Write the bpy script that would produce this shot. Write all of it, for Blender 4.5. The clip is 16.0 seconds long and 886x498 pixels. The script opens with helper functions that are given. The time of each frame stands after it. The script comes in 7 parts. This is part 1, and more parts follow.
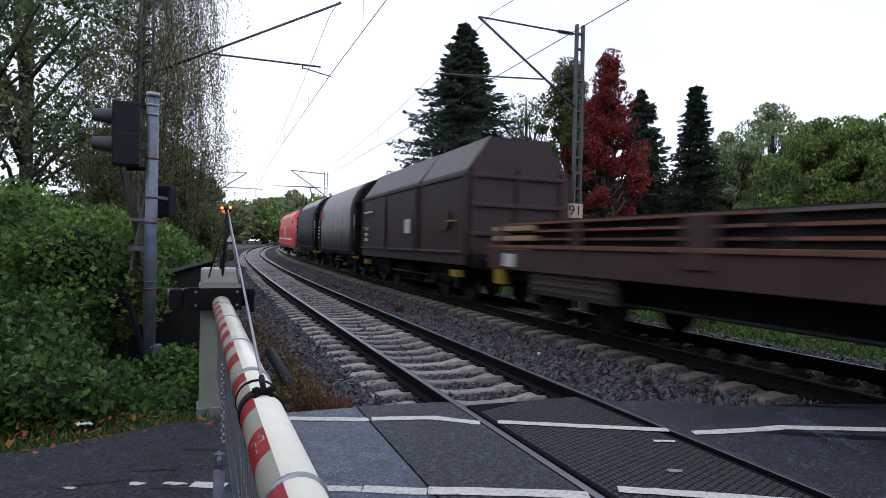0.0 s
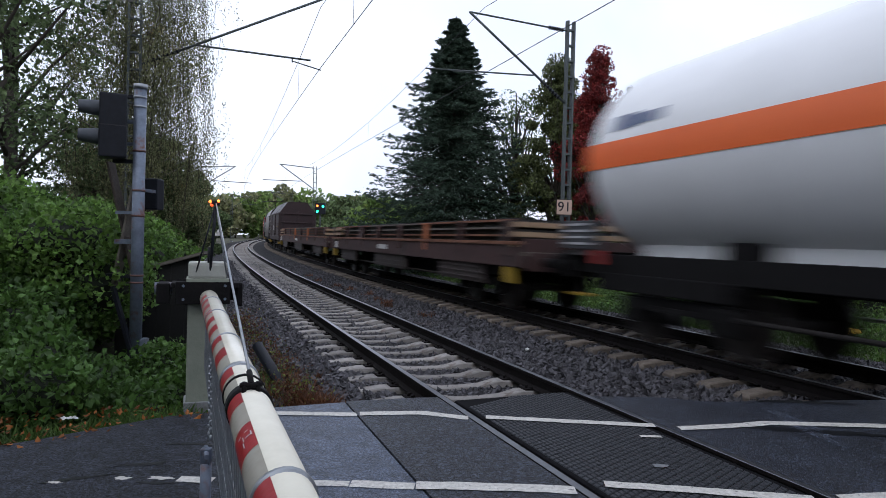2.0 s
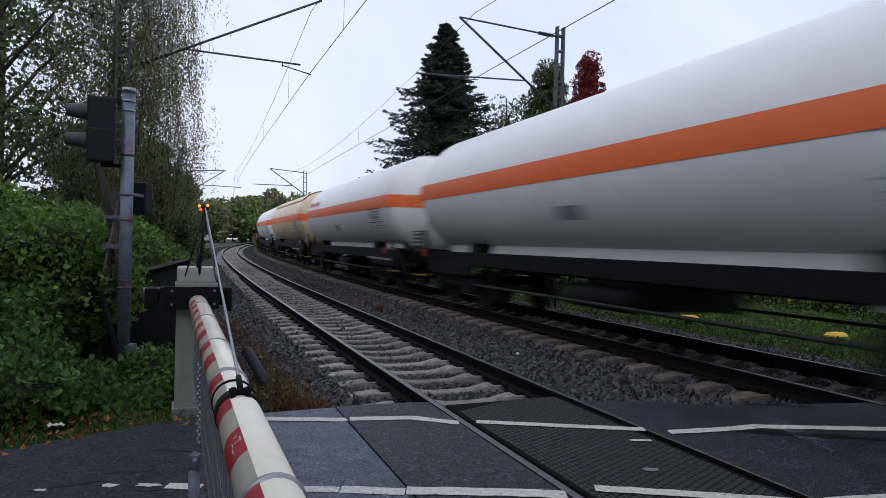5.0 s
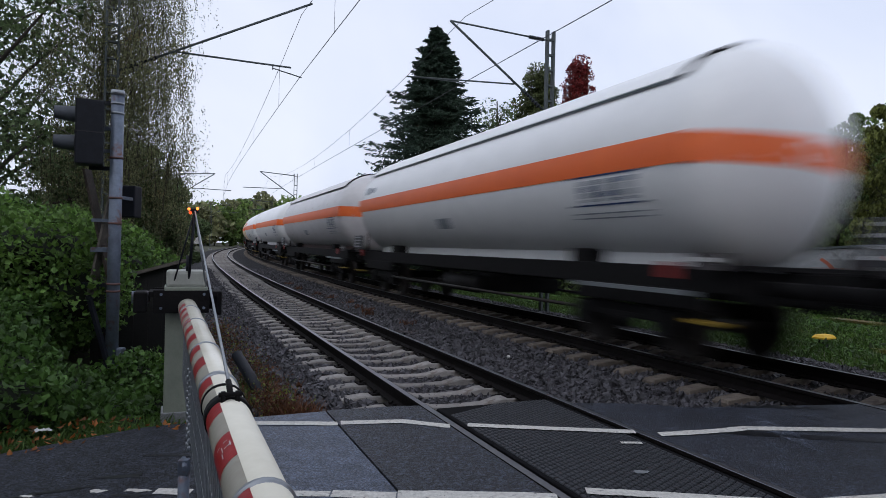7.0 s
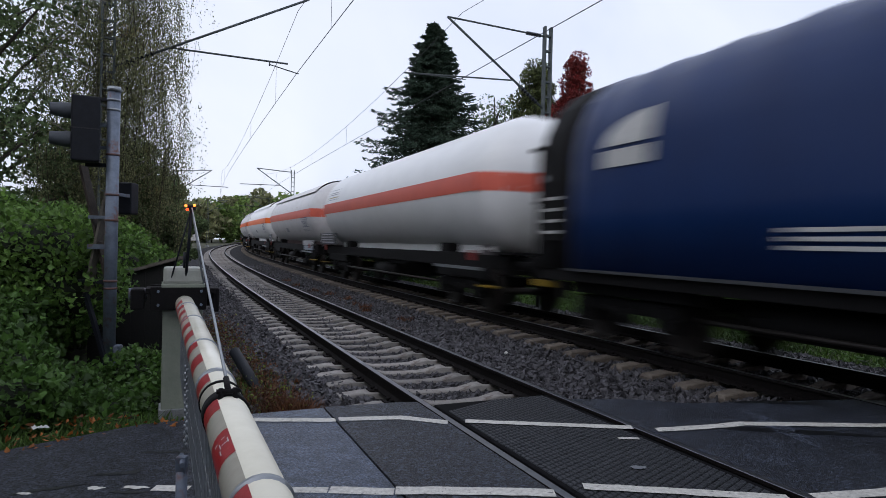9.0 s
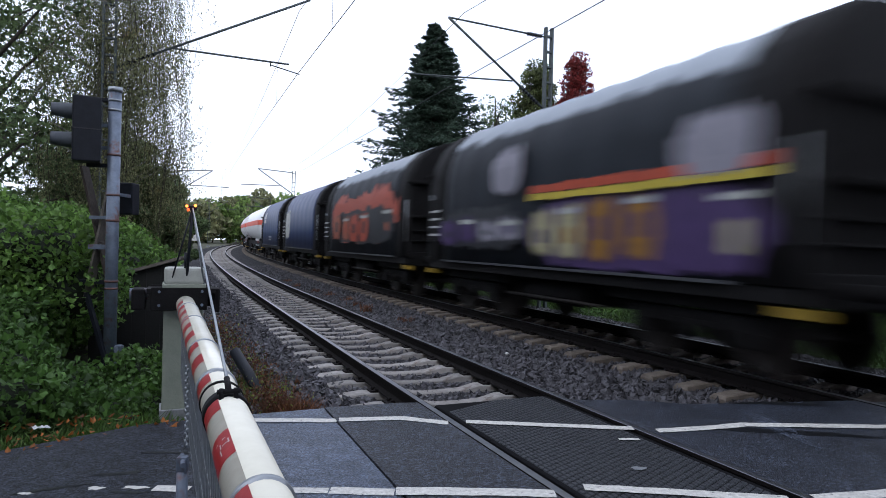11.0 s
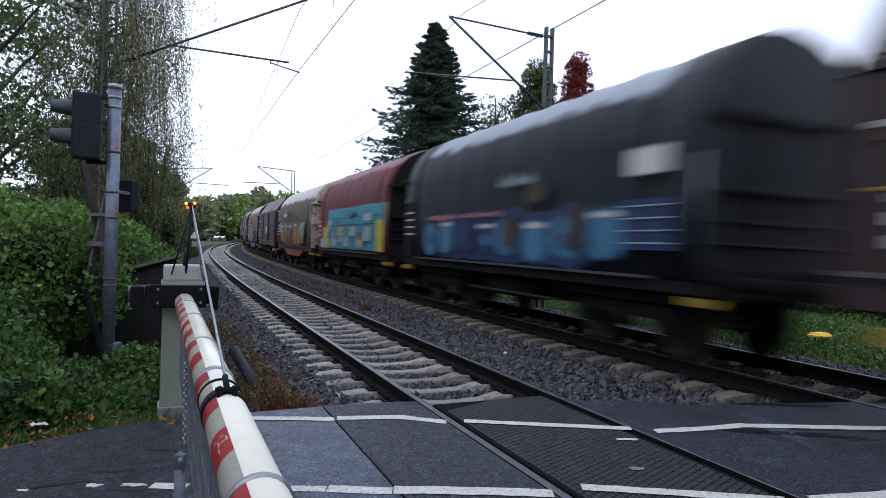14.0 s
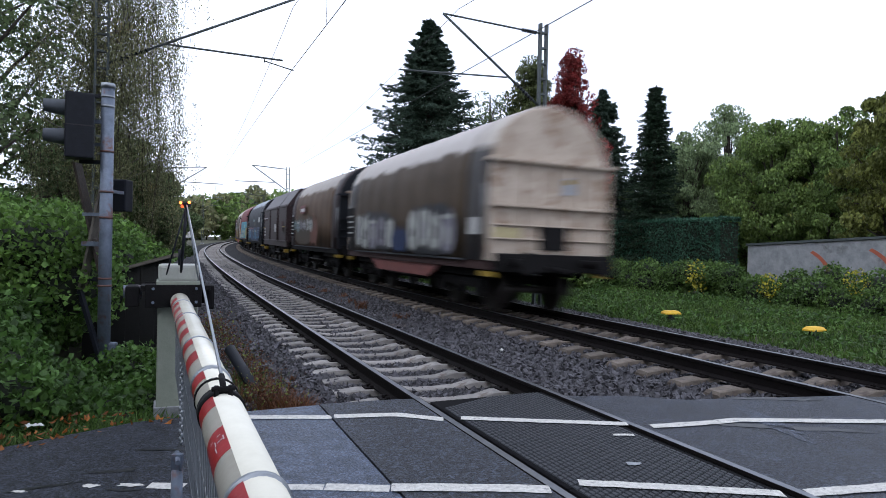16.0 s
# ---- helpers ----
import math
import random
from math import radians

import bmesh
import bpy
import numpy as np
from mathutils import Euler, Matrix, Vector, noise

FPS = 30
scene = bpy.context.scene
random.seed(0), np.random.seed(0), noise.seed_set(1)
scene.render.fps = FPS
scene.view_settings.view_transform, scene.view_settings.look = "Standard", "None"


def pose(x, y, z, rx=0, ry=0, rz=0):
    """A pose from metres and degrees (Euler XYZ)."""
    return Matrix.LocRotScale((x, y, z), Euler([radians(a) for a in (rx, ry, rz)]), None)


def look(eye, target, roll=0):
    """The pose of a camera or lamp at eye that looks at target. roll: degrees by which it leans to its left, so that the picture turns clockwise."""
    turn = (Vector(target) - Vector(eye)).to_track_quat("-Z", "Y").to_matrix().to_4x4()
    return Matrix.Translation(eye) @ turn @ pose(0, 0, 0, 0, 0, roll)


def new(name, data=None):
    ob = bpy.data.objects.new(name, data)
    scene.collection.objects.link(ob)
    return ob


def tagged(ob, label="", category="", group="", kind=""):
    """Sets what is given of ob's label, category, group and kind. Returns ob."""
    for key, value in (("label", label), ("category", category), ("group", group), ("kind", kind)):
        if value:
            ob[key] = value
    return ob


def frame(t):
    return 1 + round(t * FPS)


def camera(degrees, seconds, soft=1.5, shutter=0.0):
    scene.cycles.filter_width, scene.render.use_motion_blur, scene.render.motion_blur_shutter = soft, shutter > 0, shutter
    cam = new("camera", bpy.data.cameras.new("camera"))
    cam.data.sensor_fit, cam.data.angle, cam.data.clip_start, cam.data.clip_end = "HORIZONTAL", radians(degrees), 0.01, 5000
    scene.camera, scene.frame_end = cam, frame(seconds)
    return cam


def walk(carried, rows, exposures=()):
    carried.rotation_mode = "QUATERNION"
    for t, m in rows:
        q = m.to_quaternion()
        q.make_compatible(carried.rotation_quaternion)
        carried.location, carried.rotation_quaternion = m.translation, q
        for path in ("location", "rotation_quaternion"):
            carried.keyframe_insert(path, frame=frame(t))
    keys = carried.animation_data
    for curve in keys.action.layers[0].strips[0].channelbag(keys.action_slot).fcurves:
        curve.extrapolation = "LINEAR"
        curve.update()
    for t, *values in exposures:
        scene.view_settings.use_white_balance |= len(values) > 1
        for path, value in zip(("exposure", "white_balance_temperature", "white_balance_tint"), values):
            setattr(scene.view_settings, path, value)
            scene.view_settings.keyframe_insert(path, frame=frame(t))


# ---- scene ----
# camera: stands by the barrier, held by hand: seconds, turn to the left, tilt up, lean (degrees)
PATH = (
    (0, 3.282, -0.369, 1.120),
    (0.5, 3.349, -0.567, 1.381),
    (1, 3.067, -0.698, 1.356),
    (1.5, 2.735, -0.670, 1.514),
    (2, 2.304, -0.765, 1.519),
    (2.5, 2.052, -0.692, 1.357),
    (3, 1.837, -0.613, 1.481),
    (3.5, 1.652, -0.629, 1.509),
    (4, 1.616, -0.612, 1.565),
    (6.5, 0.866, 0.078, 1.343),
    (7, 0.637, -0.027, 1.441),
    (7.5, 0.634, -0.267, 1.702),
    (8, 0.610, -0.450, 1.632),
    (8.5, 0.584, -0.424, 1.636),
    (9, 0.402, -0.342, 1.351),
    (11.5, 0.477, -0.294, 1.417),
    (12, 0.351, -0.391, 1.417),
    (12.5, 0.317, -0.395, 1.501),
    (13, 0.371, -0.401, 1.621),
    (13.5, 0.397, -0.426, 1.681),
    (14, 0.395, -0.368, 1.768),
    (14.5, 0.357, -0.395, 1.651),
    (15, 0.189, -0.372, 1.757),
    (15.5, 0.125, -0.417, 1.523),
    (16, 0.000, -0.593, 1.335),
)
EYE = Vector((0.0, 0.0, 1.60))
cam = camera(70.0, 16.0, soft=0.6, shutter=0.85)


def aim(turn, tilt, lean):
    a, b = radians(turn), radians(tilt)
    return look(EYE, EYE + Vector((-math.sin(a) * math.cos(b), math.cos(a) * math.cos(b), math.sin(b))), lean)


walk(cam, [(t, aim(a, b, c)) for t, a, b, c in PATH], exposures=[(0.0, -0.02, 5980, 10), (2.0, -0.08, 5980, 10), (3.0, -0.30, 6020, 10), (4.0, -0.36, 5980, 10), (6.5, -0.47, 6030, 10), (7.5, -0.40, 6030, 10), (9.0, -0.36, 6080, 10), (11.5, 0.25, 5790, 10), (13.0, 0.24, 5760, 10), (14.0, 0.18, 5800, 10), (15.5, 0.28, 5800, 10), (16.0, 0.22, 5880, 10)])

# ---------------------------------------------------------------- light
world = bpy.data.worlds.new("overcast_sky")
scene.world = world
world.use_nodes = True
wn = world.node_tree
wn.nodes.clear()
sky = wn.nodes.new("ShaderNodeTexSky")
sky.sky_type, sky.sun_disc = "NISHITA", False
sky.sun_elevation, sky.sun_rotation = radians(35), radians(200)
sky.air_density, sky.dust_density = 1.0, 4.0
sky_level = wn.nodes.new("ShaderNodeVectorMath")
sky_level.operation = "SCALE"
sky_level.inputs["Scale"].default_value = 0.12
cloud = wn.nodes.new("ShaderNodeMix")
cloud.data_type = "RGBA"
cloud.inputs["Factor"].default_value = 0.86
veil = wn.nodes.new("ShaderNodeTexNoise")
veil.inputs["Scale"].default_value, veil.inputs["Detail"].default_value, veil.inputs["Distortion"].default_value = 2.6, 5, 0.6
wco = wn.nodes.new("ShaderNodeTexCoord")
wn.links.new(wco.outputs["Generated"], veil.inputs["Vector"])
tone = wn.nodes.new("ShaderNodeValToRGB")
tone.color_ramp.elements[0].position, tone.color_ramp.elements[1].position = 0.30, 0.70
tone.color_ramp.elements[0].color, tone.color_ramp.elements[1].color = (0.86, 0.895, 1.03, 1), (1.06, 1.06, 1.13, 1)
wn.links.new(veil.outputs["Fac"], tone.inputs["Fac"])
wn.links.new(tone.outputs["Color"], cloud.inputs["B"])
back = wn.nodes.new("ShaderNodeBackground")
back.inputs["Strength"].default_value = 1.28
wout = wn.nodes.new("ShaderNodeOutputWorld")
wn.links.new(sky.outputs[0], sky_level.inputs[0])
wn.links.new(sky_level.outputs[0], cloud.inputs["A"])
wn.links.new(cloud.outputs["Result"], back.inputs["Color"])
wn.links.new(back.outputs[0], wout.inputs["Surface"])
sun = new("sun", bpy.data.lights.new("sun", "SUN"))
sun.data.energy, sun.data.angle, sun.data.color = 0.5, radians(40), (1.0, 0.97, 0.93)
sun.matrix_world = look((0, 0, 50), (14, 35, 0))


# ---------------------------------------------------------------- materials
def mat(name, c1, c2=None, scale=8.0, rough=0.7, metal=0.0, bump=0.0, bscale=60.0, vary="", c3=None, spots=0.0, sscale=1.5,
        glow=0.0, spec=0.5, through_light=0.0, grain=None, top=None):
    """A procedural surface: two tones of grain, larger stains in c3, fine relief; vary: island or object tint."""
    m = bpy.data.materials.new(name)
    m.use_nodes = True
    n, l = m.node_tree.nodes, m.node_tree.links
    b = n["Principled BSDF"]
    b.inputs["Roughness"].default_value, b.inputs["Metallic"].default_value = rough, metal
    b.inputs["Specular IOR Level"].default_value = spec
    co = n.new("ShaderNodeTexCoord")
    c2 = c2 or tuple(x * 0.72 for x in c1)
    no = n.new("ShaderNodeTexNoise")
    no.inputs["Scale"].default_value, no.inputs["Detail"].default_value, no.inputs["Roughness"].default_value = scale, 8, 0.7
    l.new(co.outputs["Object"], no.inputs["Vector"])
    ramp = n.new("ShaderNodeValToRGB")
    ramp.color_ramp.elements[0].position, ramp.color_ramp.elements[1].position = 0.33, 0.67
    ramp.color_ramp.elements[0].color, ramp.color_ramp.elements[1].color = (*c2, 1), (*c1, 1)
    l.new(no.outputs["Fac"], ramp.inputs["Fac"])
    colour = ramp.outputs["Color"]
    if c3:
        st = n.new("ShaderNodeTexNoise")
        st.inputs["Scale"].default_value, st.inputs["Detail"].default_value = sscale, 8
        st.inputs["Roughness"].default_value = 0.65
        l.new(co.outputs["Object"], st.inputs["Vector"])
        mr = n.new("ShaderNodeMapRange")
        mr.inputs["From Min"].default_value, mr.inputs["From Max"].default_value = 0.62 - spots, 0.72 - spots * 0.8
        l.new(st.outputs["Fac"], mr.inputs["Value"])
        mx = n.new("ShaderNodeMix")
        mx.data_type = "RGBA"
        l.new(mr.outputs[0], mx.inputs["Factor"])
        l.new(colour, mx.inputs["A"])
        mx.inputs["B"].default_value = (*c3, 1)
        colour = mx.outputs["Result"]
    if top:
        # paler tone above a height, wavering border: weather-washed sheet and painted sky sheen
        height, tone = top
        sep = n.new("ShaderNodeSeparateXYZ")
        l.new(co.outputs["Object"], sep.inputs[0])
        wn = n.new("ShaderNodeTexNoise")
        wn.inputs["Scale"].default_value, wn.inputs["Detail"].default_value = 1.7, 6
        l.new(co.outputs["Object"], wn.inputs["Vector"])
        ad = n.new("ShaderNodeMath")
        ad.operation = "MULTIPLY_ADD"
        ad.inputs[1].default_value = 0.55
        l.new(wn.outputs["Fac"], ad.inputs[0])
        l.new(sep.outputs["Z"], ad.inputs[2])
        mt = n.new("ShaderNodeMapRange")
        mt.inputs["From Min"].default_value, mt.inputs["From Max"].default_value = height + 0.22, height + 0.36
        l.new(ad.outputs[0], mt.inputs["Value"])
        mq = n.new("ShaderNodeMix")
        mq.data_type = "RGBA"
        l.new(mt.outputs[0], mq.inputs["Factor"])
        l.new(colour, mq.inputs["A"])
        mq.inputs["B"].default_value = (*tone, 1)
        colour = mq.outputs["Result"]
    if grain:
        # coarse grit: dark binder and lighter chips
        gn = n.new("ShaderNodeTexVoronoi")
        gn.inputs["Scale"].default_value = grain[0]
        l.new(co.outputs["Object"], gn.inputs["Vector"])
        gs = n.new("ShaderNodeSeparateColor")
        l.new(gn.outputs["Color"], gs.inputs[0])
        gm = n.new("ShaderNodeMapRange")
        gm.inputs["To Min"].default_value, gm.inputs["To Max"].default_value = 1 - grain[1], 1 + grain[1]
        gp = n.new("ShaderNodeMath")
        gp.operation = "POWER"
        gp.inputs[1].default_value = 2.0
        l.new(gs.outputs[0], gp.inputs[0])
        l.new(gp.outputs[0], gm.inputs["Value"])
        gh = n.new("ShaderNodeHueSaturation")
        l.new(gm.outputs[0], gh.inputs["Value"])
        l.new(colour, gh.inputs["Color"])
        colour = gh.outputs["Color"]
    if vary:
        src = n.new("ShaderNodeNewGeometry").outputs["Random Per Island"] if vary == "island" else n.new("ShaderNodeObjectInfo").outputs["Random"]
        mr2 = n.new("ShaderNodeMapRange")
        mr2.inputs["To Min"].default_value, mr2.inputs["To Max"].default_value = (0.4, 1.6) if vary == "island" else (0.7, 1.25)
        l.new(src, mr2.inputs["Value"])
        hs = n.new("ShaderNodeHueSaturation")
        l.new(mr2.outputs[0], hs.inputs["Value"])
        l.new(colour, hs.inputs["Color"])
        colour = hs.outputs["Color"]
    l.new(colour, b.inputs["Base Color"])
    if bump:
        bn = n.new("ShaderNodeTexNoise")
        bn.inputs["Scale"].default_value, bn.inputs["Detail"].default_value = bscale, 5
        l.new(co.outputs["Object"], bn.inputs["Vector"])
        bu = n.new("ShaderNodeBump")
        bu.inputs["Strength"].default_value, bu.inputs["Distance"].default_value = bump, 0.02
        l.new(bn.outputs["Fac"], bu.inputs["Height"])
        l.new(bu.outputs[0], b.inputs["Normal"])
    if glow:
        b.inputs["Emission Color"].default_value = (*c1, 1)
        b.inputs["Emission Strength"].default_value = glow
    if through_light:
        b.inputs["Subsurface Weight"].default_value = 0.0
        tr = n.new("ShaderNodeBsdfTranslucent")
        l.new(colour, tr.inputs["Color"])
        ms = n.new("ShaderNodeMixShader")
        ms.inputs["Fac"].default_value = through_light
        l.new(b.outputs[0], ms.inputs[1])
        l.new(tr.outputs[0], ms.inputs[2])
        l.new(ms.outputs[0], n["Material Output"].inputs["Surface"])
    return m


M = {}
M["asphalt"] = mat("asphalt", (0.046, 0.054, 0.074), (0.012, 0.014, 0.020), 8, 0.60, 0, 1.0, 110, c3=(0.016, 0.019, 0.027), spots=0.07, sscale=1.1, spec=0.3, grain=(75, 0.85))
M["asphalt_pale"] = mat("asphalt_pale", (0.135, 0.168, 0.240), (0.050, 0.063, 0.094), 6, 0.40, 0, 0.8, 120, c3=(0.056, 0.070, 0.102), spots=0.07, sscale=2.2, spec=0.5, grain=(85, 0.6))
M["asphalt_wet"] = mat("asphalt_wet", (0.056, 0.067, 0.095), (0.013, 0.016, 0.024), 8, 0.47, 0, 1.0, 90, c3=(0.019, 0.024, 0.034), spots=0.06, sscale=1.2, spec=0.45, grain=(60, 0.97))
M["asphalt_mid"] = mat("asphalt_mid", (0.045, 0.054, 0.078), (0.013, 0.016, 0.025), 4, 0.40, 0, 0.7, 100, c3=(0.012, 0.014, 0.021), spots=0.07, sscale=0.9, spec=0.45, grain=(70, 0.8))
M["asphalt_streak"] = mat("asphalt_streak", (0.085, 0.102, 0.145), (0.040, 0.049, 0.071), 5, 0.40, 0, 0.7, 110, spec=0.45, grain=(75, 0.7))
M["line"] = mat("line", (0.66, 0.645, 0.60), (0.40, 0.39, 0.36), 30, 0.65, 0, 0.4, 120, c3=(0.11, 0.11, 0.115), spots=0.04, sscale=26)
M["panel"] = mat("panel", (0.038, 0.041, 0.048), (0.022, 0.024, 0.028), 20, 0.55, 0, 0.2, 90, spec=0.3)
M["panel_gap"] = mat("panel_gap", (0.006, 0.006, 0.007), (0.004, 0.004, 0.005), 30, 0.9, spec=0.1)
M["sleeper"] = mat("sleeper", (0.27, 0.255, 0.24), (0.17, 0.158, 0.148), 9, 0.85, 0, 0.3, 70, vary="object", c3=(0.11, 0.085, 0.07), spots=0.06, sscale=4)
M["sleeper_brown"] = mat("sleeper_brown", (0.15, 0.125, 0.102), (0.085, 0.070, 0.058), 9, 0.9, 0, 0.3, 70, vary="object", c3=(0.06, 0.046, 0.038), spots=0.08, sscale=4)
M["rail"] = mat("rail", (0.010, 0.008, 0.008), (0.005, 0.004, 0.004), 14, 0.8, 0.0, 0.2, 90, spec=0.12)
M["rail_top"] = mat("rail_top", (0.25, 0.26, 0.28), (0.15, 0.16, 0.175), 5, 0.36, 0.9)
M["ballast"] = mat("ballast", (0.022, 0.022, 0.025), (0.006, 0.006, 0.007), 35, 0.9, 0, 0.9, 26, c3=(0.034, 0.024, 0.019), spots=0.02, sscale=0.7, spec=0.2)
M["stone"] = mat("stone", (0.072, 0.069, 0.079), (0.020, 0.019, 0.023), 6, 0.58, 0, 0.3, 50, vary="island", c3=(0.062, 0.046, 0.041), spots=0.0, sscale=0.5, spec=0.45)
M["earth"] = mat("earth", (0.06, 0.062, 0.03), (0.03, 0.034, 0.016), 3, 0.95, 0, 0.6, 20, c3=(0.05, 0.036, 0.022), spots=0.05, sscale=0.6)
M["steel"] = mat("steel", (0.176, 0.210, 0.270), (0.105, 0.125, 0.165), 7, 0.5, 0.45, 0.2, 60, c3=(0.135, 0.060, 0.042), spots=0.07, sscale=4)
M["galv"] = mat("galv", (0.35, 0.37, 0.39), (0.24, 0.26, 0.28), 14, 0.45, 0.7, 0.1, 80)
M["mast"] = mat("mast", (0.085, 0.10, 0.10), (0.05, 0.06, 0.062), 8, 0.65, 0.3, 0.2, 50, c3=(0.06, 0.04, 0.03), spots=0.0, sscale=2)
M["wire"] = mat("wire", (0.03, 0.03, 0.032), (0.02, 0.02, 0.022), 5, 0.6, 0.4)
M["black"] = mat("black", (0.009, 0.011, 0.017), (0.005, 0.006, 0.010), 12, 0.55, 0, 0.1, 60, spec=0.25)
M["black_wood"] = mat("black_wood", (0.008, 0.008, 0.008), (0.005, 0.005, 0.005), 12, 0.8, 0, 0.3, 40)
M["wood_old"] = mat("wood_old", (0.14, 0.125, 0.105), (0.07, 0.06, 0.05), 10, 0.85, 0, 0.4, 50)
M["wood_dark"] = mat("wood_dark", (0.055, 0.040, 0.030), (0.025, 0.019, 0.015), 9, 0.85, 0, 0.4, 50)
M["cabinet"] = mat("cabinet", (0.25, 0.27, 0.22), (0.19, 0.21, 0.17), 5, 0.55, 0, 0.1, 60, c3=(0.14, 0.14, 0.11), spots=0.0, sscale=3)
M["cabinet_cap"] = mat("cabinet_cap", (0.36, 0.37, 0.33), (0.28, 0.29, 0.26), 6, 0.55, 0, 0.1, 50, c3=(0.26, 0.27, 0.22), spots=0.03, sscale=5)
M["boom_white"] = mat("boom_white", (0.82, 0.79, 0.67), (0.70, 0.67, 0.55), 3, 0.26, 0, 0.03, 40, c3=(0.50, 0.46, 0.37), spots=-0.02, sscale=6)
M["boom_red"] = mat("boom_red", (0.36, 0.010, 0.016), (0.25, 0.008, 0.012), 10, 0.38, 0, 0.05, 60, c3=(0.45, 0.22, 0.2), spots=-0.10, sscale=22)
M["boom_grey"] = mat("boom_grey", (0.36, 0.34, 0.28), (0.28, 0.26, 0.21), 8, 0.45, 0, 0.05, 50)
M["lamp_red"] = mat("lamp_red", (1.0, 0.06, 0.01), (1.0, 0.08, 0.01), 3, 0.4, glow=3.0)
M["lamp_amber"] = mat("lamp_amber", (1.0, 0.22, 0.03), (1.0, 0.18, 0.02), 3, 0.4, glow=4.0)
M["concrete"] = mat("concrete", (0.29, 0.30, 0.31), (0.17, 0.18, 0.19), 4, 0.85, 0, 0.3, 40, c3=(0.09, 0.09, 0.09), spots=0.06, sscale=0.9)
M["orange_paint"] = mat("orange_paint", (0.38, 0.10, 0.05), (0.28, 0.07, 0.04), 8, 0.7)
M["yellow"] = mat("yellow", (0.75, 0.48, 0.02), (0.6, 0.36, 0.02), 8, 0.5)
M["bark"] = mat("bark", (0.06, 0.05, 0.04), (0.03, 0.025, 0.02), 12, 0.95, 0, 0.5, 30)
M["bark_birch"] = mat("bark_birch", (0.30, 0.29, 0.27), (0.10, 0.09, 0.08), 6, 0.9, 0, 0.3, 30)


def leafmat(name, a, b, c=None, spots=0.0):
    return mat(name, a, b, 0.9, 0.55, vary="island", c3=c, spots=spots, sscale=0.8, through_light=0.35, spec=0.3)


M["ivy"] = leafmat("ivy", (0.160, 0.272, 0.054), (0.048, 0.098, 0.024), (0.26, 0.34, 0.06), -0.02)
M["ivy_bank"] = leafmat("ivy_bank", (0.125, 0.205, 0.048), (0.045, 0.085, 0.024), (0.20, 0.22, 0.045), 0.0)
M["spruce"] = leafmat("spruce", (0.060, 0.092, 0.062), (0.034, 0.057, 0.041))
M["cypress"] = leafmat("cypress", (0.034, 0.062, 0.034), (0.018, 0.036, 0.02))
M["hedge_leaf"] = leafmat("hedge_leaf", (0.055, 0.135, 0.085), (0.032, 0.085, 0.055))
M["weed_dark"] = leafmat("weed_dark", (0.082, 0.155, 0.032), (0.035, 0.075, 0.018), (0.10, 0.075, 0.03), 0.0)
M["green"] = leafmat("green", (0.173, 0.247, 0.063), (0.093, 0.150, 0.042), (0.255, 0.240, 0.053), 0.0)
M["green_aut"] = leafmat("green_aut", (0.17, 0.19, 0.045), (0.10, 0.12, 0.03), (0.26, 0.15, 0.03), -0.02)
M["green_grey"] = leafmat("green_grey", (0.225, 0.300, 0.150), (0.150, 0.203, 0.098))
M["green_dark"] = leafmat("green_dark", (0.135, 0.185, 0.076), (0.078, 0.115, 0.050), (0.160, 0.088, 0.035), 0.0)
M["birch_leaf"] = leafmat("birch_leaf", (0.235, 0.240, 0.115), (0.125, 0.138, 0.068), (0.32, 0.22, 0.08), 0.0)
M["olive_leaf"] = leafmat("olive_leaf", (0.115, 0.135, 0.045), (0.060, 0.078, 0.030), (0.20, 0.13, 0.035), 0.0)
M["red_leaf"] = leafmat("red_leaf", (0.24, 0.034, 0.030), (0.14, 0.020, 0.020), (0.15, 0.05, 0.022), 0.02)
M["yellow_leaf"] = leafmat("yellow_leaf", (0.44, 0.38, 0.03), (0.26, 0.26, 0.03))
M["rust_leaf"] = leafmat("rust_leaf", (0.13, 0.055, 0.025), (0.07, 0.03, 0.015))
M["fallen_leaf"] = leafmat("fallen_leaf", (0.36, 0.13, 0.03), (0.18, 0.07, 0.02))
M["grass"] = leafmat("grass", (0.088, 0.150, 0.028), (0.036, 0.070, 0.016), (0.130, 0.135, 0.036), 0.0)
# solid filler colour, dark as the shade deep in the leaves
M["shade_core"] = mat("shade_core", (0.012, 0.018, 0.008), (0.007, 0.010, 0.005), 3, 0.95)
# train
M["tank_white"] = mat("tank_white", (0.82, 0.83, 0.84), (0.74, 0.75, 0.76), 2, 0.34, 0, 0.03, 10, c3=(0.50, 0.49, 0.48), spots=-0.06, sscale=0.7)
M["tank_grey"] = mat("tank_grey", (0.68, 0.67, 0.68), (0.56, 0.55, 0.56), 2, 0.42, 0, 0.03, 10, c3=(0.40, 0.37, 0.35), spots=0.0, sscale=0.7)
M["tank_beige"] = mat("tank_beige", (0.74, 0.62, 0.46), (0.62, 0.46, 0.28), 1.5, 0.42, 0, 0.03, 10, c3=(0.48, 0.25, 0.10), spots=0.03, sscale=0.6)
M["tank_orange"] = mat("tank_orange", (0.86, 0.175, 0.035), (0.76, 0.135, 0.03), 3, 0.45)
M["tank_red"] = mat("tank_red", (0.72, 0.14, 0.09), (0.58, 0.11, 0.075), 3, 0.5)
M["letter_blue"] = mat("letter_blue", (0.02, 0.05, 0.16), (0.015, 0.04, 0.12), 6, 0.5)
M["letter_pale"] = mat("letter_pale", (0.42, 0.42, 0.44), (0.32, 0.32, 0.34), 6, 0.5)
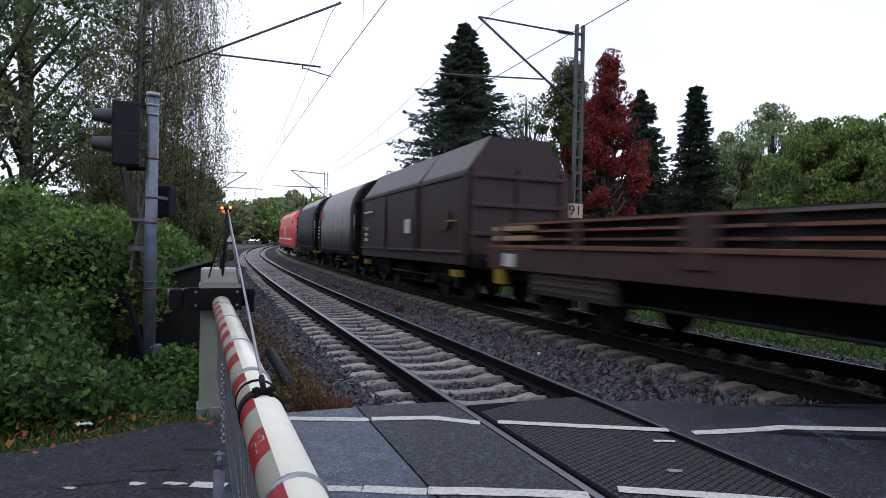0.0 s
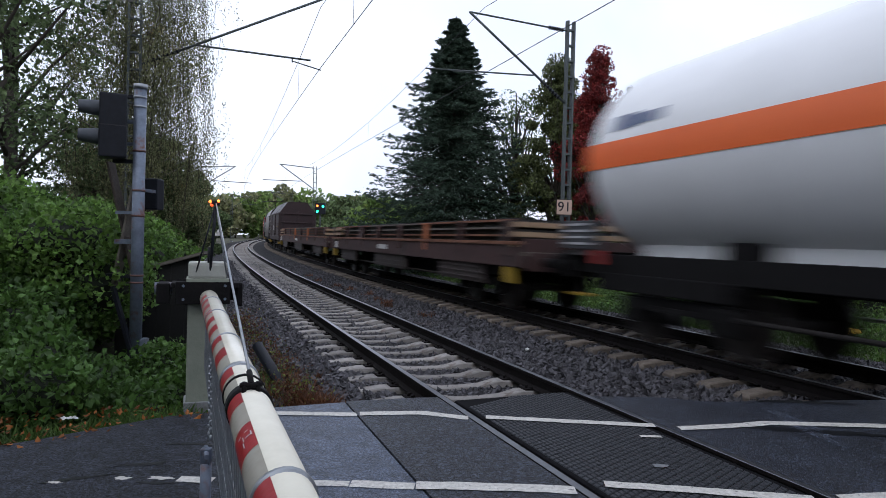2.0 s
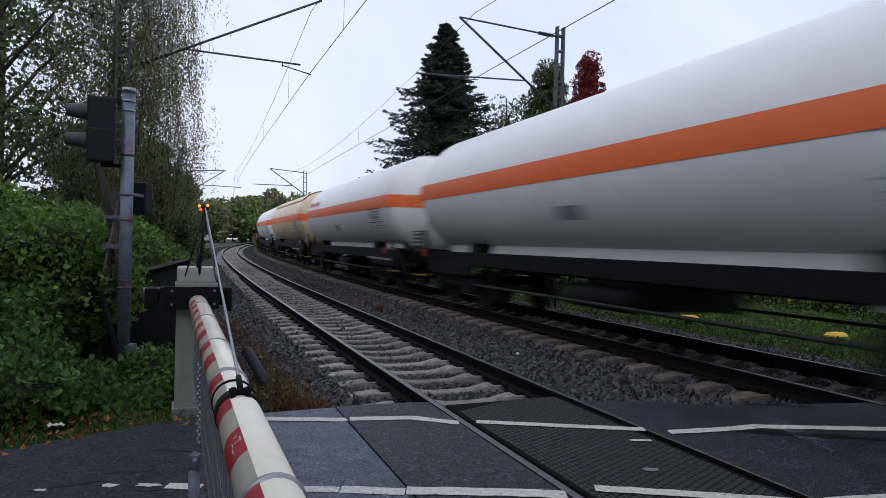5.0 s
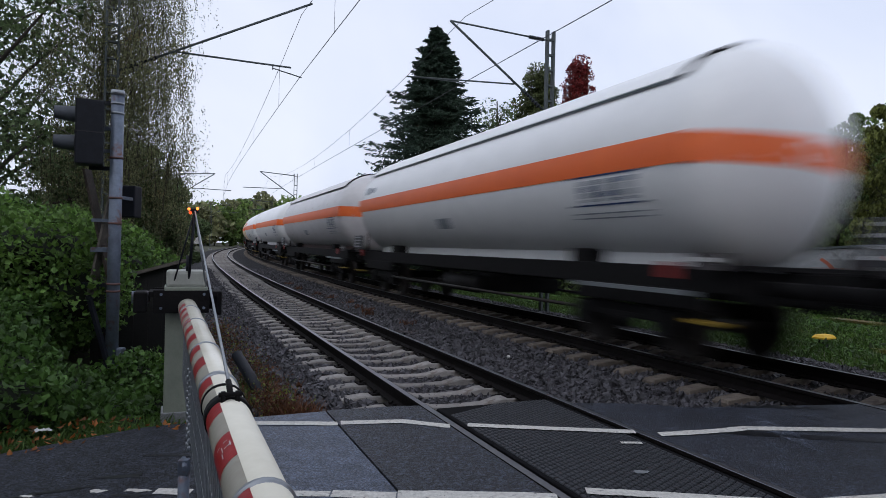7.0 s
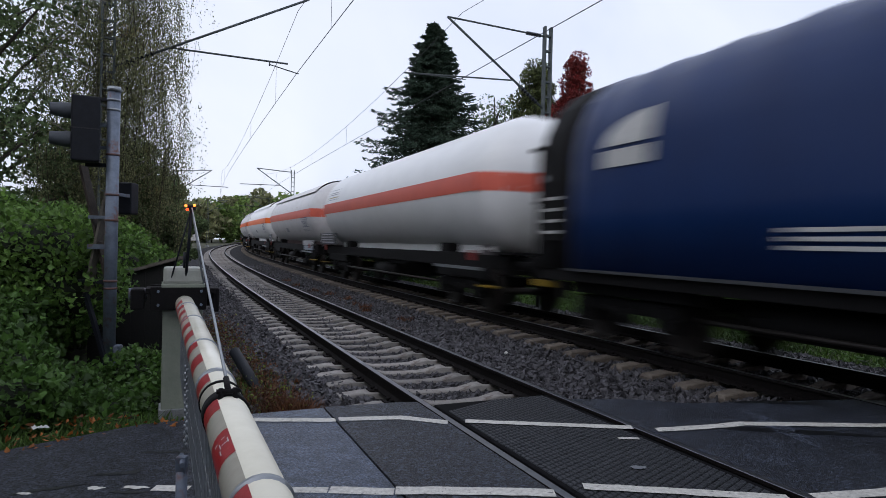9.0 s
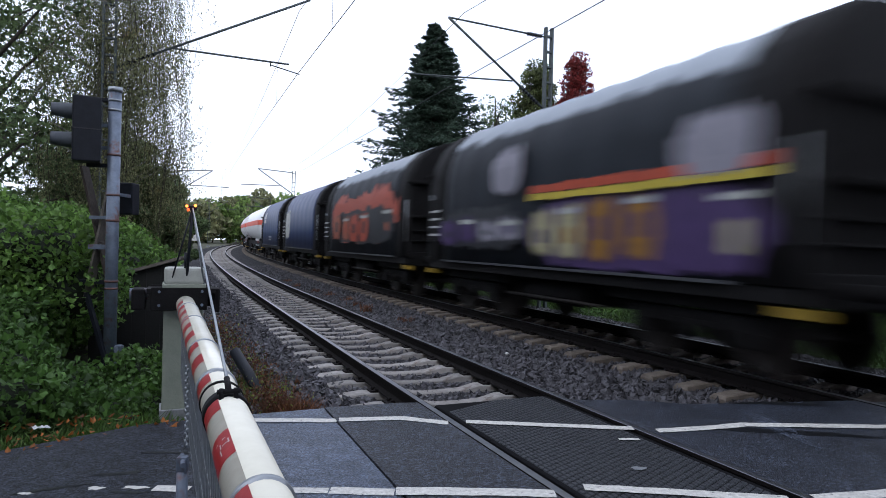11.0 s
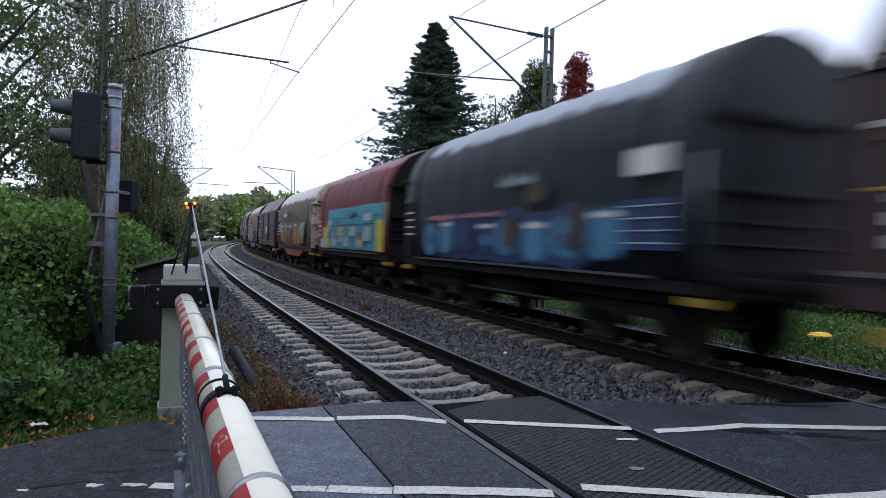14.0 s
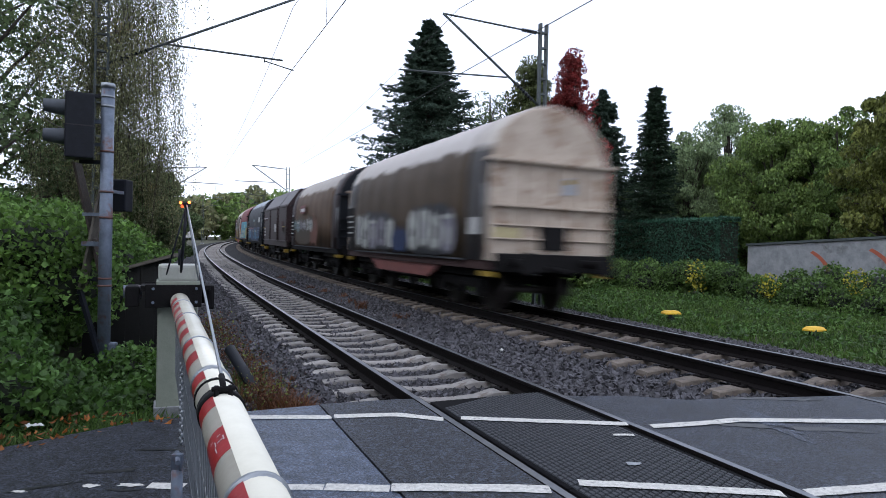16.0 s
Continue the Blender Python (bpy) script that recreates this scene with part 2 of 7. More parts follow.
M["letter_grey"] = mat("letter_grey", (0.30, 0.33, 0.38), (0.22, 0.25, 0.29), 6, 0.5)
M["tank_ring"] = mat("tank_ring", (0.40, 0.34, 0.27), (0.34, 0.27, 0.19), 2, 0.5, c3=(0.42, 0.22, 0.10), spots=0.04, sscale=0.9)
M["chassis"] = mat("chassis", (0.009, 0.008, 0.009), (0.004, 0.004, 0.004), 6, 0.8, 0.1, 0.2, 40, spec=0.2)
M["chassis_brown"] = mat("chassis_brown", (0.056, 0.025, 0.023), (0.028, 0.013, 0.012), 3, 0.8, 0, 0.2, 30, c3=(0.03, 0.02, 0.018), spots=0.05, sscale=1)
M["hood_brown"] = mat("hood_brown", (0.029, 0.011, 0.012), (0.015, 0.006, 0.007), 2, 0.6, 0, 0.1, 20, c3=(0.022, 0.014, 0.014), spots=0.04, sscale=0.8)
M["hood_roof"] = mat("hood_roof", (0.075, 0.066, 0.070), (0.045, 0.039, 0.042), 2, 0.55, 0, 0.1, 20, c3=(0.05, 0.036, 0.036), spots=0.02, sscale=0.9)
M["wheel"] = mat("wheel", (0.03, 0.024, 0.022), (0.016, 0.013, 0.012), 6, 0.6, 0.4)
M["rust_load"] = mat("rust_load", (0.20, 0.082, 0.042), (0.075, 0.033, 0.020), 3, 0.85, 0, 0.2, 30, vary="object")
M["load_black"] = mat("load_black", (0.012, 0.011, 0.011), (0.006, 0.006, 0.006), 3, 0.6, 0.2, vary="object")
M["rust_orange"] = mat("rust_orange", (0.34, 0.12, 0.05), (0.22, 0.07, 0.03), 3, 0.8)
M["loco_red"] = mat("loco_red", (0.55, 0.022, 0.025), (0.48, 0.018, 0.02), 2, 0.4)
M["paint_white"] = mat("paint_white", (0.55, 0.55, 0.54), (0.42, 0.42, 0.41), 6, 0.55, c3=(0.22, 0.21, 0.20), spots=0.02, sscale=3)
M["paint_yellow"] = mat("paint_yellow", (0.27, 0.18, 0.015), (0.20, 0.13, 0.010), 6, 0.55)
M["paint_red"] = mat("paint_red", (0.252, 0.021, 0.018), (0.192, 0.018, 0.015), 4, 0.6)
M["paint_blue"] = mat("paint_blue", (0.03, 0.07, 0.22), (0.02, 0.05, 0.16), 4, 0.6)
M["cream"] = mat("cream", (0.50, 0.43, 0.36), (0.33, 0.265, 0.205), 2.4, 0.66, 0, 0.15, 20, c3=(0.20, 0.115, 0.065), spots=0.085, sscale=3.2)
# pale roof tone continues the tarp top: washing and sky sheen in colour
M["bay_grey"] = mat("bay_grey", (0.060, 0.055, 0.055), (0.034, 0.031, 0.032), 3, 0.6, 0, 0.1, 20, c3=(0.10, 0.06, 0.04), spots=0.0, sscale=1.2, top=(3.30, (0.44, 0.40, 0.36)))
M["bay_grey_plain"] = mat("bay_grey_plain", (0.055, 0.058, 0.066), (0.028, 0.030, 0.035), 5, 0.6)
M["bay_blue"] = mat("bay_blue", (0.050, 0.075, 0.12), (0.028, 0.045, 0.078), 3, 0.55, 0, 0.1, 20, c3=(0.03, 0.03, 0.035), spots=0.0, sscale=1.2)
M["paint_yellow_old"] = mat("paint_yellow_old", (0.46, 0.40, 0.22), (0.36, 0.31, 0.17), 6, 0.6)
M["truss_grey"] = mat("truss_grey", (0.046, 0.034, 0.032), (0.024, 0.018, 0.017), 4, 0.75, 0, 0.2, 30)
M["truss_red"] = mat("truss_red", (0.22, 0.075, 0.065), (0.13, 0.05, 0.045), 4, 0.7, 0, 0.2, 30, c3=(0.10, 0.06, 0.05), spots=0.02, sscale=2)
M["visor"] = mat("visor", (0.075, 0.084, 0.099), (0.053, 0.060, 0.072), 8, 0.6, spec=0.3)
M["rust_band"] = mat("rust_band", (0.13, 0.055, 0.04), (0.09, 0.06, 0.06), 12, 0.7, 0.2, 0.2, 60)
M["plank"] = mat("plank", (0.34, 0.24, 0.15), (0.24, 0.16, 0.10), 5, 0.8, 0, 0.2, 40)
M["closing"] = mat("closing", (0.045, 0.055, 0.035), (0.025, 0.032, 0.02), 1.2, 0.9, 0, 0.4, 6)
M["board"] = mat("board", (0.5, 0.36, 0.28), (0.42, 0.3, 0.24), 6, 0.6)
M["lamp_green"] = mat("lamp_green", (0.05, 1.0, 0.45), (0.05, 1.0, 0.45), 3, 0.4, glow=6.0)
M["puddle"] = mat("puddle", (0.012, 0.013, 0.015), (0.008, 0.009, 0.010), 20, 0.35, 0, 0.1, 60, spec=0.4)
M["dark_glass"] = mat("dark_glass", (0.012, 0.014, 0.016), (0.01, 0.012, 0.014), 3, 0.08)


# ---------------------------------------------------------------- mesh helpers
def part(name, bm, material, parent=None, label=""):
    """Link a bmesh as one mesh object, under a thing or part."""
    me = bpy.data.meshes.new(name)
    bm.normal_update()
    bm.to_mesh(me)
    bm.free()
    me.materials.append(material)
    ob = new(name, me)
    ob.parent = parent
    return tagged(ob, label)


def sheet(name, verts, faces, material, parent=None, label="", smooth=False):
    me = bpy.data.meshes.new(name)
    me.from_pydata([tuple(v) for v in verts], [], [tuple(f) for f in faces])
    me.materials.append(material)
    if smooth:
        me.shade_smooth()
    ob = new(name, me)
    ob.parent = parent
    return tagged(ob, label)


def thing(name, at, label, category, group="", kind=""):
    ob = new(name)
    ob.empty_display_size = 0.2
    ob.matrix_basis = at
    return tagged(ob, label, category, group, kind)


def box(c, s, m=None, bevel=0.0, bm=None):
    """A box of size s about c, turned by m, with bevelled edges."""
    bm = bm or bmesh.new()
    r = bmesh.ops.create_cube(bm, size=1.0)
    bmesh.ops.scale(bm, vec=s, verts=r["verts"])
    if bevel:
        e = list({e for v in r["verts"] for e in v.link_edges})
        r = bmesh.ops.bevel(bm, geom=e, offset=bevel, segments=2, affect="EDGES", profile=0.6)
    vs = r["verts"]
    if m is not None:
        bmesh.ops.transform(bm, matrix=m, verts=vs)
    bmesh.ops.translate(bm, vec=c, verts=vs)
    return bm


def rod(a, b, r0, r1=None, seg=10, bm=None, smooth=True):
    """A round bar from a to b."""
    bm = bm or bmesh.new()
    a, b = Vector(a), Vector(b)
    d = b - a
    r = bmesh.ops.create_cone(bm, cap_ends=True, segments=seg, radius1=r0, radius2=r0 if r1 is None else r1, depth=d.length)
    bmesh.ops.transform(bm, matrix=Matrix.Translation((a + b) / 2) @ d.to_track_quat("Z", "Y").to_matrix().to_4x4(), verts=r["verts"])
    if smooth:
        for v in r["verts"]:
            for f in v.link_faces:
                f.smooth = len(f.verts) == 4
    return bm


def strut(a, b, w, h, bm=None):
    """A square bar from a to b."""
    bm = bm or bmesh.new()
    a, b = Vector(a), Vector(b)
    d = b - a
    m = d.to_track_quat("Z", "Y").to_matrix().to_4x4()
    return box((a + b) / 2, (w, h, d.length), m, 0, bm)


def loft(rings, closed=True, caps=True):
    """Verts and faces of a skin over rings of equal length."""
    n = len(rings[0])
    verts = [p for r in rings for p in r]
    faces = []
    for i in range(len(rings) - 1):
        for j in range(n if closed else n - 1):
            k = (j + 1) % n
            faces.append((i * n + j, i * n + k, (i + 1) * n + k, (i + 1) * n + j))
    if caps and closed:
        faces += [tuple(range(n))[::-1], tuple((len(rings) - 1) * n + j for j in range(n))]
    return verts, faces


# ---------------------------------------------------------------- the line of the tracks
STEP = 0.5
S_ALL = np.arange(-460.0, 760.0, STEP)
BEND = np.interp(S_ALL, (-26.3, 3.7, 33.7, 63.7, 103.7, 153.7, 263.7, 330, 760), (0, 0.000307, 0.000918, 0.00211, 0.001387, 0.001358, 0.001358, 0.003, 0.003))
HEAD = np.cumsum(BEND) * STEP
HEAD += -0.4117 - np.interp(3.7, S_ALL, HEAD)
LX, LY = np.cumsum(np.sin(HEAD)) * STEP, np.cumsum(np.cos(HEAD)) * STEP
LX += -2.0099 - np.interp(3.7, S_ALL, LX)
LY += 12.4008 - np.interp(3.7, S_ALL, LY)
GAP, LIFT = 3.925, 0.17         # between the two tracks; the far one lies higher


def climb(s):
    """The line climbs gently away from the crossing."""
    u = np.clip(np.asarray(s, float) - 11.7, 0, 260)
    return 0.0097 * u * u / (u + 30)


def lift(o):
    return np.interp(o, (0.8, GAP - 0.8), (0.0, LIFT))


def on_line(s, o=0.0, z=0.0):
    """The point s metres along the near track, o metres to its right, z over the rail there."""
    h = np.interp(s, S_ALL, HEAD)
    return Vector((float(np.interp(s, S_ALL, LX) + o * math.cos(h)), float(np.interp(s, S_ALL, LY) - o * math.sin(h)), float(z + climb(s) + lift(o))))


def offset_of(x, y):
    """The offset of a point near the crossing."""
    return (x + 2.0099) * 0.9164 + (y - 12.4008) * 0.4002


def heading(s):
    return math.degrees(-float(np.interp(s, S_ALL, HEAD)))


def along(profile, s0, s1, step, o=0.0, closed=True, caps=True):
    """A profile of (offset, height) drawn along the line."""
    n = max(2, int(abs(s1 - s0) / step) + 1)
    return loft([[on_line(s, o + a, b) for a, b in profile] for s in np.linspace(s0, s1, n)], closed, caps)


EDGE = ((-14, -6.0), (-6.0, 2.0), (-3.28, 4.71), (-2.57, 5.50), (-1.25, 6.12), (-0.5, 6.40), (1.34, 6.73), (2.0, 6.62), (2.45, 6.40), (4.1, 6.30), (12, 6.5), (60, 8.5))


def edge_y(x):
    return float(np.interp(x, [p[0] for p in EDGE], [p[1] for p in EDGE]))


def s_edge(o, lift=0.0):
    """How far along the line the road's far edge lies at offset o."""
    lo, hi = -60.0, 30.0
    for _ in range(40):
        mid = (lo + hi) / 2
        p = on_line(mid, o)
        lo, hi = (mid, hi) if p.y < edge_y(p.x) + lift else (lo, mid)
    return lo


# ---------------------------------------------------------------- ground and tracks
verts, faces = [], []
xs = [-2500, -600, -150, -60, -30, -15, -8, -4, 0, 4, 8, 15, 30, 60, 150, 600, 2500]
ys = [-2500, -600, -150, -40, -10, 0, 6, 12, 20, 25, 30, 36, 42, 50, 60, 75, 100, 130, 165, 200, 250, 300, 400, 900, 3000]
verts = [(x, y, -0.42 + float(climb((y - 9) * 1.07))) for y in ys for x in xs]
n = len(xs)
faces = [(j * n + i, j * n + i + 1, (j + 1) * n + i + 1, (j + 1) * n + i) for j in range(len(ys) - 1) for i in range(n - 1)]
tagged(sheet("ground", verts, faces, M["earth"]), "dark green weedy earth on both sides of the line", "ground", kind="structure")

verge_v, verge_f = along([(GAP + 2.3, -0.36), (GAP + 3.2, -0.37), (GAP + 9, -0.37), (GAP + 14, -0.37), (GAP + 20, -0.6)], -30, 120, 2.0, closed=False)
tagged(sheet("verge", verge_v, verge_f, M["earth"]), "grassy verge beyond the far track", "ground", kind="structure")
v, f = along([(-3.6, -0.44), (-2.3, -0.25), (-1.1, -0.25), (-0.7, -0.262), (0.7, -0.262), (1.1, -0.25), (2.2, -0.26), (3.3, -0.25), (GAP - 0.7, -0.262), (GAP + 0.7, -0.262), (GAP + 1.6, -0.25), (GAP + 2.4, -0.27), (GAP + 3.6, -0.44)],
             -40, 300, 1.0, closed=False)
ballast = tagged(sheet("ballast_bed", v, f, M["ballast"]), "dark grey crushed-stone ballast under both tracks", "ballast", kind="structure")


def rail_profile(c):
    half = [(0.036, 0.0), (0.037, -0.03), (0.012, -0.045), (0.010, -0.13), (0.065, -0.155), (0.07, -0.172)]
    return [(c + a, b) for a, b in half] + [(c - a, b) for a, b in half[::-1]]


SLP = -0.185
tracks = {}
for name, o, label in (("near_track", 0.0, "track with pale concrete sleepers and shiny-topped rails"),
                       ("far_track", GAP, "second track with brownish concrete sleepers, used by the train")):
    tr = thing("railway_track", Matrix.Identity(4), label, "railway track", "tracks", "structure")
    tracks[name] = tr
    for c in (-0.7525, 0.7525):
        v, f = along(rail_profile(c), -60, 290, 1.0, o)
        rail = sheet("rail", v, f, M["rail"], tr, "rust-brown steel rail")
        v, f = along([(c - 0.031, 0.0), (c - 0.028, 0.0025), (c + 0.028, 0.0025), (c + 0.031, 0.0)], -60, 290, 1.0, o, closed=False)
        sheet("running_surface", v, f, M["rail_top"], rail, "bare polished steel rail top")


def sleeper_mesh(material):
    rings = []
    for x, z, w in ((-1.30, -0.05, 0.13), (-1.28, -0.012, 0.11), (-1.0, 0.012, 0.115), (-0.75, 0.0, 0.12), (-0.52, 0.012, 0.11), (-0.3, -0.035, 0.10), (0, -0.045, 0.10),
                    (0.3, -0.035, 0.10), (0.52, 0.012, 0.11), (0.75, 0.0, 0.12), (1.0, 0.012, 0.115), (1.28, -0.012, 0.11), (1.30, -0.05, 0.13)):
        rings.append([(x, -w - 0.02, -0.2), (x, -w + 0.01, z - 0.012), (x, -w + 0.03, z), (x, w - 0.03, z), (x, w - 0.01, z - 0.012), (x, w + 0.02, -0.2)])
    v, f = loft(rings)
    me = bpy.data.meshes.new("sleeper")
    me.from_pydata(v, [], f)
    me.materials.append(material)
    return me


def fastening_mesh():
    bm = bmesh.new()
    for sx in (-1, 1):
        box((sx * 0.115, 0, 0.012), (0.10, 0.16, 0.03), None, 0, bm)
        rod((sx * 0.10, -0.05, 0.03), (sx * 0.06, -0.07, 0.035), 0.012, None, 6, bm)
        rod((sx * 0.10, 0.05, 0.03), (sx * 0.06, 0.07, 0.035), 0.012, None, 6, bm)
        rod((sx * 0.115, 0, 0.02), (sx * 0.115, 0, 0.06), 0.018, None, 6, bm)
    me = bpy.data.meshes.new("rail_fastening")
    bm.to_mesh(me)
    bm.free()
    me.materials.append(M["rail"])
    return me


fast = fastening_mesh()
for name, o, m, first in (("near_track", 0.0, M["sleeper"], -1.72), ("far_track", GAP, M["sleeper_brown"], -4.3)):
    me = sleeper_mesh(m)
    for k in range(230):
        s = first + 0.6 * k
        if s > s_edge(o) + 0.1:
            sl = new("sleeper", me)
            sl.matrix_basis = Matrix.Translation(on_line(s, o, SLP + random.uniform(-0.006, 0.004))) @ pose(0, 0, 0, 0, 0, heading(s) + random.uniform(-0.5, 0.5))
            sl.parent = tracks[name]
            if k < 40:
                for c in (-0.7525, 0.7525):
                    fa = new("rail_fastening", fast)
                    fa.matrix_basis = Matrix.Translation((c, 0, 0.0))
                    fa.parent = sl


# crushed stone: many small angular stones over the bed
def scatter_stones(name, count, s0, s1, o0, o1, size, seed, label):
    rng = np.random.default_rng(seed)
    s = s0 + (s1 - s0) * rng.random(count) ** 1.5
    o = o0 + (o1 - o0) * rng.random(count)
    h = np.interp(s, S_ALL, HEAD)
    x, y = np.interp(s, S_ALL, LX) + o * np.cos(h), np.interp(s, S_ALL, LY) - o * np.sin(h)
    ed = np.interp(x, [p[0] for p in EDGE], [p[1] for p in EDGE])
    z = np.interp(o, (-3.6, -2.3, -1.1, -0.7, 0.7, 1.1, 2.2, 3.3, GAP - 0.7, GAP + 0.7, GAP + 1.6, GAP + 2.4, GAP + 3.6), (-0.44, -0.245, -0.24, -0.285, -0.285, -0.24, -0.26, -0.25, -0.285, -0.285, -0.25, -0.27, -0.44))
    z = z + climb(s) + lift(o)
    keep = y > ed + 0.03
    for c in (-0.7525, 0.7525, GAP - 0.7525, GAP + 0.7525):
        keep &= np.abs(o - c) > 0.07
    x, y, z = x[keep], y[keep], z[keep]
    k = len(x)
    base = np.array([(1, 0, 0), (-1, 0, 0), (0, 1, 0), (0, -1, 0), (0, 0, 1), (0, 0, -1)], float)
    fc = np.array([(0, 2, 4), (2, 1, 4), (1, 3, 4), (3, 0, 4), (2, 0, 5), (1, 2, 5), (3, 1, 5), (0, 3, 5)])
    p = base[None] * (0.55 + 0.6 * rng.random((k, 6, 1))) + rng.normal(0, 0.28, (k, 6, 3))
    a = rng.random((k, 3)) * 6.28
    ca, sa = np.cos(a), np.sin(a)
    p = np.stack([p[..., 0] * ca[:, :1] - p[..., 1] * sa[:, :1], p[..., 0] * sa[:, :1] + p[..., 1] * ca[:, :1], p[..., 2]], -1)
    p = np.stack([p[..., 0] * ca[:, 1:2] - p[..., 2] * sa[:, 1:2], p[..., 1], p[..., 0] * sa[:, 1:2] + p[..., 2] * ca[:, 1:2]], -1)
    p *= (size * (0.6 + 0.9 * rng.random((k, 1, 1))))
    p += np.stack([x, y, z + size * (rng.random(k) * 0.9 - 0.2)], -1)[:, None]
    me = bpy.data.meshes.new(name)
    me.from_pydata(p.reshape(-1, 3).tolist(), [], (fc[None] + 6 * np.arange(k)[:, None, None]).reshape(-1, 3).tolist())
    me.materials.append(M["stone"])
    return tagged(new(name, me), label, "gravel", kind="stuff")


scatter_stones("ballast_stones", 60000, -4, 11, -3.1, GAP + 3.0, 0.038, 1, "dark grey angular ballast stones, damp")
scatter_stones("ballast_stones", 34000, 11, 36, -3.1, GAP + 3.0, 0.042, 2, "dark grey angular ballast stones between the sleepers")

# ---------------------------------------------------------------- the level crossing
BACK = -16.0


def slab(name, o0, o1, material, label, z=0.0, thick=0.12, parent=None, cuts=10):
    """A strip of road between two offsets from the near track, up to the road's far edge."""
    top = []
    for o in np.linspace(o0, o1, cuts + 1):
        e = s_edge(o)
        top.append([on_line(s, o, z) for s in np.linspace(BACK, e, 14)])
    verts, faces = loft(top, closed=False)
    k = len(verts)
    low = [Vector((p.x, p.y, p.z - thick)) for p in verts]
    n = 14
    m = cuts + 1
    faces += [(i * n + n - 1, (i + 1) * n + n - 1, k + (i + 1) * n + n - 1, k + i * n + n - 1) for i in range(m - 1)]
    faces += [(j, j + 1, k + j + 1, k + j) for j in range(n - 1)]
    q = (m - 1) * n
    faces += [(q + j, q + j + 1, k + q + j + 1, k + q + j) for j in range(n - 1)]
    return tagged(sheet(name, verts + low, faces, material, parent), label, "road", kind="structure")


SEAM = -1.73
slab("road", -2.92, SEAM - 0.012, M["asphalt_pale"], "pale worn blue-grey asphalt beside the rail", z=-0.012)
slab("road", -20.0, -2.925, M["asphalt"], "worn dark asphalt road before the barrier", z=-0.012, cuts=40)
slab("road", SEAM, -0.795, M["asphalt_wet"], "fresh coarse black asphalt strip beside the rail", z=-0.004)
slab("road", 0.795, GAP - 0.80, M["asphalt_mid"], "dark asphalt between the two tracks", z=-0.004, cuts=20)
slab("road", GAP - 0.70, GAP + 0.70, M["asphalt_mid"], "dark asphalt between the rails of the far track", z=-0.01, cuts=8)
slab("road", GAP + 0.80, GAP + 22.0, M["asphalt_mid"], "dark asphalt road beyond the tracks", z=-0.01, cuts=30)

# ribbed rubber panels between the rails
panel_set = thing("crossing_deck", Matrix.Identity(4), "ribbed black rubber crossing panels between the rails", "crossing panel", kind="structure")
e0 = s_edge(0.0) + 0.05
for k in range(9):
    s1 = e0 - 1.2 * k
    v, f = along([(-0.69, -0.12), (-0.665, -0.016), (-0.65, -0.010), (0.65, -0.010), (0.665, -0.016), (0.69, -0.12)], s1 - 1.195, s1, 0.6)
    sheet("panel", v, f, M["panel_gap"], panel_set)
rv, rf = [], []
for s in np.arange(e0 - 7.2, e0 - 0.05, 0.062):
    for o in np.arange(-0.63, 0.60, 0.044):
        q = len(rv)
        for z, g in ((-0.011, 0.0), (-0.002, 0.005)):
            for do, ds in ((g, g), (0.037 - g, g), (0.037 - g, 0.055 - g), (g, 0.055 - g)):
                rv.append(on_line(min(s + ds + 0.42 * (o + do), e0 - 0.01), o + do, z))
        rf += [(q + 4, q + 5, q + 6, q + 7)] + [(q + a, q + (a + 1) % 4, q + 4 + (a + 1) % 4, q + 4 + a) for a in range(4)]
tagged(sheet("panel_studs", rv, rf, M["panel"], panel_set), "fine slanting studs of black rubber", kind="stuff")


def stripe(pts, width, z=0.003, seed=0):
    """A painted line through points, with slightly uneven edges."""
    rng = random.Random(seed)
    pts = [Vector((*p, 0)) for p in pts]
    for p in pts:
        for _ in range(4):      # lay it on the raised road
            up = float(lift(offset_of(p.x, p.y)))
            k = (1.6 - up) / (1.6 - p.z)
            p.x, p.y, p.z = p.x * k, p.y * k, up
    dense = []
    for a, b in zip(pts, pts[1:]):
        k = max(1, int((b - a).length / 0.08))
        dense += [a.lerp(b, i / k) for i in range(k)]
    dense.append(pts[-1])
    verts, faces = [], []
    for i, p in enumerate(dense):
        d = (dense[min(i + 1, len(dense) - 1)] - dense[max(i - 1, 0)]).normalized()
        nrm = Vector((-d.y, d.x, 0))
        w = width / 2
        verts += [p + nrm * (w + rng.uniform(-0.006, 0.006)) + Vector((0, 0, z)), p - nrm * (w + rng.uniform(-0.006, 0.006)) + Vector((0, 0, z))]
        if i:
            faces.append((2 * i - 2, 2 * i - 1, 2 * i + 1, 2 * i))
    return tagged(sheet("road_marking", verts, faces, M["line"]), "worn white painted line across the level crossing", "road marking", "road markings", "structure")


stripe([(-1.75, 5.66), (-0.97, 5.72)], 0.12, -0.006, 1)
stripe([(-0.95, 5.72), (-0.4, 5.83), (0.0, 5.72), (0.04, 5.72)], 0.12, 0.002, 2)
stripe([(0.20, 5.76), (0.9, 5.72), (1.70, 5.69)], 0.11, 0.005, 3)
stripe([(1.90, 5.64), (2.35, 5.76), (2.8, 5.92), (4.2, 5.98), (5.2, 6.0)], 0.12, 0.002, 4)
stripe([(-1.86, 4.06), (-1.63, 4.06)], 0.09, -0.008, 5)
stripe([(-1.2, 4.08), (-0.74, 4.10)], 0.09, -0.008, 6)
stripe([(-0.73, 4.10), (-0.31, 4.10)], 0.12, -0.007, 7)
